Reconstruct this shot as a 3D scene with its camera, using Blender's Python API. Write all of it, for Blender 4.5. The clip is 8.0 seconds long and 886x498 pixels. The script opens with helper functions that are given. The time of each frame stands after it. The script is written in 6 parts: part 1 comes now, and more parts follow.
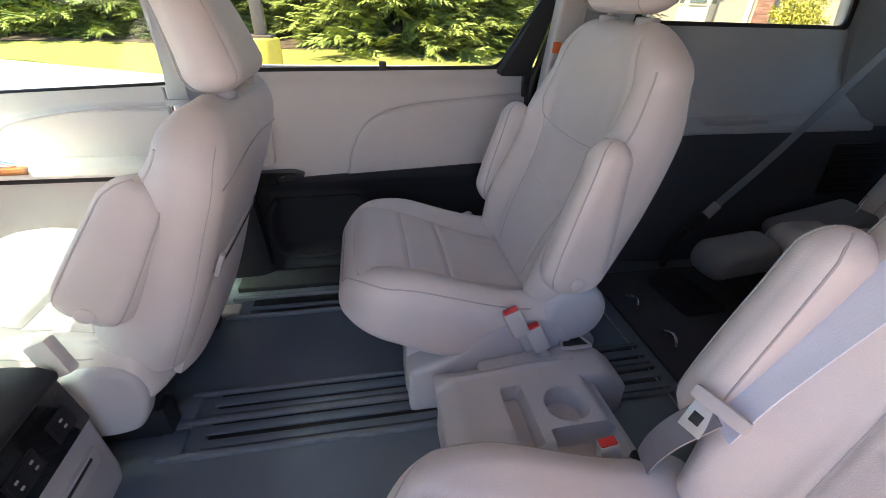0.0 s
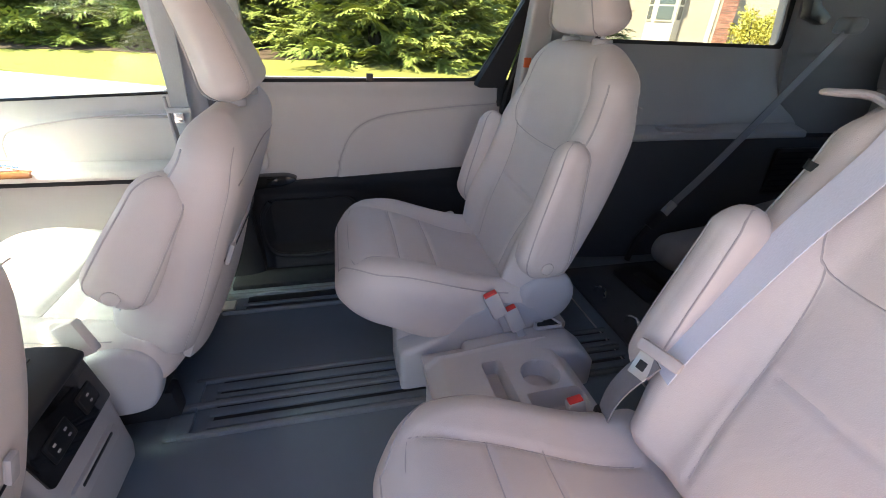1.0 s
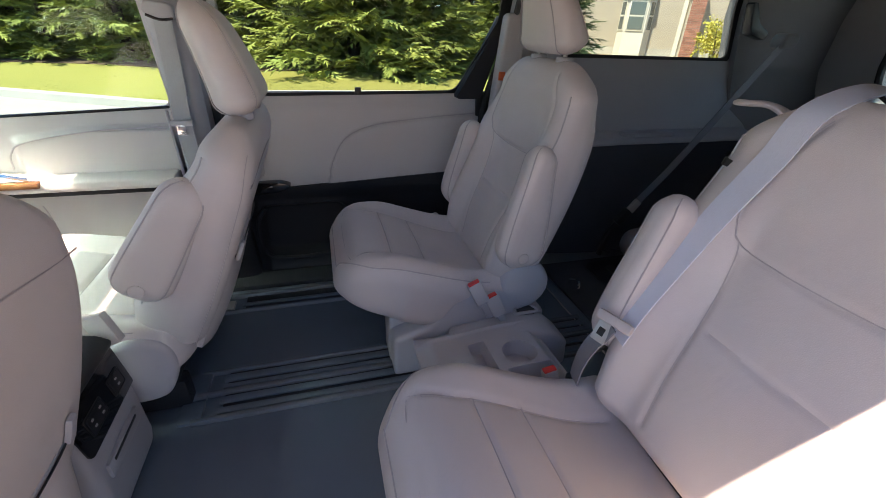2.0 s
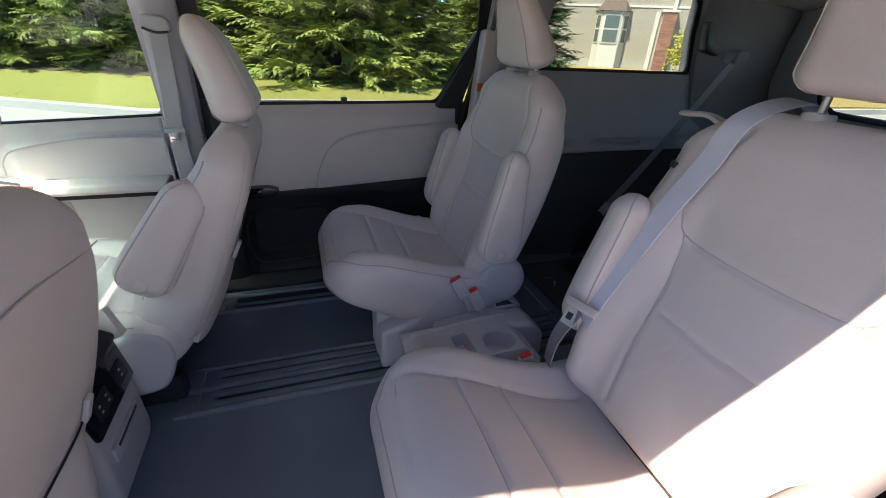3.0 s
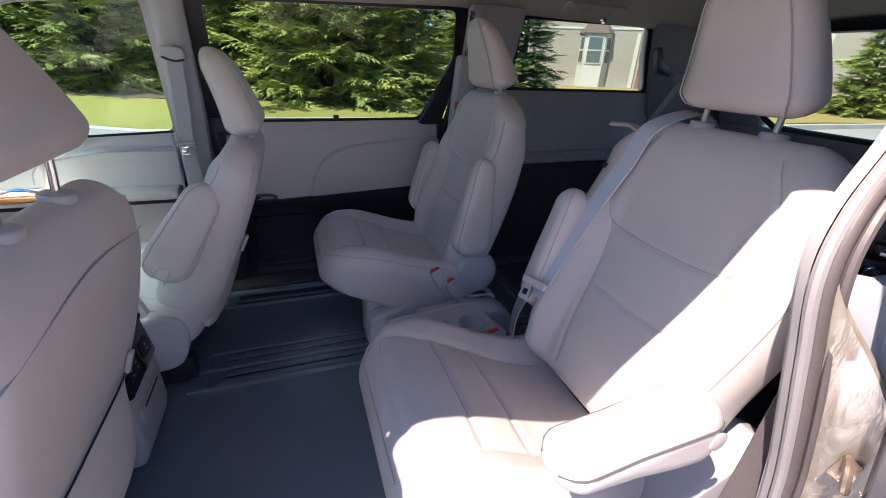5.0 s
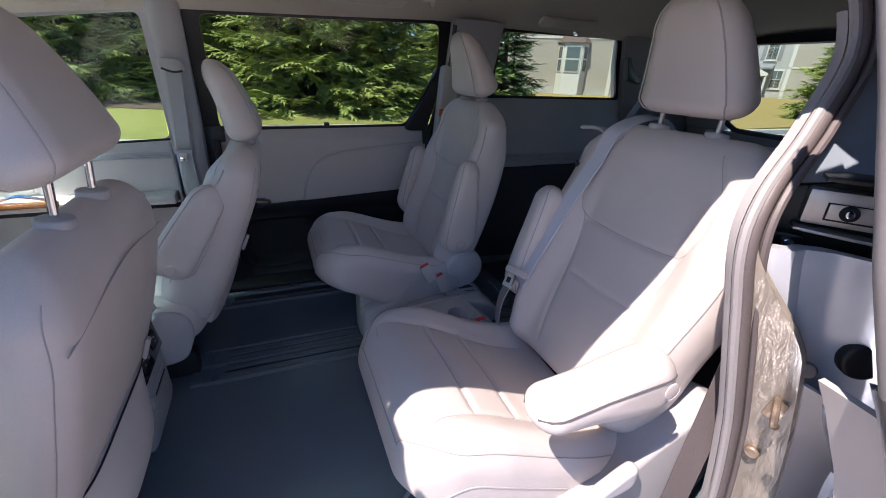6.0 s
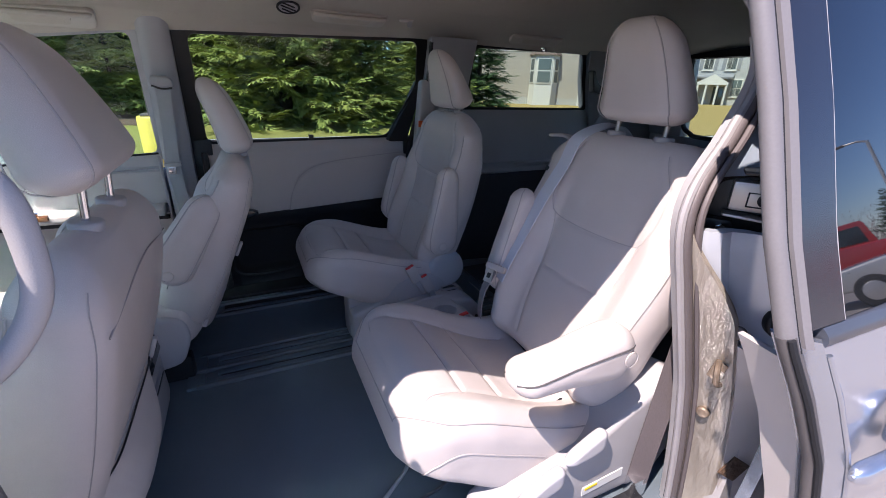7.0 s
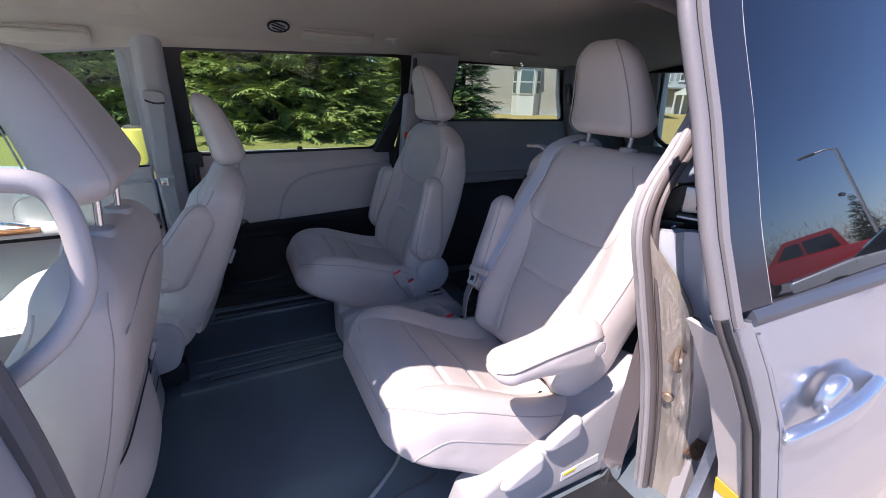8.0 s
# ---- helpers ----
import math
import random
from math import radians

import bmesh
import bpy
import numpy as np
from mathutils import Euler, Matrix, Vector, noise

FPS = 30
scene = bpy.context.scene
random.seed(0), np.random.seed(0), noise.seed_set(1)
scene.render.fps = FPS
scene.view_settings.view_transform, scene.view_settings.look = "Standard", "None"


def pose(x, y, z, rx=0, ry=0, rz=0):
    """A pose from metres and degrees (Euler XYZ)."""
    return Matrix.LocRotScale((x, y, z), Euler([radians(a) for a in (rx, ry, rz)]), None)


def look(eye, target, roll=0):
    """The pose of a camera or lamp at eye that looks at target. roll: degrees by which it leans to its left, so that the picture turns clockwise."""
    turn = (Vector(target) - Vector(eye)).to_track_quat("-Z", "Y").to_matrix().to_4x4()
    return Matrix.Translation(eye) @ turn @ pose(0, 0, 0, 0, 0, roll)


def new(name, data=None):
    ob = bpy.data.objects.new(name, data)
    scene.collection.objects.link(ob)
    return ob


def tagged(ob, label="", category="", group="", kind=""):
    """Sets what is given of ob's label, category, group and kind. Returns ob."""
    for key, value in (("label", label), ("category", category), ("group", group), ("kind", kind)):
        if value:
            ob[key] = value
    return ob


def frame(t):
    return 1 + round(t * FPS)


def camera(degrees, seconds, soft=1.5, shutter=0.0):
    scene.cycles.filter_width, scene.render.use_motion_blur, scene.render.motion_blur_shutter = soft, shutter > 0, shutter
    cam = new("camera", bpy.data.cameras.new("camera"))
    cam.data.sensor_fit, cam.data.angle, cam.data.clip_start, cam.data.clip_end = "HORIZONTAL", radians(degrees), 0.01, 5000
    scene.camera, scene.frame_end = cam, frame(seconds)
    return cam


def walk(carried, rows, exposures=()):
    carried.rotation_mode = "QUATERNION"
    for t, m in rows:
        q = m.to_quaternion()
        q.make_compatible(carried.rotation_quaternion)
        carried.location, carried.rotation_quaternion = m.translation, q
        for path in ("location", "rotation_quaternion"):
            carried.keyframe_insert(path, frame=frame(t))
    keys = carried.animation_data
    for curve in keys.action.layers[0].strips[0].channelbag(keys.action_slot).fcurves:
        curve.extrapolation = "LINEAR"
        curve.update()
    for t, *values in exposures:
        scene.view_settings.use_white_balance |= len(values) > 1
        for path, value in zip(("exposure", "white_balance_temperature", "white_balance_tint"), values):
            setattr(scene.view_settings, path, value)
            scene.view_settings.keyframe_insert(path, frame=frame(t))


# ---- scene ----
cam = camera(93.9, 8.0, 0.9)
PATH = [
    (0, (0.462, -0.497, 1.322), (0.79, 1.192, 0.301), 1.8),
    (0.5, (0.443, -0.55, 1.332), (0.796, 1.145, 0.33), 1.9),
    (1, (0.424, -0.609, 1.339), (0.852, 1.082, 0.361), 2.6),
    (1.5, (0.405, -0.675, 1.354), (0.874, 1.016, 0.395), 2.4),
    (3, (0.357, -0.806, 1.379), (0.951, 0.876, 0.475), 3.0),
    (3.5, (0.355, -0.866, 1.387), (0.973, 0.819, 0.505), 3.1),
    (4, (0.35, -0.92, 1.389), (0.975, 0.773, 0.527), 2.9),
    (5.5, (0.318, -1.045, 1.397), (0.969, 0.662, 0.585), 2.4),
    (6, (0.289, -1.095, 1.398), (0.995, 0.601, 0.606), 2.4),
    (6.5, (0.265, -1.144, 1.397), (1.012, 0.546, 0.632), 1.7),
    (7, (0.24, -1.183, 1.405), (1.039, 0.494, 0.663), 1.8),
    (7.5, (0.225, -1.217, 1.411), (1.061, 0.453, 0.697), 1.8),
    (8, (0.212, -1.251, 1.418), (1.074, 0.413, 0.72), 1.7),
]
SKY, SUN = 0.10, 4.6
EXPOSURES = [(0.0, 2.62, 7600, 24), (1.0, 2.62, 7550, 24), (1.5, 2.24, 7400, 24), (3.0, 1.68, 6800, 20), (4.0, 1.62, 6550, 20), (5.5, 1.34, 6200, 21), (6.5, 1.07, 6050, 22), (8.0, 1.13, 5850, 23)]
TRUCK_AT, TRUCK_TURN = (19.2, -8.9, 0.0), 248
CAR_AT, CAR_TURN = (12.4, -4.2, 0.0), 248
LAMP_AT, FAR_TREE, HEDGE = (27.0, -9.7), (30.5, -11.2), (40.0, -10.0, 34.0, -26.0)
SUN_WAY = Vector((0.625, 0.24, -1.0)).normalized()
walk(cam, [(t, look(eye, target, roll)) for t, eye, target, roll in PATH], EXPOSURES)

# ---- world and sun ----
world = bpy.data.worlds.new("sky")
scene.world = world
world.use_nodes = True
wn = world.node_tree.nodes
sky = wn.new("ShaderNodeTexSky")
sky.sky_type = "NISHITA"
sky.sun_disc = False
sky.sun_elevation = math.asin(-SUN_WAY.z)
sky.sun_rotation = math.atan2(-SUN_WAY.x, -SUN_WAY.y)
sky.dust_density = 0.05
sky.ozone_density = 6.0
wn["Background"].inputs[1].default_value = SKY
world.node_tree.links.new(sky.outputs[0], wn["Background"].inputs[0])
sun_data = bpy.data.lights.new("sun", "SUN")
sun_data.energy = SUN
sun_data.angle = radians(0.53)
sun_data.color = (1.0, 0.868, 0.71)
sun_lamp = new("sun", sun_data)
sun_lamp.matrix_world = look((0, 0, 30), Vector((0, 0, 30)) + SUN_WAY)


# ---- materials ----
def mat(name, base, rough=0.5, metal=0.0, grain=0.0, grain_scale=400.0, blotch=0.06, blotch_scale=6.0,
        relief="noise", bump_size=0.001, spec=0.5, coat=0.0, vary=0.0, stretch=(1, 1, 1), rough_vary=0.08, tint=None, wrinkle=None):
    """A surface with a large-scale blotch, fine grain in colour and bump, and uneven roughness."""
    m = bpy.data.materials.new(name)
    m.use_nodes = True
    nt = m.node_tree
    n, l = nt.nodes, nt.links
    p = n["Principled BSDF"]
    p.inputs["Metallic"].default_value = metal
    p.inputs["Specular IOR Level"].default_value = spec
    p.inputs["Coat Weight"].default_value = coat
    p.inputs["Coat Roughness"].default_value = 0.06
    tc = n.new("ShaderNodeTexCoord")
    mp = n.new("ShaderNodeMapping")
    mp.inputs["Scale"].default_value = stretch
    l.new(tc.outputs["Object"], mp.inputs["Vector"])
    big = n.new("ShaderNodeTexNoise")
    big.inputs["Scale"].default_value = blotch_scale
    big.inputs["Detail"].default_value = 5
    l.new(mp.outputs[0], big.inputs["Vector"])
    ramp = n.new("ShaderNodeMix")
    ramp.data_type = "RGBA"
    c = Vector(base)
    second = Vector(tint) if tint else c * (1 - 2.2 * blotch)
    ramp.inputs["A"].default_value = (*(c * (1 + blotch)), 1)
    ramp.inputs["B"].default_value = (*second, 1)
    l.new(big.outputs[0], ramp.inputs["Factor"])
    col = ramp.outputs["Result"]
    if vary:
        oi = n.new("ShaderNodeObjectInfo")
        hs = n.new("ShaderNodeHueSaturation")
        mr = n.new("ShaderNodeMapRange")
        mr.inputs["To Min"].default_value, mr.inputs["To Max"].default_value = 1 - vary, 1 + vary
        l.new(oi.outputs["Random"], mr.inputs["Value"])
        l.new(mr.outputs[0], hs.inputs["Value"])
        l.new(col, hs.inputs["Color"])
        col = hs.outputs[0]
    if relief == "voronoi":
        fine = n.new("ShaderNodeTexVoronoi")
        fine.feature = "DISTANCE_TO_EDGE"
        height = fine.outputs["Distance"]
    else:
        fine = n.new("ShaderNodeTexNoise")
        fine.inputs["Detail"].default_value = 4
        height = fine.outputs[0]
    fine.inputs["Scale"].default_value = grain_scale
    l.new(mp.outputs[0], fine.inputs["Vector"])
    if grain:
        fm = n.new("ShaderNodeMix")
        fm.data_type = "RGBA"
        fm.blend_type = "MULTIPLY"
        fm.inputs["Factor"].default_value = 1.0
        mr2 = n.new("ShaderNodeMapRange")
        mr2.inputs["From Max"].default_value = 0.12 if relief == "voronoi" else 1.0
        mr2.inputs["To Min"].default_value, mr2.inputs["To Max"].default_value = 1 - grain, 1 + (0 if relief == "voronoi" else grain)
        l.new(height, mr2.inputs["Value"])
        l.new(col, fm.inputs["A"])
        l.new(mr2.outputs[0], fm.inputs["B"])
        col = fm.outputs["Result"]
    l.new(col, p.inputs["Base Color"])
    rr = n.new("ShaderNodeMapRange")
    rr.inputs["To Min"].default_value, rr.inputs["To Max"].default_value = max(0.02, rough - rough_vary), min(1, rough + rough_vary)
    l.new(big.outputs[0], rr.inputs["Value"])
    l.new(rr.outputs[0], p.inputs["Roughness"])
    if bump_size:
        b = n.new("ShaderNodeBump")
        b.inputs["Strength"].default_value = 0.6
        b.inputs["Distance"].default_value = bump_size
        l.new(height, b.inputs["Height"])
        l.new(b.outputs[0], p.inputs["Normal"])
        if wrinkle:
            wave = n.new("ShaderNodeTexNoise")
            wave.inputs["Scale"].default_value = wrinkle[0]
            wave.inputs["Detail"].default_value = 3
            wave.inputs["Distortion"].default_value = 0.8
            l.new(mp.outputs[0], wave.inputs["Vector"])
            b2 = n.new("ShaderNodeBump")
            b2.inputs["Strength"].default_value = 0.7
            b2.inputs["Distance"].default_value = wrinkle[1]
            l.new(wave.outputs[0], b2.inputs["Height"])
            l.new(b2.outputs[0], b.inputs["Normal"])
    return m


def glass(name, colour, rough=0.0):
    m = bpy.data.materials.new(name)
    m.use_nodes = True
    p = m.node_tree.nodes["Principled BSDF"]
    p.inputs["Base Color"].default_value = (*colour, 1)
    p.inputs["Transmission Weight"].default_value = 1
    p.inputs["Roughness"].default_value = rough
    p.inputs["IOR"].default_value = 1.25
    return m


LEATHER = mat("grey leather", (0.61, 0.555, 0.53), 0.48, grain=0.10, grain_scale=420, relief="voronoi", bump_size=0.00045, blotch=0.045, blotch_scale=9, wrinkle=(9, 0.0035))
SEAM = mat("seam thread", (0.43, 0.40, 0.39), 0.8, blotch=0.05, bump_size=0)
WELT = mat("dark welt cord", (0.10, 0.095, 0.095), 0.7, bump_size=0)
PIPING = mat("pale piping", (0.46, 0.44, 0.43), 0.6, bump_size=0)
PLASTIC = mat("grey plastic", (0.40, 0.385, 0.39), 0.5, grain=0.06, grain_scale=700, bump_size=0.0004, blotch=0.04)
MOULDED = mat("pale grey moulded plastic", (0.50, 0.485, 0.495), 0.48, grain=0.06, grain_scale=700, bump_size=0.0004, blotch=0.04)
# Mauve webbing darkened so that the gap's shade sits in its colour.
BELT_DARK = mat("shade-darkened mauve webbing", (0.105, 0.088, 0.09), 0.7, grain=0.2, grain_scale=500, bump_size=0.0006, stretch=(1, 1, 0.3))
TRIM = mat("pale door trim", (0.53, 0.49, 0.47), 0.55, grain=0.06, grain_scale=600, relief="voronoi", bump_size=0.0004, blotch=0.03)
DARK = mat("charcoal trim", (0.022, 0.023, 0.027), 0.6, grain=0.15, grain_scale=600, relief="voronoi", bump_size=0.0005, spec=0.25)
CARPET = mat("dark carpet", (0.075, 0.076, 0.084), 0.95, grain=0.4, grain_scale=900, bump_size=0.002, spec=0.1)
MAT = mat("slate floor lining", (0.135, 0.168, 0.195), 0.32, grain=0.22, grain_scale=1100, bump_size=0.0006, blotch=0.10, blotch_scale=5, spec=0.4)
RAIL = mat("slate rail cover", (0.18, 0.195, 0.21), 0.18, grain=0.1, grain_scale=500, bump_size=0.0003)
BLACK = mat("black plastic", (0.012, 0.012, 0.013), 0.4, blotch=0.1, bump_size=0)
GLOSS = mat("piano black", (0.008, 0.008, 0.009), 0.08, bump_size=0, rough_vary=0.03)
RUBBER = mat("grey rubber seal", (0.115, 0.105, 0.105), 0.6, grain=0.10, grain_scale=300, bump_size=0.0002)
SEAL = mat("brown-grey jamb seal", (0.135, 0.115, 0.115), 0.5, grain=0.15, grain_scale=300, bump_size=0.0006)
LIP = mat("pale seal lip", (0.36, 0.34, 0.345), 0.5, grain=0.1, grain_scale=300, bump_size=0.0004)
POST = mat("grey window post seal", (0.20, 0.19, 0.195), 0.45, grain=0.08, grain_scale=300, bump_size=0.0002)
MOULD = mat("blue-grey belt moulding", (0.062, 0.068, 0.085), 0.32, bump_size=0)
HANDLE = mat("pale taupe handle plastic", (0.55, 0.50, 0.44), 0.6, grain=0.08, grain_scale=600, bump_size=0.0004)
CHROME = mat("chrome", (0.80, 0.80, 0.82), 0.12, 1.0, bump_size=0, blotch=0.02, rough_vary=0.04)
STEEL = mat("zinc steel", (0.58, 0.55, 0.51), 0.38, 0.6, blotch=0.12, blotch_scale=30, bump_size=0.0004)
RED = mat("red release button", (0.75, 0.035, 0.03), 0.35, bump_size=0)
ORANGE = mat("orange tag", (0.80, 0.14, 0.03), 0.6, bump_size=0)
HEADLINER = mat("woven headliner", (0.53, 0.475, 0.41), 0.95, grain=0.12, grain_scale=900, bump_size=0.001, spec=0.1, blotch=0.03)
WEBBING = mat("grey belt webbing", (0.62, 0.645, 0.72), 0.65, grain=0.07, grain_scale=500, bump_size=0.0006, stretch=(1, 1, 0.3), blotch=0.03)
# Two darker copies of WEBBING, with the shade of their places in the colour.
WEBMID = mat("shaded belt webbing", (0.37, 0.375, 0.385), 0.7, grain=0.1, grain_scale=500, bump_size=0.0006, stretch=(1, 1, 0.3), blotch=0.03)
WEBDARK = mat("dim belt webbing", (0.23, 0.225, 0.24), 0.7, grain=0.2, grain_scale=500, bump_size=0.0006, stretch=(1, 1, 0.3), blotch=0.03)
WOOD = mat("brown wood veneer", (0.20, 0.085, 0.035), 0.2, grain=0.35, grain_scale=40, bump_size=0, stretch=(1, 6, 6), coat=0.6)
PAINT = mat("silver paint", (0.49, 0.535, 0.62), 0.26, 0.85, grain=0.05, grain_scale=3000, bump_size=0, coat=0.7, blotch=0.01, rough_vary=0.03)
# Brown streaks put reflections into the colour of the dusty, glossy jamb.
JAMB = mat("dusty jamb paint with streak reflections", (0.40, 0.355, 0.30), 0.30, 0.25, grain=0.30, grain_scale=20, bump_size=0.0025, stretch=(5, 5, 0.35), blotch=0.22, blotch_scale=5, coat=0.3, wrinkle=(9, 0.006))
RUST = mat("rusty steel", (0.36, 0.28, 0.21), 0.42, 0.6, grain=0.4, grain_scale=120, blotch=0.25, blotch_scale=40, bump_size=0.0006)
# Silver jamb paint, darkened here to carry the upper jamb's shade.
JAMB_DIM = mat("jamb paint darkened for shade", (0.46, 0.54, 0.63), 0.30, 0.2, grain=0.08, grain_scale=30, bump_size=0, blotch=0.10, blotch_scale=7, coat=0.4)
# Silver jamb paint with the sky's blue reflection put into its base colour.
JAMB_BLUE = mat("jamb paint with sky blue added", (0.66, 0.70, 0.77), 0.30, 0.25, grain=0.08, grain_scale=30, bump_size=0, blotch=0.10, blotch_scale=7, coat=0.6)
WHITE = mat("white label", (0.75, 0.74, 0.70), 0.5, bump_size=0, blotch=0.02)
YELLOW = mat("yellow paint", (0.80, 0.56, 0.03), 0.5, grain=0.1, grain_scale=60, bump_size=0.002, blotch=0.12)
BOLLARD = mat("faded yellow paint", (0.76, 0.56, 0.075), 0.55, grain=0.12, grain_scale=60, bump_size=0.002, blotch=0.12)
CLEAR = glass("clear glass", (0.65, 0.94, 0.91))
SCREEN = glass("green-tinted windscreen glass", (0.36, 0.76, 0.80))
TINTED = glass("tinted glass", (0.565, 0.745, 0.705))
PRIVACY = mat("privacy glass", (0.010, 0.011, 0.012), 0.015, bump_size=0, rough_vary=0.0, spec=0.72)
PRIVACY.node_tree.nodes["Principled BSDF"].inputs["Specular Tint"].default_value = (0.40, 0.64, 1.0, 1)
COVER = mat("gloss pillar cover", (0.022, 0.022, 0.026), 0.22, bump_size=0, rough_vary=0.0, spec=0.72)
COVER.node_tree.nodes["Principled BSDF"].inputs["Specular Tint"].default_value = (0.50, 0.66, 1.0, 1)
ASPHALT = mat("asphalt", (0.34, 0.305, 0.275), 0.9, grain=0.35, grain_scale=90, bump_size=0.006, blotch=0.12, blotch_scale=0.4)
CONCRETE = mat("pale concrete", (0.38, 0.36, 0.33), 0.85, grain=0.15, grain_scale=60, bump_size=0.004, blotch=0.1, blotch_scale=1.1)
LAWN = mat("lawn", (0.165, 0.168, 0.046), 0.95, grain=0.5, grain_scale=30, bump_size=0.03, blotch=0.18, blotch_scale=0.6, spec=0.1, tint=(0.27, 0.24, 0.07))
DRY_LAWN = mat("dry lawn", (0.25, 0.185, 0.065), 0.95, grain=0.5, grain_scale=20, bump_size=0.03, blotch=0.15, blotch_scale=0.3, spec=0.1, tint=(0.32, 0.23, 0.09))
BLADE = mat("grass blades", (0.21, 0.22, 0.055), 0.8, bump_size=0, blotch=0.25, blotch_scale=1.5, spec=0.2)
MULCH = mat("needle litter", (0.11, 0.065, 0.04), 0.95, grain=0.5, grain_scale=50, bump_size=0.02, blotch=0.2, blotch_scale=2)
GOLD_LEAF = mat("yellow-green leaves", (0.30, 0.30, 0.05), 0.6, bump_size=0, blotch=0.35, blotch_scale=3, spec=0.25, tint=(0.40, 0.33, 0.08))
BARK = mat("bark", (0.09, 0.065, 0.05), 0.95, grain=0.5, grain_scale=30, bump_size=0.02, stretch=(1, 1, 0.2))
NEEDLE = mat("spruce needles", (0.105, 0.155, 0.038), 0.6, bump_size=0, blotch=0.45, blotch_scale=1.1, vary=0.2, spec=0.25, tint=(0.275, 0.27, 0.06))
NEEDLE_B = mat("dark spruce needles", (0.055, 0.11, 0.035), 0.65, bump_size=0, blotch=0.4, blotch_scale=1.1, vary=0.15, spec=0.25)
SIDING = mat("beige siding", (0.37, 0.322, 0.268), 0.75, grain=0.05, grain_scale=40, bump_size=0.002, blotch=0.05, blotch_scale=0.8, vary=0.04)
SIDING_B = mat("shade-greyed siding", (0.40, 0.39, 0.38), 0.75, bump_size=0.002, blotch=0.05, blotch_scale=0.8, vary=0.04)
BRICK = mat("red brick", (0.33, 0.15, 0.11), 0.9, grain=0.3, grain_scale=60, bump_size=0.004, blotch=0.15, blotch_scale=4, vary=0.25)
MORTAR = mat("mortar", (0.45, 0.42, 0.38), 0.95, grain=0.2, grain_scale=90, bump_size=0.003)
SHINGLE = mat("brown shingles", (0.13, 0.09, 0.075), 0.9, grain=0.4, grain_scale=30, bump_size=0.01, blotch=0.15, vary=0.15)
WHITEPAINT = mat("white window paint", (0.54, 0.51, 0.46), 0.5, bump_size=0, blotch=0.03)
PANE = mat("house window pane", (0.07, 0.085, 0.085), 0.05, bump_size=0, spec=0.8, rough_vary=0.02)
POLE = mat("brown pole", (0.13, 0.10, 0.085), 0.5, bump_size=0)
TRUCK_RED = mat("red car paint", (0.42, 0.012, 0.014), 0.3, bump_size=0, coat=1.0, blotch=0.02)
CAR_SILVER = mat("pale silver car paint", (0.60, 0.58, 0.54), 0.3, 0.4, bump_size=0, coat=1.0, blotch=0.02)
TYRE = mat("tyre rubber", (0.02, 0.02, 0.02), 0.8, bump_size=0)
# Low grey puts shade into flap and corner trim; plain grey on the rest.
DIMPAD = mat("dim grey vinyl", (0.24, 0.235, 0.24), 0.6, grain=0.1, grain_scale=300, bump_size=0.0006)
BLOSSOM = mat("pale bare twigs", (0.25, 0.19, 0.18), 0.9, bump_size=0, blotch=0.2, blotch_scale=2)


# ---- mesh tools ----
def finish(me, material, sharp=38.0):
    bm = bmesh.new()
    bm.from_mesh(me)
    bmesh.ops.recalc_face_normals(bm, faces=bm.faces)
    lim = radians(sharp)
    for f in bm.faces:
        f.smooth = True
    for e in bm.edges:
        if len(e.link_faces) == 2 and e.calc_face_angle(0) > lim:
            e.smooth = False
    bm.to_mesh(me)
    bm.free()
    me.materials.append(material)


def part(name, bm, material, parent=None, label="", sharp=38.0):
    """Links a bmesh, or a pair of vertices and faces, as one mesh object."""
    me = bpy.data.meshes.new(name)
    if isinstance(bm, tuple):
        me.from_pydata([tuple(v) for v in bm[0]], [], [tuple(f) for f in bm[1]])
    else:
        bm.to_mesh(me)
        bm.free()
    finish(me, material, sharp)
    ob = new(name, me)
    if parent is not None:
        ob.parent = parent
    if label:
        tagged(ob, label)
    return ob


def thing(name, label, category, at=(0, 0, 0), turn=0.0, group="", kind=""):
    ob = new(name)
    ob.empty_display_size = 0.05
    ob.matrix_world = pose(*at, 0, 0, turn)
    return tagged(ob, label, category, group, kind)


def setting(name, bm, material, label, category, sharp=38.0):
    return tagged(part(name, bm, material, None, "", sharp), label, category, kind="structure")


def box(size, at=(0, 0, 0), bevel=0.0, turn=(0, 0, 0), seg=2, bm=None, taper=None):
    """A bevelled box; taper scales its top in x and y."""
    out = bm or bmesh.new()
    made = bmesh.ops.create_cube(out, size=1.0)["verts"]
    for v in made:
        k = taper if taper and v.co.z > 0 else (1, 1)
        v.co = Vector((v.co.x * size[0] * k[0], v.co.y * size[1] * k[1], v.co.z * size[2]))
    if bevel:
        edges = list({e for v in made for e in v.link_edges})
        res = bmesh.ops.bevel(out, geom=edges, offset=bevel, segments=seg, profile=0.6, affect="EDGES")
        made = list({v for f in res["faces"] for v in f.verts} | {v for v in made if v.is_valid})
    bmesh.ops.transform(out, matrix=pose(*at, *turn), verts=made)
    return out


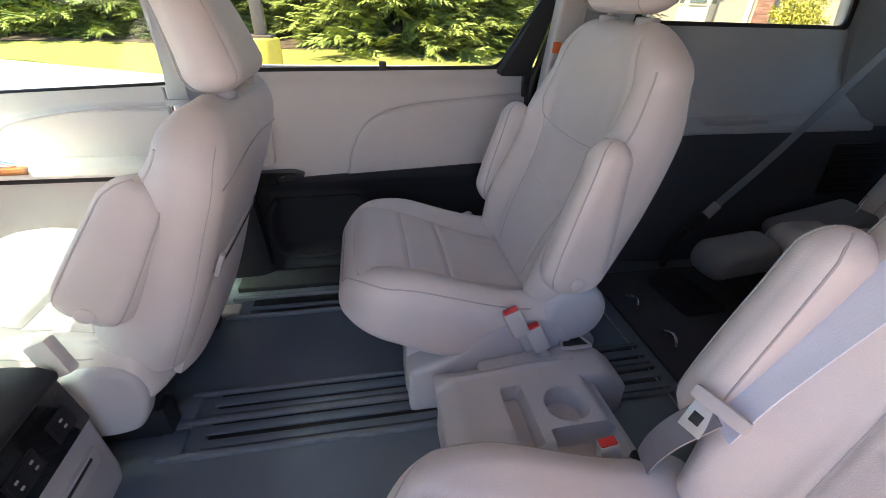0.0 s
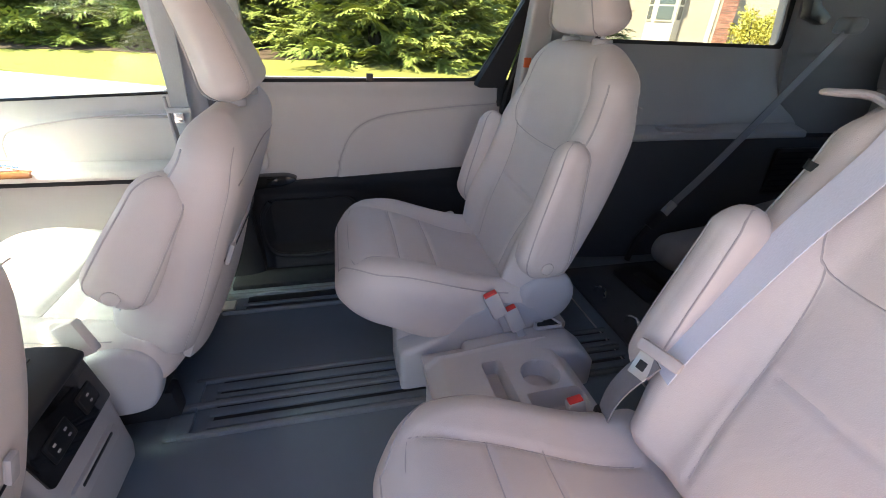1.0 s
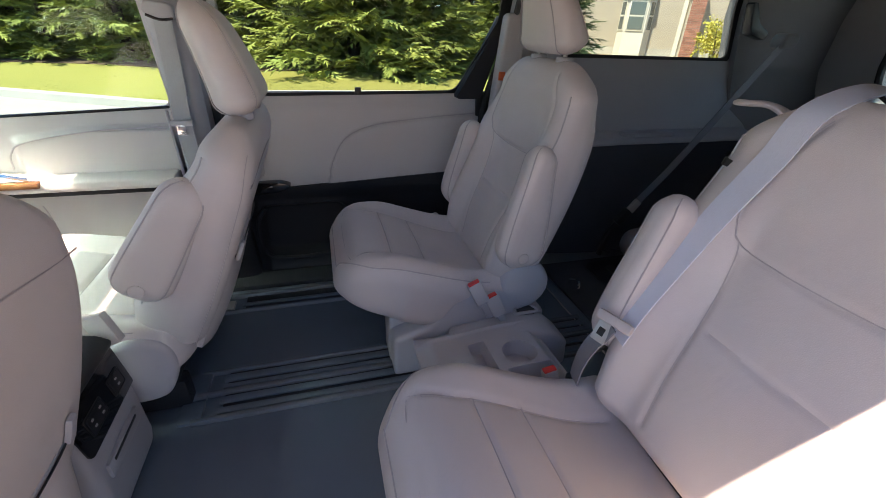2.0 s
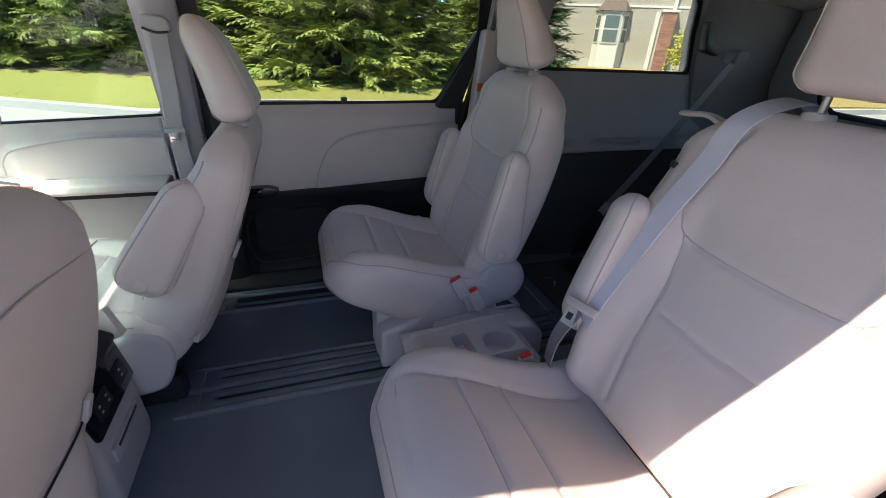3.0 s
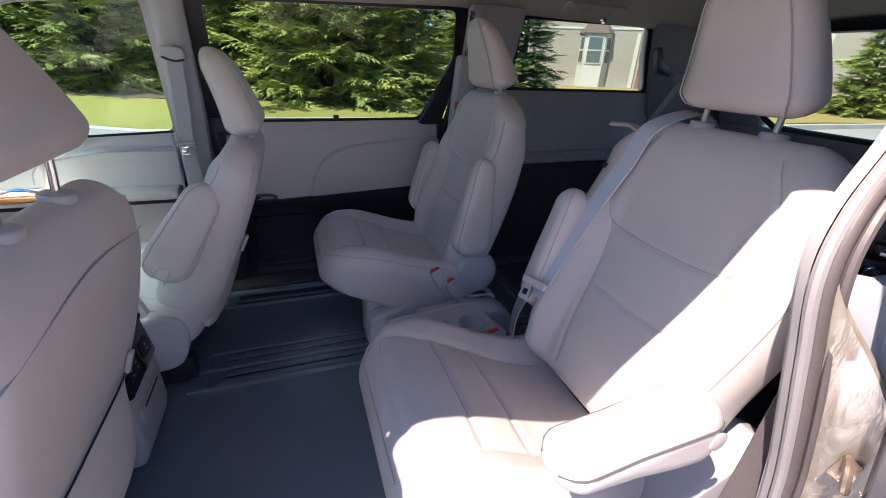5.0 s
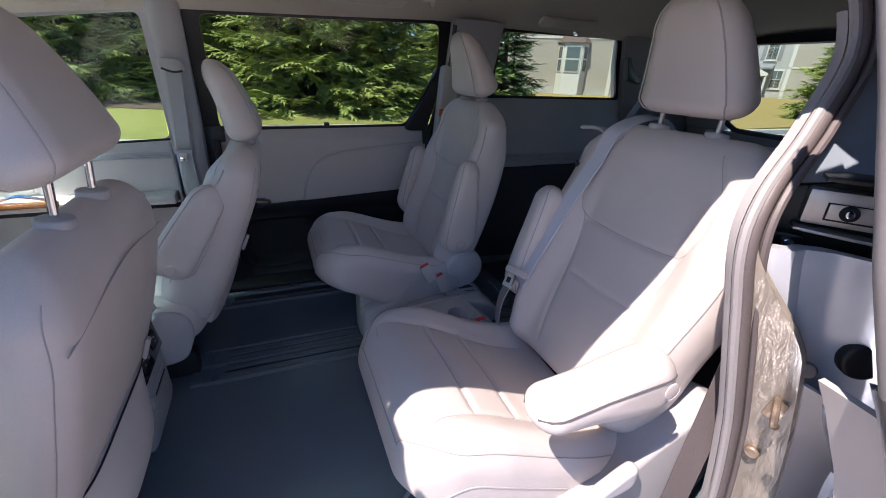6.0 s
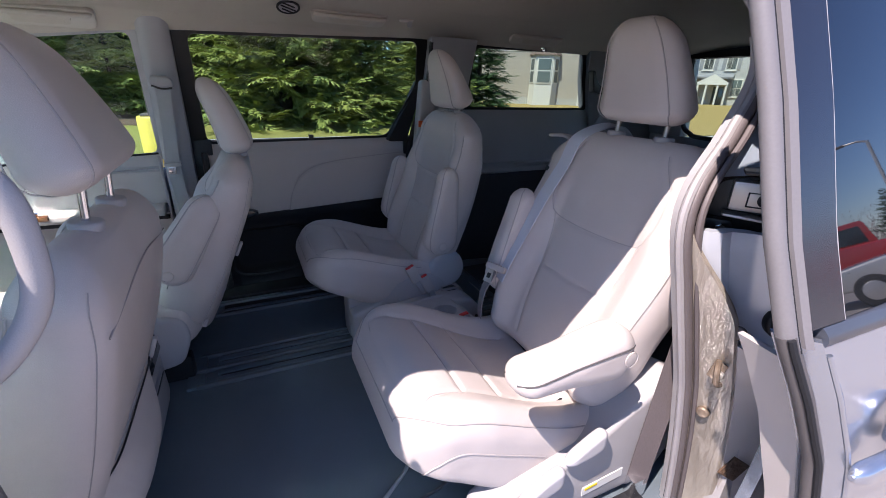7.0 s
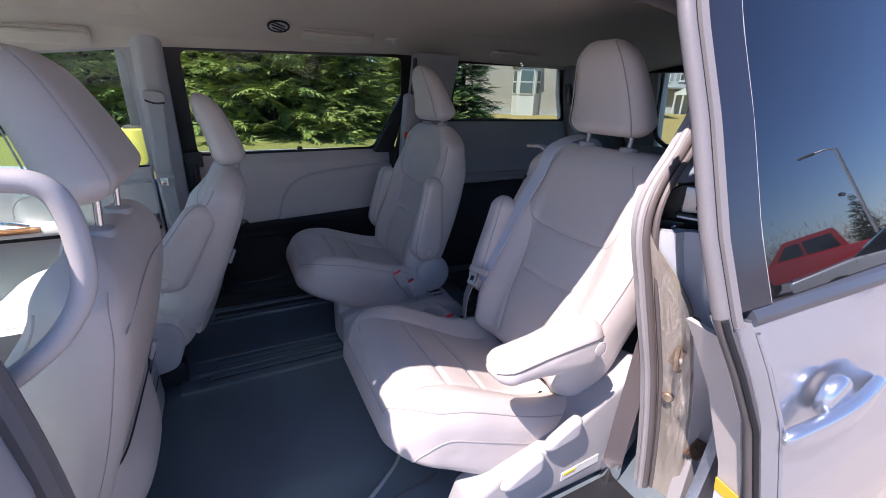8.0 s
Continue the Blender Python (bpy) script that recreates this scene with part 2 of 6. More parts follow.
def disc(radius, depth, at=(0, 0, 0), turn=(0, 0, 0), n=24, bevel=0.0, radius2=None, bm=None):
    out = bm or bmesh.new()
    made = bmesh.ops.create_cone(out, cap_ends=True, segments=n, radius1=radius, radius2=radius if radius2 is None else radius2, depth=depth)["verts"]
    if bevel:
        edges = [e for e in {e for v in made for e in v.link_edges} if abs(e.verts[0].co.z - e.verts[1].co.z) < 1e-6]
        res = bmesh.ops.bevel(out, geom=edges, offset=bevel, segments=3, profile=0.5, affect="EDGES")
        made = list({v for f in res["faces"] for v in f.verts} | {v for v in made if v.is_valid})
    bmesh.ops.transform(out, matrix=pose(*at, *turn), verts=made)
    return out


def smooth_line(points, n):
    """Catmull-Rom points along a polyline."""
    p = np.array(points, float)
    if len(p) < 3:
        return [tuple(p[0] + (p[-1] - p[0]) * i / n) for i in range(n + 1)]
    e = np.vstack([2 * p[0] - p[1], p, 2 * p[-1] - p[-2]])
    out = []
    for i in range(n + 1):
        s = i / n * (len(p) - 1)
        k = min(int(s), len(p) - 2)
        t = s - k
        a, b, c, d = e[k:k + 4]
        out.append(tuple(0.5 * (2 * b + (c - a) * t + (2 * a - 5 * b + 4 * c - d) * t * t + (3 * b - a - 3 * c + d) * t ** 3)))
    return out


def tube(points, r, n=8, squash=1.0, closed=False):
    """A round or flattened tube along points, as vertices and faces."""
    p = [Vector(q) for q in points]
    verts, faces = [], []
    m = len(p)
    s = None
    for i, q in enumerate(p):
        a = p[(i + 1) % m] if closed or i < m - 1 else q
        b = p[i - 1] if closed or i > 0 else q
        d = (a - b).normalized()
        if s is None:
            s = d.cross(Vector((0, 0, 1)) if abs(d.z) < 0.9 else Vector((1, 0, 0)))
        s = (s - d * s.dot(d)).normalized()
        w = s.cross(d).normalized()
        for k in range(n):
            t = 2 * math.pi * k / n
            verts.append(q + s * (r * math.cos(t)) + w * (r * squash * math.sin(t)))
    for i in range(m if closed else m - 1):
        for k in range(n):
            faces.append((i * n + k, i * n + (k + 1) % n, ((i + 1) % m) * n + (k + 1) % n, ((i + 1) % m) * n + k))
    if not closed:
        faces += [tuple(range(n)), tuple(range((m - 1) * n, m * n))]
    return verts, faces


def strap(points, width, across, thick=0.0014):
    """A flat strap of the given width along points; across is one direction, or one for each point."""
    verts, faces = [], []
    for i, q in enumerate(points):
        q = Vector(q)
        a = Vector(points[min(i + 1, len(points) - 1)]) - Vector(points[max(i - 1, 0)])
        w = Vector(across[i] if isinstance(across, list) else across).normalized()
        nrm = a.cross(w).normalized() * thick
        w = w * width / 2
        verts += [q - w + nrm, q + w + nrm, q + w - nrm, q - w - nrm]
    for i in range(len(points) - 1):
        for k in range(4):
            faces.append((4 * i + k, 4 * i + (k + 1) % 4, 4 * i + 4 + (k + 1) % 4, 4 * i + 4 + k))
    faces += [(0, 1, 2, 3), (4 * len(points) - 4, 4 * len(points) - 3, 4 * len(points) - 2, 4 * len(points) - 1)]
    return verts, faces


def prism(outline, axis, a, b, bevel=0.0, seg=2):
    """An outline of pairs, pushed along x, y or z from a to b."""
    bm = bmesh.new()
    k = "xyz".index(axis)

    def at(p, d):
        q = list(p)
        q.insert(k, d)
        return bm.verts.new(q)
    lo, hi = [at(p, a) for p in outline], [at(p, b) for p in outline]
    n = len(outline)
    bm.faces.new(lo), bm.faces.new(hi)
    for i in range(n):
        bm.faces.new((lo[i], lo[(i + 1) % n], hi[(i + 1) % n], hi[i]))
    bmesh.ops.recalc_face_normals(bm, faces=bm.faces)
    if bevel:
        edges = [e for e in bm.edges if e.calc_face_angle(0) > 0.5]
        bmesh.ops.bevel(bm, geom=edges, offset=bevel, segments=seg, profile=0.6, affect="EDGES", clamp_overlap=True)
    return bm


def sheet(f, us, vs, back):
    """A slab whose face is f(u, v), with its other side pushed by the vector back."""
    nu, nv = len(us), len(vs)
    front = [Vector(f(u, v)) for u in us for v in vs]
    verts = front + [p + Vector(back) for p in front]
    faces = []
    off = nu * nv
    for i in range(nu - 1):
        for j in range(nv - 1):
            q = (i * nv + j, i * nv + j + 1, (i + 1) * nv + j + 1, (i + 1) * nv + j)
            faces += [q, tuple(off + k for k in reversed(q))]
    rim = [i * nv for i in range(nu)] + [(nu - 1) * nv + j for j in range(1, nv)] + [i * nv + nv - 1 for i in range(nu - 2, -1, -1)] + [j for j in range(nv - 2, 0, -1)]
    for i, k in enumerate(rim):
        k2 = rim[(i + 1) % len(rim)]
        faces.append((k, k2, off + k2, off + k))
    return verts, faces


def span(a, b, n):
    return [a + (b - a) * i / n for i in range(n + 1)]


def step(x, a, b):
    t = min(1.0, max(0.0, (x - a) / (b - a)))
    return t * t * (3 - 2 * t)


def curve_at(table):
    """A smooth function through (x, value) pairs."""
    xs, ys = [p[0] for p in table], [p[1] for p in table]

    def f(x):
        if x <= xs[0]:
            return ys[0]
        for i in range(len(xs) - 1):
            if x <= xs[i + 1]:
                return ys[i] + (ys[i + 1] - ys[i]) * step(x, xs[i], xs[i + 1])
        return ys[-1]
    return f


def line_gap(a, b, lines):
    """The distance from arrays of points (a, b) to the nearest of some polylines."""
    best = np.full(np.shape(a), 9.0)
    for line in lines:
        for (a0, b0), (a1, b1) in zip(line[:-1], line[1:]):
            da, db = a1 - a0, b1 - b0
            t = np.clip(((a - a0) * da + (b - b0) * db) / max(1e-9, da * da + db * db), 0, 1)
            best = np.minimum(best, np.hypot(a - a0 - t * da, b - b0 - t * db))
    return best


class Pad:
    """An upholstered pad: rounded sections along an axis a, of half width w(a) across b and half thickness h(a) along c."""

    def __init__(self, length, w, h, ends, corner, shape=None, seams=(), groove=0.005, gap=0.006):
        self.length, self.w, self.h, self.ends, self.corner = length, w, h, ends, corner
        self.shape, self.seams, self.groove, self.gap = shape or (lambda a, b: 0 * a), seams, groove, gap

    def shrink(self, a):
        out = 0.0
        for d, r in ((a, self.ends[0]), (self.length - a, self.ends[1])):
            if d < r:
                out = max(out, 1 - math.sqrt(max(0.0, 1 - (1 - d / r) ** 2)))
        return out

    def mesh(self, place, stations=80, across=80):
        """The pad as vertices and faces; place maps (a, b, c) to the thing's own space."""
        e0, e1 = self.ends
        st = [e0 * (1 - math.cos(math.pi / 2 * i / 14)) for i in range(1, 15)]
        st += span(e0, self.length - e1, stations)[1:]
        st += [self.length - e1 * (1 - math.cos(math.pi / 2 * i / 14)) for i in range(13, 0, -1)]
        rings = []
        for a in st:
            k = self.shrink(a)
            w = max(0.004, self.w(a) - min(self.w(a), max(self.ends) * 0.9) * k)
            h = max(0.003, self.h(a) * (1 - k))
            r = min(self.corner, h * 0.95, w * 0.95)
            ring = [(-w + r + (2 * w - 2 * r) * i / across, h) for i in range(across + 1)]
            ring += [(w - r + r * math.sin(t), h - r + r * math.cos(t)) for t in span(0, math.pi / 2, 7)[1:]]
            ring += [(w, h - r + (2 * r - 2 * h) * i / 4) for i in range(1, 4)]
            ring += [(w - r + r * math.cos(t), -h + r - r * math.sin(t)) for t in span(0, math.pi / 2, 7)]
            ring += [(w - r + (2 * r - 2 * w) * i / 10, -h) for i in range(1, 10)]
            ring += [(-w + r - r * math.sin(t), -h + r - r * math.cos(t)) for t in span(0, math.pi / 2, 7)]
            ring += [(-w, -h + r + (2 * h - 2 * r) * i / 4) for i in range(1, 4)]
            ring += [(-w + r - r * math.cos(t), h - r + r * math.sin(t)) for t in span(0, math.pi / 2, 7)[:-1]]
            rings.append([(a, b, c, h) for b, c in ring])
        n = len(rings[0])
        arr = np.array(rings).reshape(-1, 4)
        top = np.clip(arr[:, 2] / np.maximum(arr[:, 3], 1e-6), 0, 1)
        c = arr[:, 2] + top * self.lift(arr[:, 0], arr[:, 1])
        verts = [place(*q) for q in zip(arr[:, 0], arr[:, 1], c)]
        m = len(rings)
        faces = [(i * n + k, i * n + (k + 1) % n, (i + 1) * n + (k + 1) % n, (i + 1) * n + k) for i in range(m - 1) for k in range(n)]
        faces += [tuple(range(n)), tuple(range((m - 1) * n, m * n))]
        return verts, faces

    def lift(self, a, b):
        c = self.shape(a, b)
        if self.seams:
            c = c - self.groove * np.exp(-(line_gap(a, b, self.seams) / self.gap) ** 2)
        return c

    def rim(self, a, side, front, place, up=0.0):
        """A point on the rounded edge of the pad, at its front (1) or back (-1)."""
        w, h = self.w(a), self.h(a)
        r = min(self.corner, h * 0.95, w * 0.95)
        b, c = side * (w - 0.293 * r), h - 0.293 * r
        if front > 0:
            c += c / h * float(self.lift(np.array(a), np.array(b)))
        return place(a, b + side * up, front * (c + up))

    def loop(self, side, place, f=0.80, up=0.0003, n=22):
        """A closed line round one side face of the pad."""
        ring = []
        for sign in (1, -1):
            line = []
            for a in span(self.ends[0] * 0.10, self.length - self.ends[1] * 0.10, n):
                k = self.shrink(a)
                w = max(0.004, self.w(a) - min(self.w(a), max(self.ends) * 0.9) * k)
                h = max(0.003, self.h(a) * (1 - k))
                r = min(self.corner, h * 0.95, w * 0.95)
                c = f * h
                d = max(0.0, c - (h - r))
                line.append(place(a, side * (w - r + math.sqrt(max(0.0, r * r - d * d)) + up), sign * (c + up)))
            ring += line if sign > 0 else line[::-1]
        return ring

    def on(self, a, b, place, up=0.0):
        c = self.h(a) * (1 - self.shrink(a)) + float(self.lift(np.array(a), np.array(b))) + up
        return place(a, b, c)


def npstep(x, a, b):
    t = np.clip((x - a) / (b - a), 0, 1)
    return t * t * (3 - 2 * t)


# ---- the van: floor, walls, roof ----
FLOOR_Z = 0.45


def glass_y(z):
    """Half width of the side glass at height z."""
    return 0.930 - 0.30 * (z - 1.13)


def pane(name, corners, material, parent, thick=0.004):
    """A flat window pane from its corners."""
    v = [Vector(c) for c in corners]
    nrm = (v[1] - v[0]).cross(v[2] - v[0]).normalized() * thick
    n = len(v)
    verts = v + [p + nrm for p in v]
    faces = [tuple(range(n)), tuple(range(n, 2 * n))] + [(i, (i + 1) % n, n + (i + 1) % n, n + i) for i in range(n)]
    ob = part(name, (verts, faces), material, parent)
    ob.visible_shadow = False
    return ob


def rounded(points, r, n=5):
    """A closed outline of pairs with rounded corners."""
    out = []
    m = len(points)
    for i, p in enumerate(points):
        p = Vector(p)
        a, b = Vector(points[i - 1]) - p, Vector(points[(i + 1) % m]) - p
        k = min(r, a.length * 0.48, b.length * 0.48)
        s, e = p + a.normalized() * k, p + b.normalized() * k
        for j in range(n + 1):
            t = j / n
            out.append(tuple(s * (1 - t) ** 2 + p * 2 * t * (1 - t) + e * t * t))
    return out


def frame_on_side(outer, inner, side, inset=0.0, thick=0.012):
    """A frame between two outlines of (x, z) that lies on the side glass's slope."""
    n = len(outer)
    verts, faces = [], []
    for d in (0, thick):
        for ring in (outer, inner):
            verts += [Vector((x, side * (glass_y(z) - inset - d), z)) for x, z in ring]
    for i in range(n):
        j = (i + 1) % n
        faces += [(2 * n + i, 2 * n + j, 3 * n + j, 3 * n + i), (i, j, n + j, n + i), (n + i, n + j, 3 * n + j, 3 * n + i), (i, j, 2 * n + j, 2 * n + i)]
    return verts, faces


def on_side(points, side, inset=0.0):
    return [Vector((x, side * (glass_y(z) - inset), z)) for x, z in points]


# floor
floor = setting("floor", box((3.75, 1.74, 0.05), (0.86, 0, FLOOR_Z - 0.025), 0.004), MAT, "slate grey vinyl floor lining with seat rails", "floor")
RAIL_X = (-0.01, 1.22)
RAIL_MID, RAIL_LEN = (RAIL_X[0] + RAIL_X[1]) / 2, RAIL_X[1] - RAIL_X[0]
for y0, y1 in ((0.298, 0.311), (0.214, 0.230), (0.126, 0.140), (0.600, 0.612), (0.694, 0.710)):
    part("rail_edge", box((RAIL_LEN, y1 - y0, 0.018), (RAIL_MID, (y0 + y1) / 2, FLOOR_Z + 0.004), 0.006), RAIL, floor)
for y0, y1 in ((0.262, 0.288), (0.236, 0.252), (0.182, 0.206), (0.146, 0.168), (0.636, 0.652)):
    part("rail_cover", box((RAIL_LEN - 0.06, y1 - y0, 0.014), (RAIL_MID + 0.03, (y0 + y1) / 2, FLOOR_Z + 0.002), 0.005), MAT, floor)
for y0, y1 in ((0.288, 0.298), (0.252, 0.262), (0.206, 0.214), (0.168, 0.182), (0.612, 0.636), (0.652, 0.694)):
    part("rail_slot", box((RAIL_LEN - 0.08, y1 - y0, 0.004), (RAIL_MID + 0.03, (y0 + y1) / 2, FLOOR_Z + 0.001), 0.001), BLACK, floor)
for y in (0.255, 0.165):
    part("rail_end_cap", box((0.055, 0.10 if y > 0.2 else 0.07, 0.012), (-0.012, y, FLOOR_Z + 0.004), 0.004), MAT, floor)
part("rail_end_cap", box((0.05, 0.05, 0.014), (0.0, 0.645, FLOOR_Z + 0.004), 0.004), STEEL, floor, "bright metal rail end")
for y0, y1 in ((-0.315, -0.295), (-0.232, -0.205), (-0.614, -0.600), (-0.655, -0.635)):
    part("rail_edge", box((0.66, y1 - y0, 0.012), (0.98, (y0 + y1) / 2, FLOOR_Z + 0.003), 0.004), MAT, floor)
part("mat_edge", tube(smooth_line([(0.530, -0.405, FLOOR_Z + 0.003), (0.505, -0.433, FLOOR_Z + 0.004), (0.462, -0.466, FLOOR_Z + 0.004), (0.414, -0.500, FLOOR_Z + 0.004), (0.350, -0.540, FLOOR_Z + 0.003)], 20), 0.0055, 8), PLASTIC, floor, "pale raised edge of the floor lining")
part("mat_edge", tube(smooth_line([(0.600, -0.500, FLOOR_Z + 0.003), (0.557, -0.514, FLOOR_Z + 0.003), (0.473, -0.525, FLOOR_Z + 0.003), (0.400, -0.540, FLOOR_Z + 0.002)], 20), 0.004, 8), RUBBER, floor)
part("sill_plate", box((1.05, 0.10, 0.02), (0.52, 0.795, FLOOR_Z + 0.008), 0.006), DARK, floor, "dark door sill strip")
part("sill_plate", box((1.05, 0.13, 0.016), (0.50, -0.775, FLOOR_Z + 0.004), 0.006), DARK, floor, "dark door sill strip")
# third row floor with storage recess, strikers and mat joint
part("rear_floor_panel", box((0.62, 1.30, 0.012), (1.56, 0.02, FLOOR_Z + 0.006), 0.004), CARPET, floor, "dark carpeted rear floor panel")
part("mat_seam", box((0.004, 0.50, 0.004), (1.20, 0.25, FLOOR_Z + 0.003)), PLASTIC, floor)
slot = part("latch_slot", prism(rounded([(1.45, 0.39), (1.62, 0.40), (1.60, 0.64), (1.44, 0.62)], 0.03), "z", FLOOR_Z + 0.008, FLOOR_Z + 0.022, 0.004), DARK, floor)
part("slot_opening", prism(rounded([(1.52, 0.43), (1.57, 0.43), (1.56, 0.58), (1.51, 0.58)], 0.02), "z", FLOOR_Z + 0.018, FLOOR_Z + 0.0245), BLACK, slot)
for x, y in ((1.30, 0.47), (1.31, 0.29)):
    part("striker", tube(smooth_line([(x, y - 0.03, FLOOR_Z), (x, y - 0.03, FLOOR_Z + 0.035), (x + 0.01, y, FLOOR_Z + 0.045), (x, y + 0.03, FLOOR_Z + 0.035), (x, y + 0.03, FLOOR_Z)], 16), 0.006, 8), CHROME, floor, "bright steel striker loop")

# headliner with a sunroof recess
SIDE_TOP, ROOF_MID = 1.592, 1.682


def roof_z(x, y):
    edge = SIDE_TOP - 0.055 * step(-x, 0.1, 0.9) - 0.03 * step(x, 1.8, 2.7)
    mid = ROOF_MID - 0.04 * step(-x, 0.2, 0.9) - 0.05 * step(x, 1.6, 2.7)
    k = min(1.0, abs(y) / 0.70)
    z = mid + (edge - mid) * k ** 2.6
    shade = step(0.03 - x, 0, 0.025) * step(x + 0.70, 0, 0.03) * step(0.535 - abs(y), 0, 0.022)
    vent = 0.02 * math.exp(-((x - 1.25) / 0.25) ** 2) * step(0.42 - abs(y), 0, 0.1)
    return z + 0.028 * shade - vent


ceiling = setting("ceiling", sheet(lambda u, v: (u, v * (0.775 if v > 0 else 0.66), roof_z(u, v * 0.70)), span(-0.735, 2.62, 200), span(-1, 1, 110), (0, 0, 0.03)), HEADLINER,
                  "taupe woven headliner with a shallow roof recess", "ceiling")


def side_z(x, y):
    """Height of the headliner's curved side, which runs down to the window tops."""
    v = min(1.0, max(0.0, (abs(y) - 0.640) / 0.146))
    top = roof_z(x, 0.640 * 0.70 / 0.775) + 0.003
    low = float(np.interp(x, (-0.9, -0.45, -0.09, 0.05, 1.0, 1.3, 2.6), (1.44, 1.508, 1.550, 1.560, 1.590, 1.584, 1.567)))
    return top - (top - low) * v * v


for s_, xa, xb in ((1, -0.74, 2.58), (-1, 1.14, 2.58)):
    part("side_trim", sheet(lambda u, v: (u, s_ * (0.640 + 0.146 * v), side_z(u, 0.640 + 0.146 * v)), span(xa, xb, 60), span(0, 1, 12), (0, 0, 0.004)), HEADLINER, ceiling)
roof = setting("roof", sheet(lambda u, v: (u, v * 0.68, 1.745 - 0.065 * v * v - 0.05 * step(-u, 0.1, 0.9)), span(-0.75, 2.70, 20), span(-1, 1, 16), (0, 0, 0.006)), PAINT, "silver painted van roof panel", "roof")

# cant rails beside the roof
for s_, xa, xb in ((1, -0.93, 2.70), (-1, -0.80, -0.14), (-1, 0.985, 2.70)):
    part("cant_rail", prism([(s_ * 0.70, 1.640), (s_ * 0.814, 1.592), (s_ * 0.835, 1.592), (s_ * 0.825, 1.640), (s_ * 0.76, 1.690), (s_ * 0.66, 1.715), (s_ * 0.66, 1.66)], "x", xa, xb), PAINT, roof, "silver painted roof side rail")

# ---- right side wall ----
wall_right = setting("wall_right", box((3.8, 0.05, 0.62), (0.85, 0.965, 0.72), 0.01), PAINT, "silver body side behind the right trim", "wall")


def side_frame(name, outline_out, outline_in, side, material, label):
    return tagged(part(name, frame_on_side(outline_out, outline_in, side, 0.0, 0.010), material), label, "window frame", kind="structure")


# sliding door window on the right
win_in = rounded([(0.090, 1.140), (0.90, 1.152), (1.03, 1.40), (1.012, 1.580), (0.092, 1.552)], 0.03)
win_out = rounded([(0.016, 1.128), (0.93, 1.141), (1.075, 1.39), (1.062, 1.612), (0.018, 1.590)], 0.03)
window_1 = side_frame("window_1", win_out, win_in, 1, BLACK, "tinted sliding door window with black surround")
pane("pane", on_side([(0.07, 1.12), (1.05, 1.12), (1.05, 1.61), (0.07, 1.58)], 1, -0.004), TINTED, window_1)
part("catch", box((0.022, 0.022, 0.026), (0.526, 0.908, 1.150), 0.004), BLACK, window_1, "small black sill catch")
part("corner_trim", prism(rounded([(0.885, 1.128), (0.985, 1.128), (1.06, 1.36), (1.045, 1.42), (0.985, 1.30)], 0.02), "y", 0.855, 0.90, 0.01, 3), DARK, window_1, "charcoal corner trim")

# sliding door panel on the right
def belt_split(x):
    return 0.808 + 0.052 * (x - 0.25)


ARCH = smooth_line([(0.395, 0.815), (0.415, 0.90), (0.47, 0.985), (0.58, 1.03), (0.80, 1.055), (0.985, 1.068)], 30)


def upper_y(x, z):
    y = 0.885 + 0.020 * step(z, 0.84, 1.10) + 0.016 * step(z, 1.08, 1.13)
    inside = 0.0
    for (xa, za), (xb, zb) in zip(ARCH[:-1], ARCH[1:]):
        if xa <= x <= xb:
            arch_z = za + (zb - za) * (x - xa) / max(1e-6, xb - xa)
            inside = step(arch_z - z, -0.004, 0.010)
    if x > 0.985:
        inside = step(1.068 - z, 0, 0.012)
    return y - 0.010 * inside


part("gap_filler", box((0.10, 0.02, 0.69), (0.055, 0.915, 0.805), 0.004), BLACK, wall_right, "black body edge between pillar and door")
part("gap_filler", box((0.14, 0.02, 0.69), (1.055, 0.905, 0.805), 0.004), BLACK, wall_right, "black body edge behind the door")
part("gap_filler", sheet(lambda u, v: (1.062 + 0.10 * u, glass_y(1.10 + 0.50 * v) - 0.004, 1.10 + 0.50 * v), span(0, 1, 3), span(0, 1, 8), (0, 0.01, 0)), BLACK, wall_right, "black body edge behind the window")
door_2 = tagged(thing("door_2", "closed right sliding door with pale upper and charcoal lower trim", "car door"), kind="structure")
part("upper_panel", sheet(lambda x, v: (x, upper_y(x, belt_split(x) + (1.146 - belt_split(x)) * v), belt_split(x) + (1.146 - belt_split(x)) * v), span(0.085, 0.995, 110), span(0, 1, 50), (0, 0.04, 0)), TRIM, door_2, "pale grey padded upper panel")


def lower_y(x, z):
    r = math.hypot(max(0.0, abs(x - 0.29) - 0.12) , max(0.0, abs(z - 0.625) - 0.060))
    hole = 1 - step(r, 0.028, 0.055)
    arm = 0.030 * step(z, 0.75, 0.80)
    return 0.885 - arm * 0.6 + 0.030 * step(0.52 - z, 0, 0.06) * -1 + 0.045 * hole + 0.012 * step(0.09 + 0.06 * (0.8 - z) - x + 0.03, 0, 0.03)


part("lower_panel", sheet(lambda x, v: (x, lower_y(x, 0.465 + (belt_split(x) - 0.465) * v), 0.465 + (belt_split(x) - 0.465) * v), span(0.085, 0.995, 120), span(0, 1, 70), (0, 0.03, 0)), DARK, door_2, "charcoal lower panel with a moulded pocket")
rim = smooth_line([(0.15, 0.866, 0.735), (0.117, 0.868, 0.68), (0.113, 0.868, 0.59), (0.135, 0.866, 0.53), (0.20, 0.866, 0.511), (0.33, 0.866, 0.513), (0.46, 0.866, 0.54)], 30)
part("pocket_rim", tube(rim, 0.009, 8), DARK, door_2)
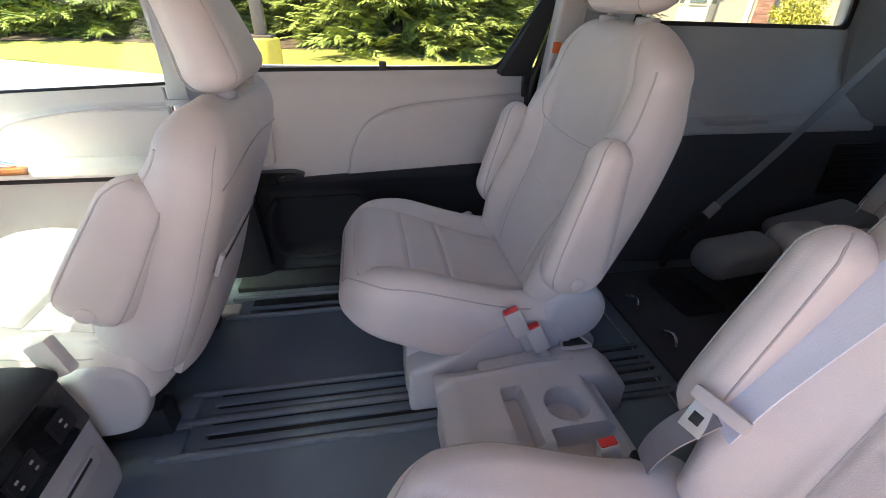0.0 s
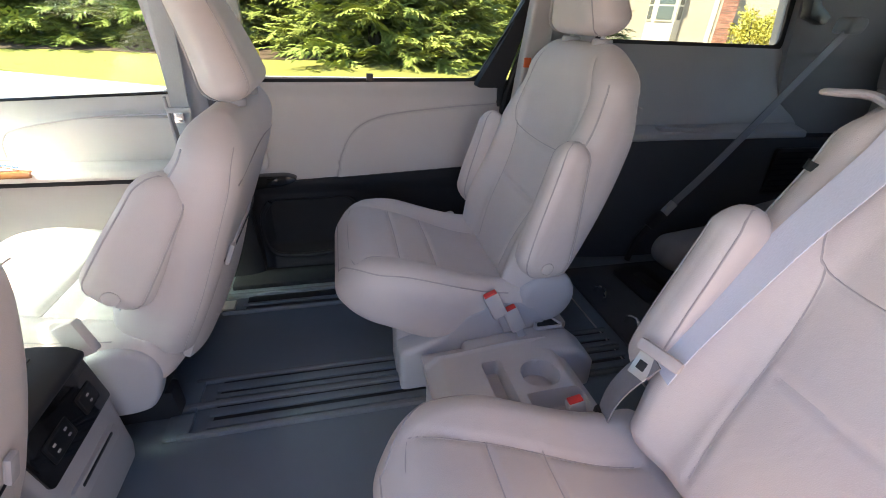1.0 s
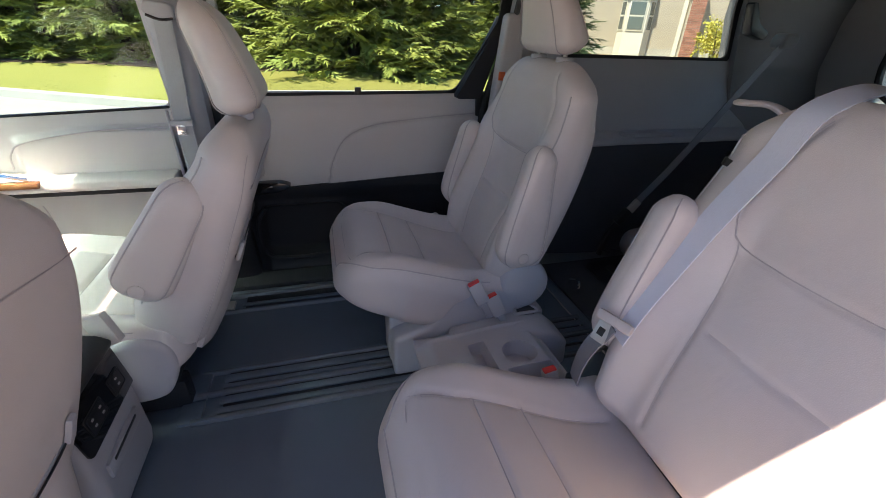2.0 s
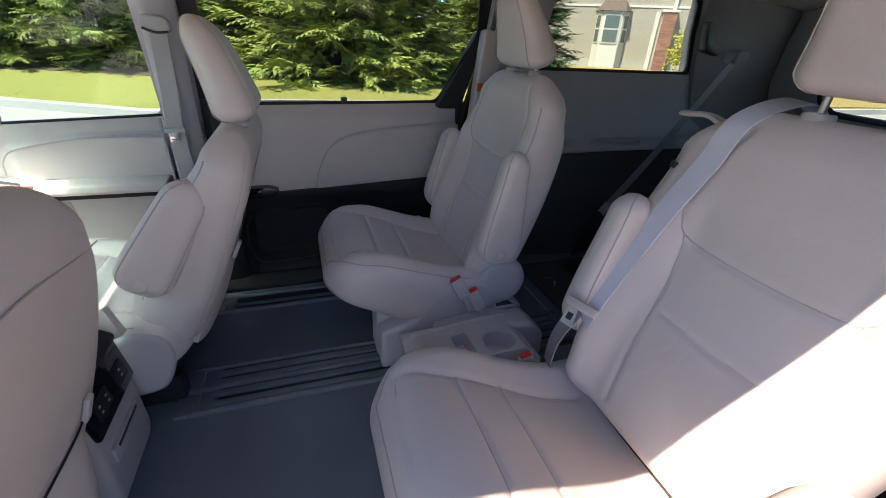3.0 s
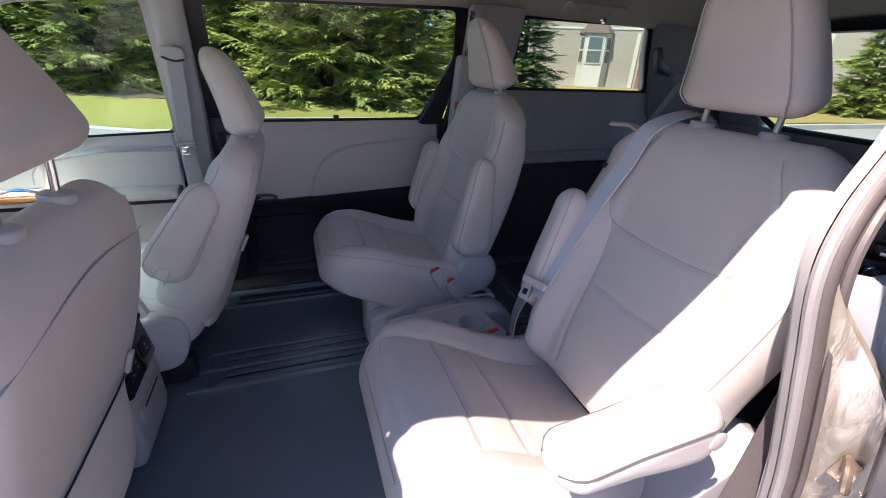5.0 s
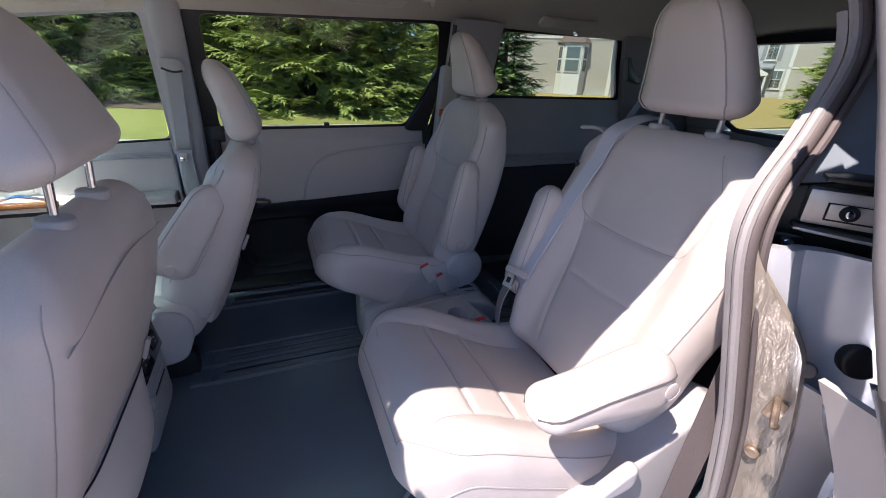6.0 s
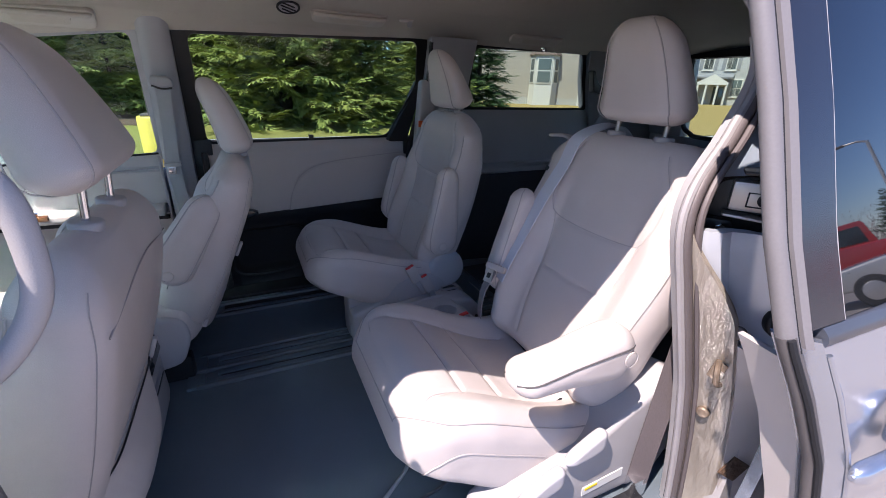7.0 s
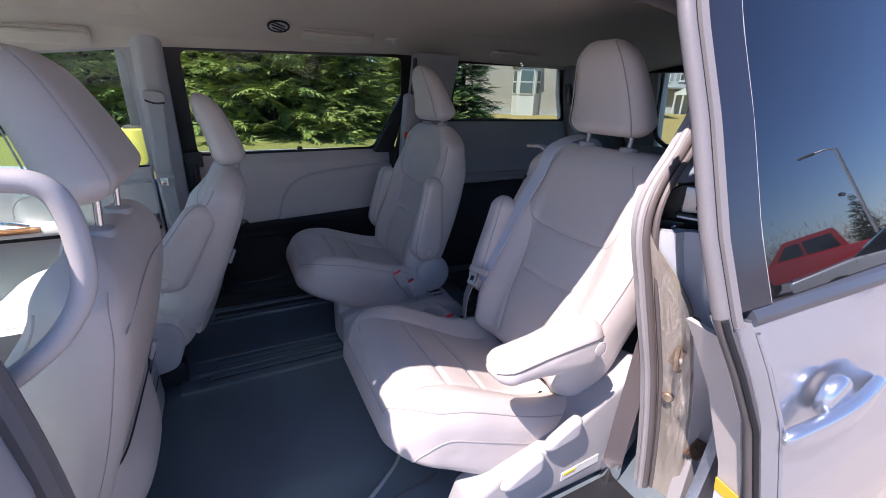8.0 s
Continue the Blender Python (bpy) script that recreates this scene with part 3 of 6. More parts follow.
part("arch_seam", tube([(x, upper_y(x, z - 0.004) - 0.0005, z) for x, z in ARCH], 0.0022, 6), SEAM, door_2)
pod = part("switch_pod", prism(rounded([(0.085, 0.835), (0.22, 0.838), (0.262, 0.822), (0.20, 0.798), (0.085, 0.792)], 0.02), "y", 0.845, 0.885, 0.008, 3), GLOSS, door_2, "gloss black switch pod")
part("switch", box((0.035, 0.012, 0.014), (0.175, 0.845, 0.822), 0.004), GLOSS, pod, "gloss black switch")
cup = part("grip_frame", prism(rounded([(0.10, 0.85), (0.165, 0.85), (0.172, 0.975), (0.105, 0.975)], 0.02), "y", 0.872, 0.89, 0.006, 3), TRIM, door_2, "pale moulded pull grip")
part("grip_recess", prism(rounded([(0.108, 0.885), (0.148, 0.885), (0.152, 0.962), (0.110, 0.962)], 0.012), "y", 0.869, 0.8735), PLASTIC, cup)
part("door_edge_seal", tube(smooth_line([(0.078, 0.86, 0.47), (0.072, 0.862, 0.80), (0.074, 0.875, 1.10)], 16), 0.013, 8), BLACK, door_2, "black rubber seal")
part("rear_edge_seal", tube(smooth_line([(1.005, 0.872, 0.47), (1.002, 0.878, 0.9), (1.01, 0.872, 1.12), (1.07, 0.80, 1.40), (1.07, 0.745, 1.58)], 24), 0.011, 8), BLACK, door_2, "black rubber seal")

# centre pillar on the right, with the front belt
def pillar_section(x0, x1, lines, side, depth=0.07):
    """A pillar trim: lines of (z, y, dx) give its face up the wall."""
    def f(u, v):
        k = v * (len(lines) - 1)
        i = min(int(k), len(lines) - 2)
        t = k - i
        z, y, dx = [lines[i][j] + (lines[i + 1][j] - lines[i][j]) * t for j in range(3)]
        return (x0 + (x1 - x0) * u + dx, side * (y + 0.022 * abs(2 * u - 1) ** 3), z)
    return sheet(f, span(0, 1, 14), span(0, 1, 40), (0, side * depth, 0))


pillar_right = setting("pillar_right", pillar_section(-0.072, 0.030, [(0.47, 0.83, 0.01), (0.80, 0.82, 0.0), (1.08, 0.812, 0.0), (1.40, 0.785, 0.006), (1.60, 0.740, 0.012)], 1), PLASTIC, "pale grey plastic centre pillar trim", "pillar")
part("lower_cover", pillar_section(-0.075, 0.080, [(0.47, 0.812, 0.02), (0.66, 0.808, 0.008), (0.815, 0.800, 0.0)], 1, 0.05), DARK, pillar_right, "charcoal lower pillar cover")
part("pillar_seal", tube([(-0.085, 0.852, 0.48), (-0.086, 0.834, 1.10)], 0.005, 8), LIP, pillar_right, "grey rubber seal")

belt = thing("seat_belt", "grey seat belt hanging on the centre pillar", "seat belt", (0, 0, 0), group="seat belts")
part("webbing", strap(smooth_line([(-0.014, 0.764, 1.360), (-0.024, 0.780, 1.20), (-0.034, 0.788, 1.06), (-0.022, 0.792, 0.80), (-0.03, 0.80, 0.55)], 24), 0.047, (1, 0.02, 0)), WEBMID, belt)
part("belt_guide", prism(rounded([(-0.056, 1.372), (-0.046, 1.405), (0.020, 1.398), (0.028, 1.362), (-0.01, 1.350)], 0.015), "y", 0.732, 0.770, 0.007, 3), PLASTIC, belt, "grey plastic belt guide")
part("guide_slot", tube(smooth_line([(-0.044, 0.731, 1.368), (-0.012, 0.731, 1.357), (0.020, 0.731, 1.36)], 8), 0.004, 6), BLACK, belt)
tongue = part("tongue", box((0.062, 0.010, 0.016), (-0.034, 0.774, 1.072), 0.004), PLASTIC, belt, "grey latch tongue")
part("blade", box((0.026, 0.003, 0.030), (-0.040, 0.776, 1.050), 0.001), CHROME, tongue, "steel latch blade")

# front passenger door
door_3 = tagged(thing("door_3", "closed front passenger door with padded armrest and wood strip", "car door"), kind="structure")
def sill_top(x):
    return 1.096 + 0.052 * (x + 0.10)


part("upper_panel", sheet(lambda x, v: (x, 0.885 - 0.03 * step(1.012 + 0.03 * step(x, -0.55, -0.3) - (0.90 + (sill_top(x) - 0.90) * v), -0.01, 0.012) * step(x, -0.56, -0.52) + 0.01 * v, 0.90 + (sill_top(x) - 0.90) * v), span(-0.90, -0.092, 80), span(0, 1, 40), (0, 0.05, 0)), TRIM, door_3, "pale grey padded upper panel")
part("armrest", prism([(0.885, 0.86), (0.795, 0.86), (0.782, 0.872), (0.785, 0.893), (0.80, 0.90), (0.885, 0.905)], "x", -0.88, -0.10, 0.006, 3), TRIM, door_3, "pale grey door armrest")
part("wood_strip", box((0.30, 0.05, 0.020), (-0.62, 0.800, 0.890), 0.006), WOOD, door_3, "brown wood veneer strip")
part("door_pull", tube(smooth_line([(-0.64, 0.80, 0.91), (-0.58, 0.79, 0.925), (-0.50, 0.795, 0.905)], 10), 0.006, 8), CHROME, door_3, "chrome door pull")
part("lower_panel", sheet(lambda x, v: (x, 0.835 + 0.03 * math.sin(3 * v) - 0.05 * step(0.30 - v, 0, 0.1), 0.47 + 0.395 * v), span(-0.90, -0.092, 20), span(0, 1, 20), (0, 0.09, 0)), TRIM, door_3, "pale grey lower panel with map pocket")
part("shade_strip", box((0.80, 0.02, 0.016), (-0.49, 0.818, 0.850), 0.004), DARK, door_3, "charcoal strip under the armrest")
part("panel_seam", tube(smooth_line([(-0.56, 0.858, 0.92), (-0.55, 0.858, 0.97), (-0.50, 0.860, 1.005), (-0.30, 0.864, 1.036), (-0.10, 0.866, 1.044)], 24), 0.0025, 6), SEAM, door_3)
part("speaker_grille", disc(0.075, 0.012, (-0.50, 0.80, 0.56), (90, 0, 0), 32, 0.004), DARK, door_3, "dark round loudspeaker grille")
fw_in = rounded([(-0.80, 1.165), (-0.112, 1.165), (-0.105, 1.538), (-0.45, 1.500), (-0.72, 1.34)], 0.03)
fw_out = rounded([(-0.86, 1.140), (-0.088, 1.140), (-0.085, 1.590), (-0.47, 1.560), (-0.77, 1.37)], 0.03)
fr_in = rounded([(-0.80, 1.062), (-0.098, 1.100), (-0.088, 1.545), (-0.45, 1.500), (-0.72, 1.34)], 0.03)
fr_out = rounded([(-0.86, 1.035), (-0.070, 1.070), (-0.066, 1.590), (-0.47, 1.560), (-0.77, 1.37)], 0.03)
window_2 = side_frame("window_2", fr_out, fr_in, 1, PLASTIC, "clear front passenger window with rubber surround")
pane("pane", on_side([(-0.82, 1.05), (-0.075, 1.085), (-0.072, 1.58), (-0.47, 1.55), (-0.76, 1.37)], 1, -0.004), CLEAR, window_2)

part("belt_line", tube([(x, 0.902, sill_top(x) + 0.004) for x in span(-0.86, -0.095, 12)], 0.0045, 6), BLACK, door_3, "black window sill strip")

# rear quarter on the right
quarter_right = tagged(thing("quarter_right", "grey rear side trim above charcoal carpeted wheel housing", "side trim"), kind="structure")
rq_in = rounded([(1.335, 1.294), (2.135, 1.292), (2.05, 1.45), (2.00, 1.578), (1.320, 1.572)], 0.035)
rq_out = rounded([(1.300, 1.276), (2.160, 1.274), (2.072, 1.456), (2.022, 1.606), (1.292, 1.598)], 0.035)


def quarter_face(u, v):
    z = 0.97 + 0.32 * v
    return (1.075 + 1.50 * u, 0.81 + 0.065 * step(v, 0.0, 0.8), z)


part("upper_trim", sheet(quarter_face, span(0, 1, 20), span(0, 1, 20), (0, 0.05, 0)), PLASTIC, quarter_right, "grey plastic upper trim")
part("shelf", prism([(0.83, 0.955), (0.745, 0.955), (0.735, 0.965), (0.74, 0.985), (0.82, 1.005)], "x", 1.10, 2.30, 0.006, 3), PLASTIC, quarter_right, "grey moulded side shelf")
part("cup_recess", prism(rounded([(1.60, 0.752), (1.86, 0.752), (1.86, 0.80), (1.60, 0.80)], 0.02), "z", 0.985, 1.004, 0.004), PLASTIC, quarter_right)
part("lower_trim", sheet(lambda u, v: (1.02 + 1.56 * u, 0.79 - 0.05 * step(u, 0.1, 0.4) - 0.02 * math.sin(3 * v), 0.45 + 0.51 * v), span(0, 1, 24), span(0, 1, 20), (0, 0.08, 0)), CARPET, quarter_right, "charcoal carpeted lower side")
part("vent_grille", prism(rounded([(2.16, 0.72), (2.40, 0.72), (2.40, 0.92), (2.16, 0.92)], 0.02), "y", 0.715, 0.735, 0.004), BLACK, quarter_right, "black slotted air vent")
for i in range(8):
    part("vent_slat", box((0.22, 0.008, 0.008), (2.28, 0.713, 0.737 + 0.024 * i), 0.002), DARK, quarter_right)
window_3 = side_frame("window_3", rq_out, rq_in, 1, BLACK, "tinted rear quarter window with black surround")
pane("pane", on_side([(1.30, 1.275), (2.16, 1.272), (2.02, 1.60), (1.30, 1.59)], 1, -0.004), TINTED, window_3)
for z in (1.598, 1.588):
    part("latch_stud", disc(0.008, 0.02, (1.70 + (1.6 - z), glass_y(1.59) - 0.035, z - 0.004), (90, 0, 0), 12), CHROME, window_3)
part("latch_arm", prism(rounded([(2.085, 1.385), (2.165, 1.365), (2.185, 1.395), (2.115, 1.43), (2.075, 1.50), (2.055, 1.495)], 0.012), "y", 0.752, 0.792, 0.006), BLACK, window_3, "black window latch arm")
# pillar behind the sliding door, its shoulder belt with an orange tag
pillar_rear = setting("pillar_rear", pillar_section(1.065, 1.30, [(0.97, 0.83, -0.04), (1.13, 0.84, -0.02), (1.35, 0.80, 0.0), (1.60, 0.71, 0.0)], 1, 0.06), PLASTIC, "grey plastic rear pillar trim", "pillar")
part("belt_cover", prism(rounded([(1.005, 1.04), (1.085, 1.04), (1.125, 1.42), (1.040, 1.42)], 0.02), "y", 0.785, 0.84, 0.012, 3), TRIM, pillar_rear, "pale grey belt cover")
part("tag", box((0.024, 0.006, 0.030), (1.034, 0.782, 1.218), 0.002), ORANGE, pillar_rear, "orange airbag tag")

# ---- rear end ----
wall_rear = tagged(thing("wall_rear", "closed tailgate with tinted window and charcoal trim", "tailgate"), kind="structure")
part("lower_trim", sheet(lambda u, v: (2.66 + 0.05 * v, -0.86 + 1.72 * u, 0.45 + 0.69 * v), span(0, 1, 12), span(0, 1, 10), (0.06, 0, 0)), PLASTIC, wall_rear, "grey plastic tailgate trim")
part("header", sheet(lambda u, v: (2.60 + 0.04 * v, -0.70 + 1.40 * u, 1.580 + 0.06 * v), span(0, 1, 12), span(0, 1, 4), (0.10, 0, 0)), DARK, wall_rear, "charcoal tailgate header")
for s in (-1, 1):
    # Darker than the trim beside it: the headliner's shade is in this colour.
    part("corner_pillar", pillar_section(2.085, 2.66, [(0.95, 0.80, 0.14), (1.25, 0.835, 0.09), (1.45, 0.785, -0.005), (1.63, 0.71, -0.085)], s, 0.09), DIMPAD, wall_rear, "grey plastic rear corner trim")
    part("window_side", prism([(2.60, 1.63), (2.70, 1.14), (2.78, 1.14), (2.72, 1.63)], "y", s * 0.60, s * 0.86, 0.02), PLASTIC, wall_rear, "grey window edge trim")
part("window_edge", tube(smooth_line([(2.655, 0.60, 1.58), (2.685, 0.60, 1.26), (2.70, 0.55, 1.17), (2.71, 0.40, 1.148), (2.71, -0.40, 1.148), (2.70, -0.55, 1.17), (2.685, -0.60, 1.26), (2.655, -0.60, 1.58)], 60), 0.014, 8), BLACK, wall_rear, "black window edging")
pane("pane", [(2.73, -0.75, 1.12), (2.73, 0.75, 1.12), (2.66, 0.70, 1.60), (2.66, -0.70, 1.60)], TINTED, wall_rear)

# ---- front end ----
dashboard = tagged(thing("dashboard", "charcoal dashboard under the windscreen", "dashboard"), kind="structure")
part("dash_top", prism([(-1.02, 0.60), (-0.98, 1.02), (-1.10, 1.10), (-1.75, 1.06), (-1.75, 0.45), (-1.1, 0.45)], "y", -0.82, 0.82, 0.03, 4), DARK, dashboard, "charcoal dashboard top")
part("cluster_hood", prism([(-1.0, 1.04), (-0.97, 1.12), (-1.12, 1.17), (-1.25, 1.08)], "y", -0.55, -0.17, 0.02, 4), DARK, dashboard)
part("wood_fascia", box((0.03, 1.30, 0.05), (-0.985, 0, 0.94), 0.01), WOOD, dashboard, "brown wood fascia strip")
windscreen = tagged(thing("windscreen", "clear raked windscreen", "windscreen"), kind="structure")
pane("pane", [(-1.75, -0.80, 1.06), (-1.75, 0.80, 1.06), (-0.82, 0.66, 1.60), (-0.82, -0.66, 1.60)], SCREEN, windscreen)
part("header_rail", box((0.09, 1.40, 0.06), (-0.775, 0, 1.605), 0.015), HEADLINER, windscreen)
for s in (-1, 1):
    part("screen_pillar", tube(smooth_line([(-1.75, s * 0.84, 1.05), (-1.2, s * 0.80, 1.40), (-0.80, s * 0.72, 1.59)], 16), 0.035, 10), TRIM, windscreen)
    part("quarter_fill", prism([(-1.75, 1.05), (-0.85, 1.12), (-0.83, 1.20), (-1.2, 1.25)], "y", s * 0.86, s * 0.90), TRIM, windscreen)
footwell = setting("wall_front", box((0.05, 1.80, 0.70), (-1.74, 0, 0.75)), DARK, "charcoal bulkhead under the dashboard", "wall")

# ---- left side: front door, pillar, open doorway, rear quarter ----
door_4 = tagged(thing("door_4", "closed driver's door with pale trim and clear window", "car door"), kind="structure")
part("panel", sheet(lambda x, v: (x, -0.885 + 0.05 * math.sin(math.pi * v) * 0.5, 0.40 + 0.75 * v), span(-0.92, -0.10, 10), span(0, 1, 14), (0, -0.06, 0)), TRIM, door_4, "pale grey door panel")
part("armrest", prism([(-0.885, 0.86), (-0.795, 0.86), (-0.782, 0.872), (-0.785, 0.893), (-0.80, 0.90), (-0.885, 0.905)], "x", -0.88, -0.12, 0.006, 3), TRIM, door_4, "pale grey door armrest")
part("window_frame", frame_on_side(fw_out, fw_in, -1, 0.0, 0.022), RUBBER, door_4, "rubber window surround")
pane("pane", on_side([(-0.82, 1.15), (-0.09, 1.15), (-0.09, 1.58), (-0.47, 1.55), (-0.76, 1.37)], -1, -0.004), CLEAR, door_4)

pillar_left = setting("pillar_left", pillar_section(-0.095, 0.020, [(0.42, 0.83, 0.01), (0.80, 0.82, 0.005), (1.08, 0.805, -0.005), (1.40, 0.755, -0.06), (1.60, 0.68, -0.09)], -1, 0.07), PLASTIC, "grey plastic centre pillar beside the doorway", "pillar")
part("door_seal", tube(smooth_line([(0.035, -0.855, 0.42), (0.030, -0.85, 0.80), (0.020, -0.835, 1.10), (-0.045, -0.775, 1.40), (-0.085, -0.700, 1.565)], 40), 0.012, 8), RUBBER, pillar_left, "grey rubber door seal")
grip = thing("grab_handle", "pale grey assist grip on the centre pillar", "grab handle")
part("grip_bar", tube(smooth_line([(-0.075, -0.80, 1.346), (0.0, -0.785, 1.344), (0.039, -0.78, 1.341), (0.060, -0.778, 1.336), (0.072, -0.777, 1.320), (0.076, -0.777, 1.285), (0.072, -0.779, 1.238), (0.052, -0.783, 1.200), (0.020, -0.788, 1.170), (-0.045, -0.805, 1.132)], 48), 0.0104, 14), PLASTIC, grip)
for x, y, z in ((-0.07, -0.79, 1.347), (-0.045, -0.805, 1.137)):
    part("end_cover", box((0.05, 0.03, 0.045), (x, y, z), 0.010), PLASTIC, grip, "grey end cover")

header_left = setting("door_header", tube(smooth_line([(-0.085, -0.700, 1.565), (-0.03, -0.668, 1.590), (0.10, -0.662, 1.596), (0.80, -0.662, 1.597), (0.95, -0.665, 1.591), (1.019, -0.670, 1.575)], 50), 0.016, 10), RUBBER, "grey rubber seal along the doorway's head", "door frame")
# Rail swells outward near the rear, out of view, added to shade the jamb.
part("roof_rail", sheet(lambda u, v: (-0.05 + 1.30 * u, -0.655 - 0.012 * v - 0.185 * step(-0.05 + 1.30 * u, 0.835, 0.87) * min(1.0, 3 * v), 1.600 + 0.085 * v), span(0, 1, 40), span(0, 1, 6), (0, 0.02, 0.0)), PAINT, header_left, "silver roof rail with an added shade bulge")

# rear jamb of the doorway, swept up its S-shaped edge
JAMB_LINE = [(0.25, 1.128, -0.763), (0.42, 1.09, -0.765), (0.53, 1.07, -0.766), (0.7, 1.035, -0.768), (0.84, 0.998, -0.768), (0.96, 0.958, -0.765), (1.08, 0.922, -0.758), (1.19, 0.898, -0.748), (1.26, 0.922, -0.738), (1.33, 0.995, -0.722), (1.44, 1.092, -0.692), (1.52, 1.08, -0.674), (1.58, 1.015, -0.662)]


def jamb_at(z):
    zs = [p[0] for p in JAMB_LINE]
    k = 0
    while k < len(zs) - 2 and z > zs[k + 1]:
        k += 1
    p = [JAMB_LINE[min(max(j, 0), len(zs) - 1)] for j in (k - 1, k, k + 1, k + 2)]
    t = (z - zs[k]) / (zs[k + 1] - zs[k])
    out = []
    for c in (1, 2):
        a, b, cc, d = [q[c] for q in p]
        out.append(0.5 * (2 * b + (cc - a) * t + (2 * a - 5 * b + 4 * cc - d) * t * t + (3 * b - a - 3 * cc + d) * t ** 3))
    return out


def swept(profile, z0, z1, n=60, back=(0.0, 0.0, 0.0), slim=0.0):
    """A strip along the jamb: profile is (dx, dy) pairs outward from its edge."""
    def f(u, v):
        x, y = jamb_at(u)
        k = v * (len(profile) - 1)
        i = min(int(k), len(profile) - 2)
        t = k - i
        w = 1 - 0.85 * step(u, z1 - slim, z1) if slim else 1.0
        return (x + w * (profile[i][0] + (profile[i + 1][0] - profile[i][0]) * t), y + w * (profile[i][1] + (profile[i + 1][1] - profile[i][1]) * t), u)
    return sheet(f, span(z0, z1, n), span(0, 1, 4 * (len(profile) - 1)), back)


jamb = setting("door_jamb", swept([(0.012, 0.002), (0.017, -0.020), (0.026, -0.050), (0.034, -0.078), (0.042, -0.080), (0.046, -0.070)], 0.26, 1.215, 70, (0.012, 0.006, 0), 0.20), JAMB, "dusty silver painted rear jamb of the doorway", "door frame", 60)
part("recess_panel", swept([(0.020, 0.006), (0.034, -0.022), (0.050, -0.040), (0.074, -0.040), (0.100, -0.062), (0.118, -0.102), (0.128, -0.150), (0.134, -0.195)], 0.26, 1.185, 60, (0.01, 0.02, 0)), JAMB_BLUE, jamb, "painted panel behind the jamb, sky blue in its colour")


def upper_face(u, v):
    z = 1.270 + 0.30 * u
    x, y = jamb_at(min(z, 1.40))
    x += 0.80 * max(0.0, z - 1.40)
    return (x + 0.014 + 0.34 * v, y - 0.004 - 0.13 * v + 0.03 * math.sin(math.pi * v), z)


part("upper_jamb", sheet(upper_face, span(0, 1, 30), span(0, 1, 20), (0.02, 0.02, 0)), JAMB_DIM, jamb, "painted upper jamb with shade in its colour")


def flange(u, v):
    x, y = jamb_at(u)
    wide = 0.10 * step(1.0 - u, 0.0, 0.28)
    return (x + 0.038 + wide * v, y - 0.083 - 0.030 * v, u)


part("lower_flange", sheet(flange, span(0.26, 0.985, 30), span(0, 1, 6), (0.008, 0.01, 0)), TRIM, jamb, "pale painted lower flange")
part("flange_fold", tube([Vector(flange(u, 1.0)) for u in span(0.26, 0.97, 24)], 0.006, 8), PAINT, jamb)
seal_line = [Vector((jamb_at(z)[0] + 0.004, jamb_at(z)[1] - 0.008, z)) for z in span(0.26, 1.575, 76)]
part("rubber_seal", tube(seal_line, 0.0100, 12), SEAL, jamb, "grey hollow rubber door seal")
part("seal_lip", tube([p + Vector((0.016, -0.010, 0)) for p in seal_line], 0.0065, 8), SEAL, jamb, "brown-grey rubber seal lip")
part("seal_flange", tube([p + Vector((-0.013, 0.003, 0)) for p in seal_line], 0.0075, 8), LIP, jamb, "pale grey seal flange")
part("inner_trim", swept([(-0.010, 0.004), (-0.006, 0.016), (0.05, 0.040), (0.14, 0.06)], 0.28, 1.50, 60, (0.012, 0.01, 0)), PLASTIC, jamb, "grey plastic pillar trim")
part("striker_plate", box((0.022, 0.004, 0.040), (0.990, -0.826, 0.918), 0.002, (0, 12, -72)), RUST, jamb, "zinc striker plate")
part("striker", tube(smooth_line([(0.990, -0.824, 0.938), (0.968, -0.836, 0.934), (0.966, -0.842, 0.908), (0.986, -0.838, 0.896)], 16), 0.0055, 8), RUST, jamb, "worn steel striker loop")
part("striker_bolt", disc(0.007, 0.010, (0.987, -0.834, 0.915), (90, 0, -72), 6, 0.002), STEEL, jamb)
part("bump_stop", disc(0.012, 0.016, (1.030, -0.806, 0.788), (90, 0, -72), 20, 0.004), RUST, jamb, "round steel bump stop")
part("drain_plug", disc(0.013, 0.008, (0.985, -0.842, 1.012), (90, 0, -60), 16, 0.003), RUBBER, jamb)
part("lower_hole", box((0.055, 0.004, 0.050), (1.105, -0.862, 0.650), 0.001, (0, 35, -17)), MULCH, jamb, "rust-brown opening")
part("cable_grommet", disc(0.030, 0.022, (1.058, -0.868, 1.03), (90, 0, -35), 24, 0.006), BLACK, jamb, "black rubber grommet")

quarter_left = tagged(thing("quarter_left", "silver rear quarter panel behind the open sliding door", "body panel"), kind="structure")


def outer_y(z):
    return -(0.945 + 0.030 * math.sin(math.pi * min(1, max(0, (z - 0.35) / 1.0))) - 0.42 * max(0, z - 1.16))


part("outer_panel", sheet(lambda x, z: (x + 0.02 * (z - 1.1), outer_y(z) + 0.03, z), span(1.00, 2.75, 24), span(0.35, 1.20, 24), (0, 0.02, 0)), PAINT, quarter_left, "silver painted body side")
part("upper_panel", sheet(lambda x, z: (x + 0.1 * (z - 1.2), outer_y(z) + 0.03, z), span(0.99, 1.30, 8), span(1.20, 1.64, 12), (0, 0.02, 0)), PAINT, quarter_left, "silver painted pillar")
part("inner_trim", sheet(lambda x, z: (x, -0.83 + 0.16 * step(z, 1.2, 1.6), z), span(1.10, 2.66, 16), span(0.45, 1.26, 12), (0, -0.03, 0)), PLASTIC, quarter_left, "grey plastic inner trim")
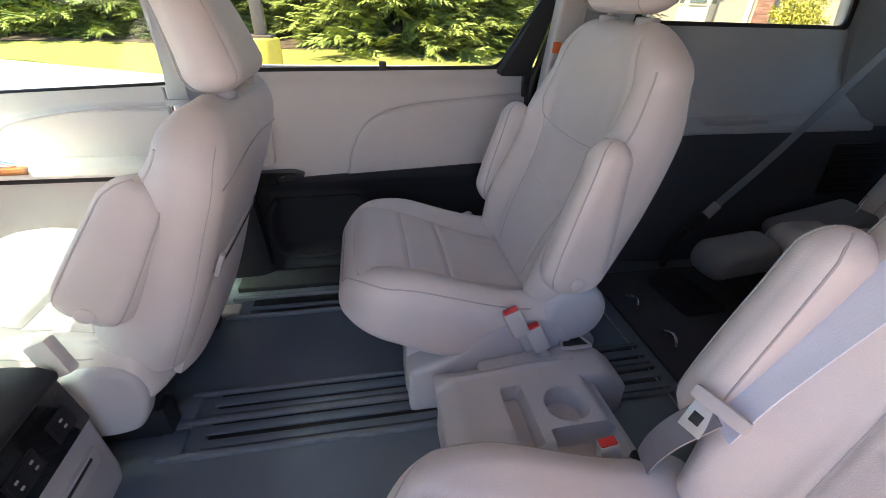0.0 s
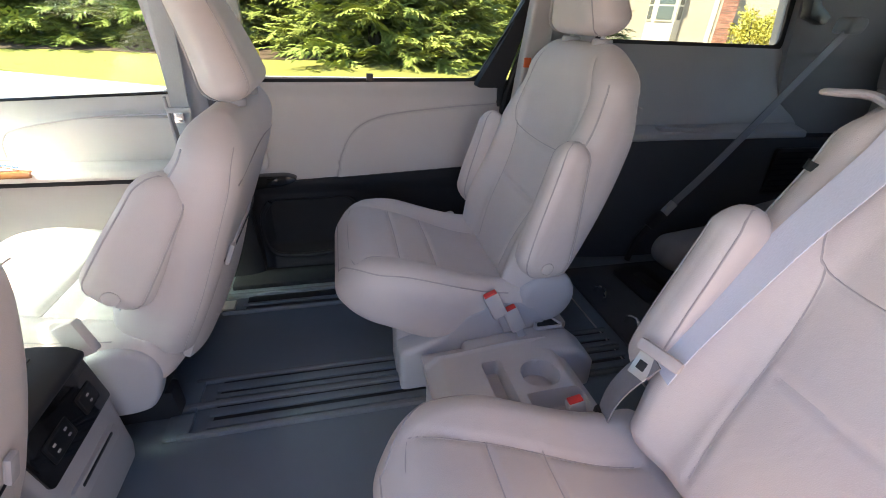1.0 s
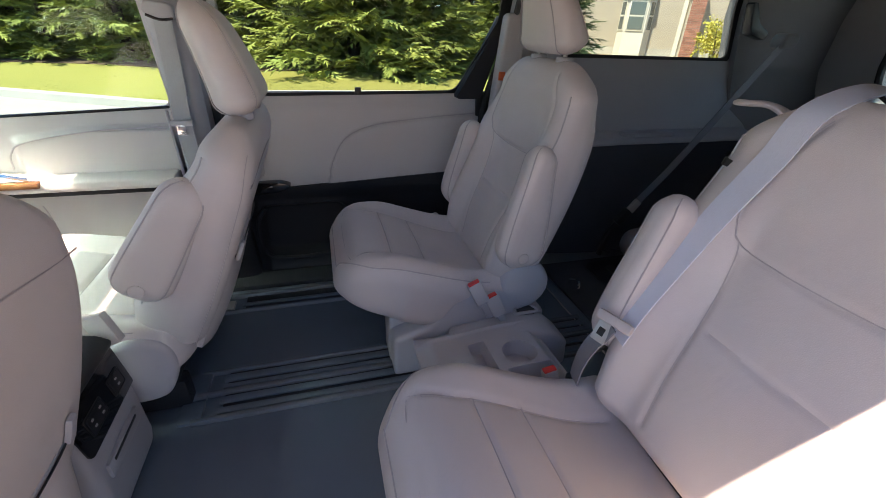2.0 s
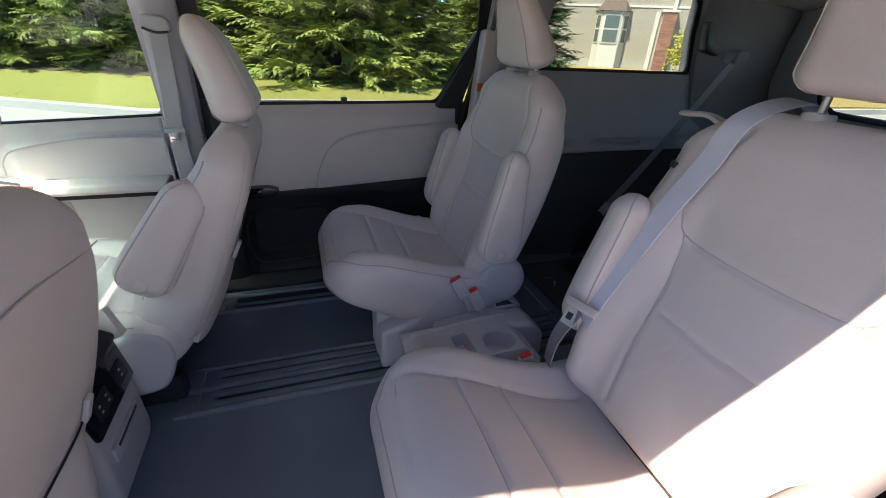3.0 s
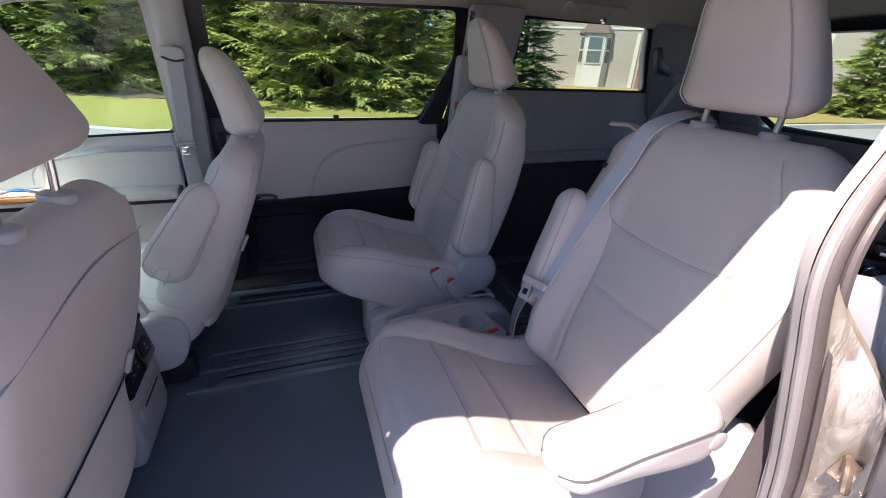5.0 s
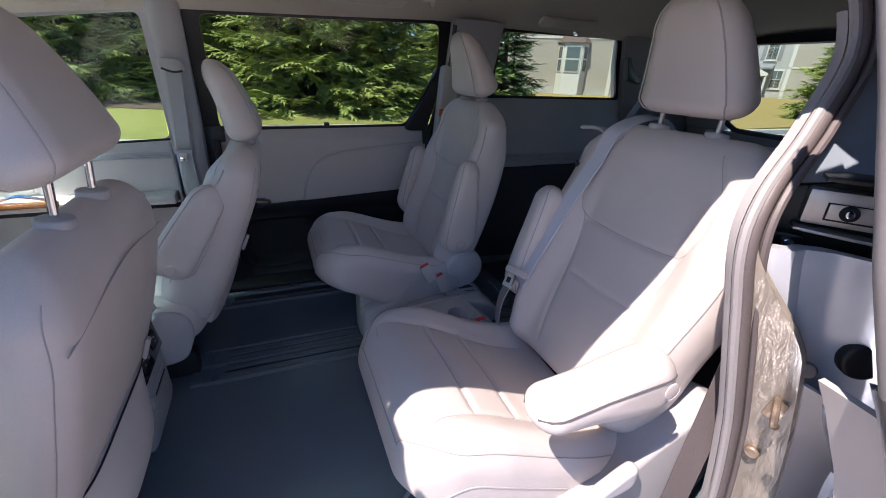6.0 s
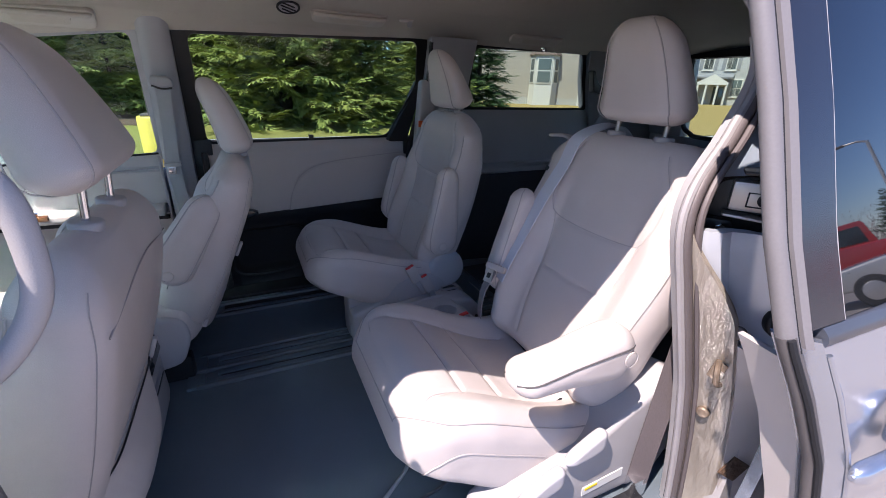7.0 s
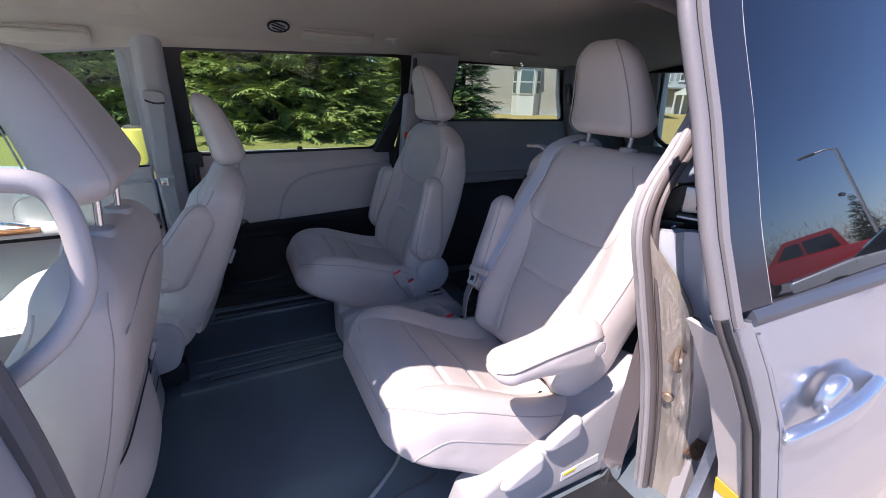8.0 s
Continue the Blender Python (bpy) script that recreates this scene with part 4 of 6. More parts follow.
part("window_frame", frame_on_side(rq_out, rq_in, -1, 0.0, 0.022), BLACK, quarter_left, "black window surround")
pane("pane", on_side([(1.30, 1.275), (2.16, 1.272), (2.02, 1.60), (1.30, 1.59)], -1, -0.004), TINTED, quarter_left)
hinge_box = thing("door_roller", "black and steel roller carrier of the sliding door", "door roller", (1.035, -0.790, 1.235), -55)
part("track", prism(rounded([(-0.11, -0.10), (0.18, -0.085), (0.18, 0.048), (0.02, 0.045), (-0.07, 0.02)], 0.02), "y", 0.030, 0.045, 0.004), BLACK, hinge_box, "black roller track opening")
part("track_roof", box((0.22, 0.07, 0.006), (0.07, 0.010, 0.046), 0.002), BLACK, hinge_box)
housing = part("roller_housing", box((0.175, 0.030, 0.052), (0.038, 0.012, 0.002), 0.006), STEEL, hinge_box, "bright steel roller housing")
part("housing_slot", box((0.140, 0.004, 0.026), (0.045, -0.004, -0.002), 0.001), DARK, housing)
part("slot_plate", box((0.070, 0.004, 0.022), (0.012, -0.006, -0.001), 0.001), STEEL, housing, "bright steel plate")
part("roller_pin", disc(0.011, 0.010, (0.0, -0.010, 0.0), (90, 0, 0), 20, 0.003), DARK, housing, "round dark pin")
part("pin_head", disc(0.006, 0.012, (0.0, -0.011, 0.0), (90, 0, 0), 16, 0.002), CHROME, housing, "chromed pin head")
part("roller_shelf", box((0.20, 0.035, 0.005), (0.045, 0.005, -0.037), 0.002, (0, 3, 0)), STEEL, hinge_box, "bright steel shelf")
part("roller", disc(0.012, 0.05, (0.055, 0.012, -0.056), (90, 0, 0), 18, 0.003), BLACK, hinge_box)
part("bracket", prism(rounded([(-0.098, -0.100), (-0.052, -0.104), (-0.034, -0.085), (-0.034, -0.045), (-0.098, -0.045)], 0.008), "y", 0.004, 0.026, 0.004), BLACK, hinge_box, "black steel bracket")
for x, z in ((-0.052, -0.060), (-0.050, -0.081)):
    part("bolt", disc(0.0092, 0.012, (x, 0.0, z), (90, 0, 0), 6, 0.002), CHROME, hinge_box, "bright hexagon bolt")

# ---- open sliding door on the left ----
door_1 = tagged(thing("door_1", "open silver sliding door pushed back along the body", "car door"), kind="structure")
DOOR_EDGE = [(0.36, 0.965, -1.045), (0.62, 0.945, -1.06), (0.80, 0.915, -1.055), (0.96, 0.872, -1.035), (1.06, 0.825, -1.015), (1.135, 0.792, -0.992), (1.25, 0.778, -0.952), (1.40, 0.778, -0.902), (1.52, 0.770, -0.860), (1.60, 0.775, -0.832)]


def edge_at(z):
    zs = [p[0] for p in DOOR_EDGE]
    for i in range(len(zs) - 1):
        if z <= zs[i + 1] or i == len(zs) - 2:
            t = (z - zs[i]) / (zs[i + 1] - zs[i])
            return [DOOR_EDGE[i][c] + (DOOR_EDGE[i + 1][c] - DOOR_EDGE[i][c]) * t for c in (1, 2)]


def skin(x, z):
    """The door's outer face."""
    y = edge_at(z)[1] - 0.005
    return y - 0.012 * step(x, 0.80, 1.2) + 0.02 * step(x, 1.5, 2.0)


BELT_Z = 1.128


def lower_skin(u, v):
    z = 0.36 + (BELT_Z - 0.36) * v
    x0 = edge_at(z)[0] + 0.030
    x = x0 + (2.02 - x0) * u
    y = skin(x, z)
    cupd = math.hypot((x - 1.075) / 0.165, (z - 0.972) / 0.072)
    return (x, y + 0.013 * (1 - step(cupd, 0.10, 1.0)), z)


part("outer_panel", sheet(lower_skin, span(0, 1, 150), span(0, 1, 120), (0, 0.03, 0)), PAINT, door_1, "silver metallic door skin")
part("edge_return", sheet(lambda u, v: (edge_at(u)[0] + 0.031 * v, edge_at(u)[1] + 0.030 - 0.040 * v, u), span(0.37, 1.135, 40), span(0, 1, 6), (0.01, 0.006, 0)), PAINT, door_1, "silver door edge")
part("inner_edge", sheet(lambda u, v: (edge_at(u)[0] + 0.02 * abs(v - 0.5), edge_at(u)[1] + 0.014 + 0.012 * v, u), span(0.37, 1.60, 50), span(0, 1, 6), (0.02, 0, 0)), PLASTIC, door_1, "grey inner door edge")
edge_seal = [Vector((edge_at(z)[0] - 0.004, edge_at(z)[1] + 0.010, z)) for z in span(0.38, 1.60, 72)]
part("frame_seal", tube([p + Vector((0.001, 0, 0)) for p in edge_seal[44:]], 0.0115, 14), POST, door_1, "grey window post seal")
part("seal_groove", tube([p + Vector((0.003, -0.0113, 0)) for p in edge_seal[44:]], 0.0014, 6), DARK, door_1)
es = part("edge_seal", tube(edge_seal[:46], 0.0115, 10), RUBBER, door_1, "grey rubber edge seal with studs")
part("seal_bead", tube([p + Vector((-0.008, -0.010, 0)) for p in edge_seal[:46]], 0.0045, 8), DARK, es)
part("edge_face", sheet(lambda u, v: (edge_at(u)[0] + 0.006 + 0.012 * v, edge_at(u)[1] + 0.012 + (0.062 + 0.018 * step(u, 0.7, 1.0)) * v, u), span(0.37, 1.095, 40), span(0, 1, 8), (0.012, 0, 0)), TRIM, door_1, "pale inner face of the door's leading edge")
part("seam_fold", tube([Vector((edge_at(z)[0] + 0.034, edge_at(z)[1] - 0.012, z)) for z in span(0.37, 1.12, 40)], 0.0035, 8), PAINT, door_1, "bright folded skin edge")
part("frame_strip", sheet(lambda u, v: (edge_at(u)[0] + 0.006 + 0.008 * v, edge_at(u)[1] - 0.004 - 0.005 * v, u), span(1.13, 1.61, 24), span(0, 1, 4), (0, 0.012, 0)), POST, door_1, "grey window frame strip")
part("pillar_applique", sheet(lambda u, v: (edge_at(u)[0] + 0.014 + 0.076 * v, skin(0.85, u) - 0.002 * v, u), span(1.150, 1.61, 20), span(0, 1, 6), (0, 0.012, 0)), COVER, door_1, "gloss black pillar cover")
part("glass", sheet(lambda u, v: (edge_at(u)[0] + 0.092 + (2.0 - edge_at(u)[0] - 0.092) * v, skin(0.85, u) + 0.001, u), span(1.150, 1.61, 20), span(0, 1, 10), (0, 0.004, 0)), PRIVACY, door_1, "dark privacy glass")
part("glass_edge", tube([Vector((edge_at(z)[0] + 0.091, skin(0.85, z) - 0.001, z)) for z in span(1.150, 1.61, 12)], 0.0012, 6), LIP, door_1, "thin pale glass edge")
part("belt_moulding", sheet(lambda u, v: (0.835 + 1.2 * u, skin(0.85 + u, 1.128) - 0.005 * math.sin(math.pi * v) - 0.002 + 0.009 * v, 1.126 + 0.022 * v), span(0, 1, 10), span(0, 1, 8), (0, 0.02, 0)), MOULD, door_1, "grey belt moulding")
def handle_at(a, b, c):
    k = a / 0.25
    return Vector((0.892 + a * 1.32, skin(1.0, 0.95) - 0.012 - 0.014 * math.sin(math.pi * k) + b, 0.948 + 0.004 * k + c))


handle = part("door_handle", Pad(0.25, lambda a: 0.011, lambda a: 0.020 * (0.75 + 0.35 * math.sin(math.pi * a / 0.25)), (0.02, 0.02), 0.010).mesh(handle_at, 30, 6), PAINT, door_1, "silver pull handle")
part("handle_joint", box((0.0014, 0.0170, 0.034), tuple(handle_at(0.085, 0, 0))), BLACK, handle)
part("handle_boss", disc(0.038, 0.026, tuple(handle_at(0.105, 0.018, 0.030)), (90, 0, 0), 32, 0.011), PAINT, handle, "silver rounded handle boss")


def label_at(u, v):
    return (edge_at(u)[0] + 0.0025 + 0.012 * v, edge_at(u)[1] + 0.012 + 0.075 * v, u)


warn = part("warning_label", sheet(label_at, span(0.64, 0.745, 3), span(0.25, 0.85, 3), (0.002, 0, 0)), WHITE, door_1, "white warning label with a yellow head")
part("label_head", sheet(lambda u, v: Vector(label_at(u, v)) - Vector((0.002, 0, 0)), span(0.745, 0.775, 2), span(0.25, 0.85, 3), (0.002, 0, 0)), YELLOW, warn, "yellow label head")
part("inner_panel", sheet(lambda u, v: (0.95 + 1.05 * u, -0.985 + 0.03 * v - 0.06 * math.sin(math.pi * v), 0.38 + 0.74 * v), span(0, 1, 10), span(0, 1, 10), (0, -0.01, 0)), TRIM, door_1, "pale grey inner door panel")
sill_right = setting("sill_right", box((2.2, 0.13, 0.075), (0.20, 0.905, 0.418), 0.006), DARK, "charcoal sill under the right doors", "door sill")
sill_left = setting("sill_left", box((1.05, 0.16, 0.10), (0.50, -0.86, 0.385), 0.02), PAINT, "silver painted doorway sill", "door sill")
under = setting("underbody", box((4.3, 1.70, 0.06), (0.60, 0, 0.385), 0.01), BLACK, "black van underbody", "underbody")


# ---- seats ----
def flip(bm, s):
    for v in bm.verts:
        v.co.y *= s
    return bm


def headrest(seat, s, top, lean, tilt, size, rise, posts=0.146, taper=(0.42, 0.34)):
    """Headrest on two posts; top is the middle of the backrest's top, lean the posts' angle, tilt the pad's own."""
    w, hgt, dep = size
    up = Vector((math.sin(lean), 0, math.cos(lean)))
    root = Vector(top) + up * rise
    ca, sa = math.cos(tilt), math.sin(tilt)

    def place(a, b, c):
        bend = 0.16 * (a / hgt) ** 2 * hgt
        return Vector((root.x + sa * a - ca * c - bend, (root.y + b) * s, root.z + ca * a + sa * c))

    def wide(a):
        return w * (1.0 - taper[0] * (a / hgt) ** 1.4)
    pad = Pad(hgt, wide, lambda a: dep * (1 - taper[1] * (a / hgt)), (0.040, 0.060), 0.048, shape=lambda a, b: -0.012 * (b / w) ** 2)
    head = part("headrest", pad.mesh(place, 30, 24), LEATHER, seat)
    for side in (-1, 1):
        part("seam", tube(pad.loop(side, place, 0.84, 0.0002), 0.0014, 5, closed=True), SEAM, head)
        foot = Vector((top[0], (top[1] + side * posts / 2) * s, top[2]))
        part("headrest_post", tube([foot - up * 0.03, foot + up * (rise + 0.05)], 0.0058, 14), CHROME if rise > 0.05 else STEEL, seat, "bright steel post")
        part("post_guide", disc(0.023, 0.016, foot + up * 0.004, (0, math.degrees(lean), 0), 24, 0.004), PLASTIC, seat, "grey plastic post guide")
    return head


def arm_pad(seat, s, pivot, angle, length, y, width=0.075, deep=(0.085, 0.04), disc_side=1, low=False):
    """A padded armrest, deep at its pivot and slimmer at its tip; angle in degrees from straight up, leaning back."""
    dx, dz = math.sin(radians(angle)), math.cos(radians(angle))
    nx, nz = -dz, dx
    if dx < -0.7:
        nx, nz = dz, -dx
    root = deep[0] * 0.62

    def place(a, b, c):
        a = a - root
        return Vector((pivot[0] + dx * a + nx * c, (y + b) * s, pivot[1] + dz * a + nz * c))
    total = length + root

    def half(a):
        return deep[0] + (deep[1] - deep[0]) * step(a, total * 0.15, total * 1.05)
    pad = Pad(total, lambda a: width / 2, half, (deep[0] * 0.95, 0.040) if low else (deep[0] * 0.9, deep[1] * 1.1), 0.040 if low else 0.029)
    arm = part("armrest", pad.mesh(place, 30, 14), LEATHER, seat)
    for side in (1, -1):
        ring = pad.loop(side, place, 0.42 if low else 0.80)
        part("welt", tube(ring[:23] if low else ring, 0.0017, 6, closed=not low), WELT if low else SEAM, arm)
    part("pivot_cap", disc(0.016, 0.003, (pivot[0], (y + disc_side * (width / 2 - 0.0002)) * s, pivot[1]), (90, 0, 0), 24, 0.003), LEATHER, arm, "round pivot cap")
    return arm


def seat_shape(seat, s, cush, back, lateral=True, shoulder=(1.02, 0.89, 0.69), dip=0.055, shift=0.0):
    """Cushion and backrest with their seams. cush: length, half width, top, thickness; back: foot x, foot z, length, lean below and above, half width."""
    L, W, top, thick = cush

    def place(a, b, c):
        if c < 0:
            c = c * (0.60 + 0.40 * npstep(a, 0.02, 0.24)) * (1 - 0.55 * npstep(a, L * 0.45, L * 0.95))
        return Vector((-L + a, (b + shift) * s, top - thick / 2 + c - dip * npstep(a, L * 0.10, L * 1.05)))

    def shape(a, b):
        side = npstep(abs(b), W * 0.52, W * 0.84)
        return 0.024 * side * npstep(a, 0.02, 0.2) - 0.012 * (1 - side) * npstep(a, L * 0.3, L) + 0.008 * np.cos(np.clip(b / W, -1, 1) * 1.5) * np.cos((a / L - 0.35) * 3) 
    inner = W * 0.60
    rail = [(L * 0.12, -inner * 1.12), (L * 0.30, -inner), (L * 1.02, -inner * 0.92)]
    rail2 = [(a, -b) for a, b in rail]
    cross = [[(L * k, -inner), (L * (k + 0.004), 0), (L * k, inner)] for k in ((0.37, 0.59) if lateral else (0.34, 0.62))]
    nose = [(L * 0.12, -inner * 1.12), (L * 0.10, -inner * 0.8), (L * 0.092, 0), (L * 0.10, inner * 0.8), (L * 0.12, inner * 1.12)]
    pad = Pad(L + 0.09, lambda a: W * (0.92 + 0.08 * step(a, 0.0, 0.22)), lambda a: thick / 2, (0.105, 0.05), 0.055, shape, [rail, rail2] + cross + [nose], 0.006, 0.007)
    cushion = part("seat_cushion", pad.mesh(place, 84, 84), LEATHER, seat)
    def border_at(a, side):
        q = pad.shrink(a)
        w, h = pad.w(a) - min(pad.w(a), 0.0945) * q, pad.h(a) * (1 - q)
        r = min(pad.corner, h * 0.95, w * 0.95)
        c = h * (1 - 0.2 * step(a, 0.012, 0.12))
        d = max(0.0, c - (h - r))
        b = side * (w - r + math.sqrt(max(0.0, r * r - d * d)))
        return place(a, b, c + c / h * float(pad.lift(np.array(a), np.array(b))) + 0.0004)
    edge_a = [0.012 + (L * 0.97 - 0.012) * (i / 40) ** 1.6 for i in range(41)]
    front_b = abs(border_at(0.012, 1)[1])
    border = [border_at(a, -1) for a in reversed(edge_a)]
    border += [pad.on(0.012, front_b * t, place, 0.0004) for t in span(-0.9, 0.9, 14)]
    border += [border_at(a, 1) for a in edge_a]
    part("seam", tube(border, 0.0016, 5), SEAM, cushion)

    def flank_at(a, side, k):
        q = pad.shrink(a)
        w, h = pad.w(a) - min(pad.w(a), 0.0945) * q, pad.h(a) * (1 - q)
        r = min(pad.corner, h * 0.95, w * 0.95)
        d = max(0.0, abs(k * h) - (h - r))
        return place(a, side * (w - r + math.sqrt(max(0.0, r * r - d * d)) + 0.0004), k * h)
    for side in (-1, 1) if lateral and s > 0 else ():
        flank = [flank_at(0.050 + 0.090 * (1 - math.cos(math.pi / 2 * t)), side, -0.75 + 1.05 * math.sin(math.pi / 2 * t)) for t in span(0, 1, 16)]
        flank += [flank_at(a, side, 0.30) for a in span(0.15, L * 0.72, 18)]
        part("seam", tube(flank, 0.0016, 5), SEAM, cushion)
    for line in (rail, rail2, nose, *cross):
        pts = [(p[0], p[1], 0) for p in line]
        part("seam", tube([pad.on(min(q[0], L * 0.99), q[1], place, -0.0002) for q in smooth_line(pts, 24)], 0.0015, 5), SEAM, cushion)
    fx, fz, H, lean0, lean1, BW = back
    depth = 0.135
    spine = [(fx, fz, lean0)]
    n_sp = 60
    for i in range(1, n_sp + 31):
        t = lean0 + (lean1 - lean0) * step(i / n_sp, 0.35, 0.95)
        spine.append((spine[-1][0] + math.sin(t) * H / n_sp, spine[-1][1] + math.cos(t) * H / n_sp, t))

    def bplace(a, b, c):
        k = max(0.0, a / H * n_sp)
        i = min(int(k), len(spine) - 2)
        q = k - i
        x, z, t = [spine[i][j] + (spine[i + 1][j] - spine[i][j]) * q for j in range(3)]
        f = c - depth / 2
        return Vector((x - math.cos(t) * f, b * s, z + math.sin(t) * f))
    wide = curve_at([(0, BW * 0.90), (H * 0.25, BW), (H * 0.70, BW * shoulder[0]), (H * 0.86, BW * shoulder[1]), (H, BW * shoulder[2])])
    half = curve_at([(0, depth * 0.46), (H * 0.35, depth * 0.5), (H * 0.75, depth * 0.47), (H, depth * 0.36)])

    def bshape(a, b):
        side = npstep(abs(b), BW * 0.50, BW * 0.86) * (1 - npstep(a, H * 0.62, H * 0.86))
        return 0.030 * side - 0.010 * (1 - side) * (1 - npstep(a, H * 0.7, H)) + 0.010 * np.exp(-((a - H * 0.22) / (H * 0.16)) ** 2)
    q = BW * 0.56
    yoke = [(H * 0.645, -q * 1.15), (H * 0.622, -q * 0.98), (H * 0.612, -q * 0.5), (H * 0.61, 0), (H * 0.612, q * 0.5), (H * 0.622, q * 0.98), (H * 0.645, q * 1.15)]
    mid = [(H * 0.40, -q * 0.75), (H * 0.395, 0), (H * 0.40, q * 0.75)]
    sides = []
    for k in (-1, 1):
        sides.append([(0.05, k * q * 0.68), (H * 0.35, k * q * 0.86), (H * 0.60, k * q * 1.04), (H * 0.645, k * q * 1.15)])
        sides.append([(H * 0.645, k * q * 1.15), (H * 0.72, k * q * 1.26), (H * 0.84, k * q * 1.20), (H * 0.95, k * q * 0.95)])
    bpad = Pad(H, wide, half, (0.04, 0.07), 0.055, bshape, [yoke, mid] + sides, 0.0038, 0.006)
    rest = part("backrest", bpad.mesh(bplace, 96, 84), LEATHER, seat)
    for line in (yoke, *sides):
        pts = [(p[0], p[1], 0) for p in line]
        part("seam", tube([bpad.on(p[0], p[1], bplace, -0.0002) for p in smooth_line(pts, 26)], 0.0015, 5), SEAM, rest)
    # welt along the front edge of the backrest, seam along its rear edge
    for k in (-1, 1):
        part("welt", tube([bpad.rim(a, k, 1, bplace, 0.0004) for a in span(0.13, H * 0.88, 30)], 0.0020, 6), PIPING, rest)
        part("seam", tube([bpad.rim(a, k, -1, bplace, 0.0002) for a in span(0.02, H * 0.93, 34)], 0.0009, 5), SEAM, rest)
    cap_line = [bplace(H * 0.84 + 0.012 * math.cos(3 * b), b * wide(H * 0.86) * 0.93, -half(H * 0.84) - 0.0004) for b in span(-1, 1, 20)]
    part("seam", tube(cap_line, 0.0014, 5), SEAM, rest)
    tip = bplace(H - 0.004, 0, 0)
    return pad, place, bpad, bplace, tip


def buckle(seat, at, s, lean=-25, tilt=8, button=True, size=1.0):
    """Belt buckle on its stalk, with a red release button."""
    m = pose(*at, tilt * s, lean, 0) @ Matrix.Scale(size, 4)
    body = box((0.050, 0.030, 0.086), (0, 0, 0), 0.007)
    bmesh.ops.transform(body, matrix=m, verts=body.verts)
    b = part("buckle", body, TRIM, seat, "grey plastic belt buckle")
    if not button:
        return b
    red = box((0.042, 0.024, 0.018), (0, 0, 0.038), 0.004)
    bmesh.ops.transform(red, matrix=m, verts=red.verts)
    part("release_button", red, RED, b, "red release button")
    stalk = box((0.026, 0.010, 0.08), (0, 0, -0.07), 0.003)
    bmesh.ops.transform(stalk, matrix=m, verts=stalk.verts)
    part("stalk", stalk, PLASTIC, b)
    return b


seat_top = {}


def second_row_seat(at, s, lean, arm_out_down, label, rise, tilt, length, tall, shoulder, high, dip, head, taper):
    """A second-row armchair. Origin on the floor under the crease; s is the side on which the inner edge lies."""
    seat = thing("captain_seat", label, "car seat", at, group="second row seats")
    pad, place, bpad, bplace, tip = seat_shape(seat, s, (length, 0.268 if arm_out_down else 0.245, high, 0.20 if arm_out_down else 0.19), (-0.018, 0.245, tall, lean, lean - radians(16), 0.245), True, shoulder, dip, 0.02 if arm_out_down else 0.0)
    headrest(seat, s, (tip.x + 0.002, 0, tip.z), lean - radians(18), radians(tilt), head, rise, 0.146, taper)
    # inner armrest folded up beside the backrest, outer one up or down
    up = math.degrees(lean) - 14
    arm_pad(seat, s, (0.056, 0.378), up, 0.295, 0.245, 0.07, (0.068, 0.036), 1)
    if arm_out_down:
        arm_pad(seat, s, (-0.034, 0.478), -92, 0.246, -0.282, 0.090, (0.059, 0.025), -1, True)
    else:
        arm_pad(seat, s, (0.050, 0.375), up, 0.265, -0.245, 0.07, (0.080, 0.038), -1)
    # plastic base shrouds
    rim = 0.150 if arm_out_down else 0.222
    block = [(-0.295, 0.0), (-0.295, rim), (-0.25, rim + 0.012), (-0.15, rim), (0.10, 0.16), (0.21, 0.12), (0.20, 0.0)]
    part("base_shroud", flip(prism(block, "y", 0.085, 0.186, 0.014, 3), s), MOULDED, seat, "grey moulded plastic base")
    inner = [(-0.292, 0.0), (-0.292, 0.135), (-0.24, 0.152), (-0.19, 0.165), (-0.125, 0.240), (-0.06, 0.270), (0.02, 0.262), (0.07, 0.245), (0.10, 0.20), (0.10, 0.05), (-0.10, 0.0)]
    if arm_out_down:
        inner = [(x, 0.7 * z) for x, z in inner]
    part("buckle_shroud", flip(prism(inner, "y", 0.165, 0.246, 0.016, 3), s), MOULDED, seat, "grey plastic buckle shroud")
    part("hinge_cover", flip(disc(0.080, 0.075, (0.094, 0.208, 0.150 if arm_out_down else 0.258), (90, 0, 0), 40, 0.022), s), MOULDED, seat, "round grey hinge cover")
    outer = [(-0.33, 0.03), (-0.30, 0.12), (-0.22, 0.16), (-0.05, 0.20), (0.05, 0.26), (0.20, 0.34), (0.27, 0.30), (0.25, 0.10), (0.20, 0.02)]
    # PLASTIC, darker than the levers, paints the armrest's half-shade on the shield.
    part("side_shield", flip(prism(outer, "y", -0.284, -0.200, 0.014, 3), s), PLASTIC, seat, "grey moulded side shield")
    for x, z, k in ((-0.015, 0.240, 0.75), (-0.126, 0.174, 0.80)):
        lever = Pad(0.15 * k, lambda a: 0.014, lambda a: 0.026 * (0.55 + 0.45 * step(a, 0, 0.09)), (0.03, 0.02), 0.011)
        part("lever", lever.mesh(lambda a, b, c, x=x, z=z: Vector((x - 0.11 + a * 0.95, (-0.298 + b) * s, z - 0.02 + a * 0.32 + c)), 14, 6), MOULDED, seat, "pale grey pull lever")
    part("label_plate", flip(box((0.125, 0.002, 0.026), (0.024, -0.285, 0.080), 0, (0, -4, 0)), s), WHITE, seat, "white printed label")
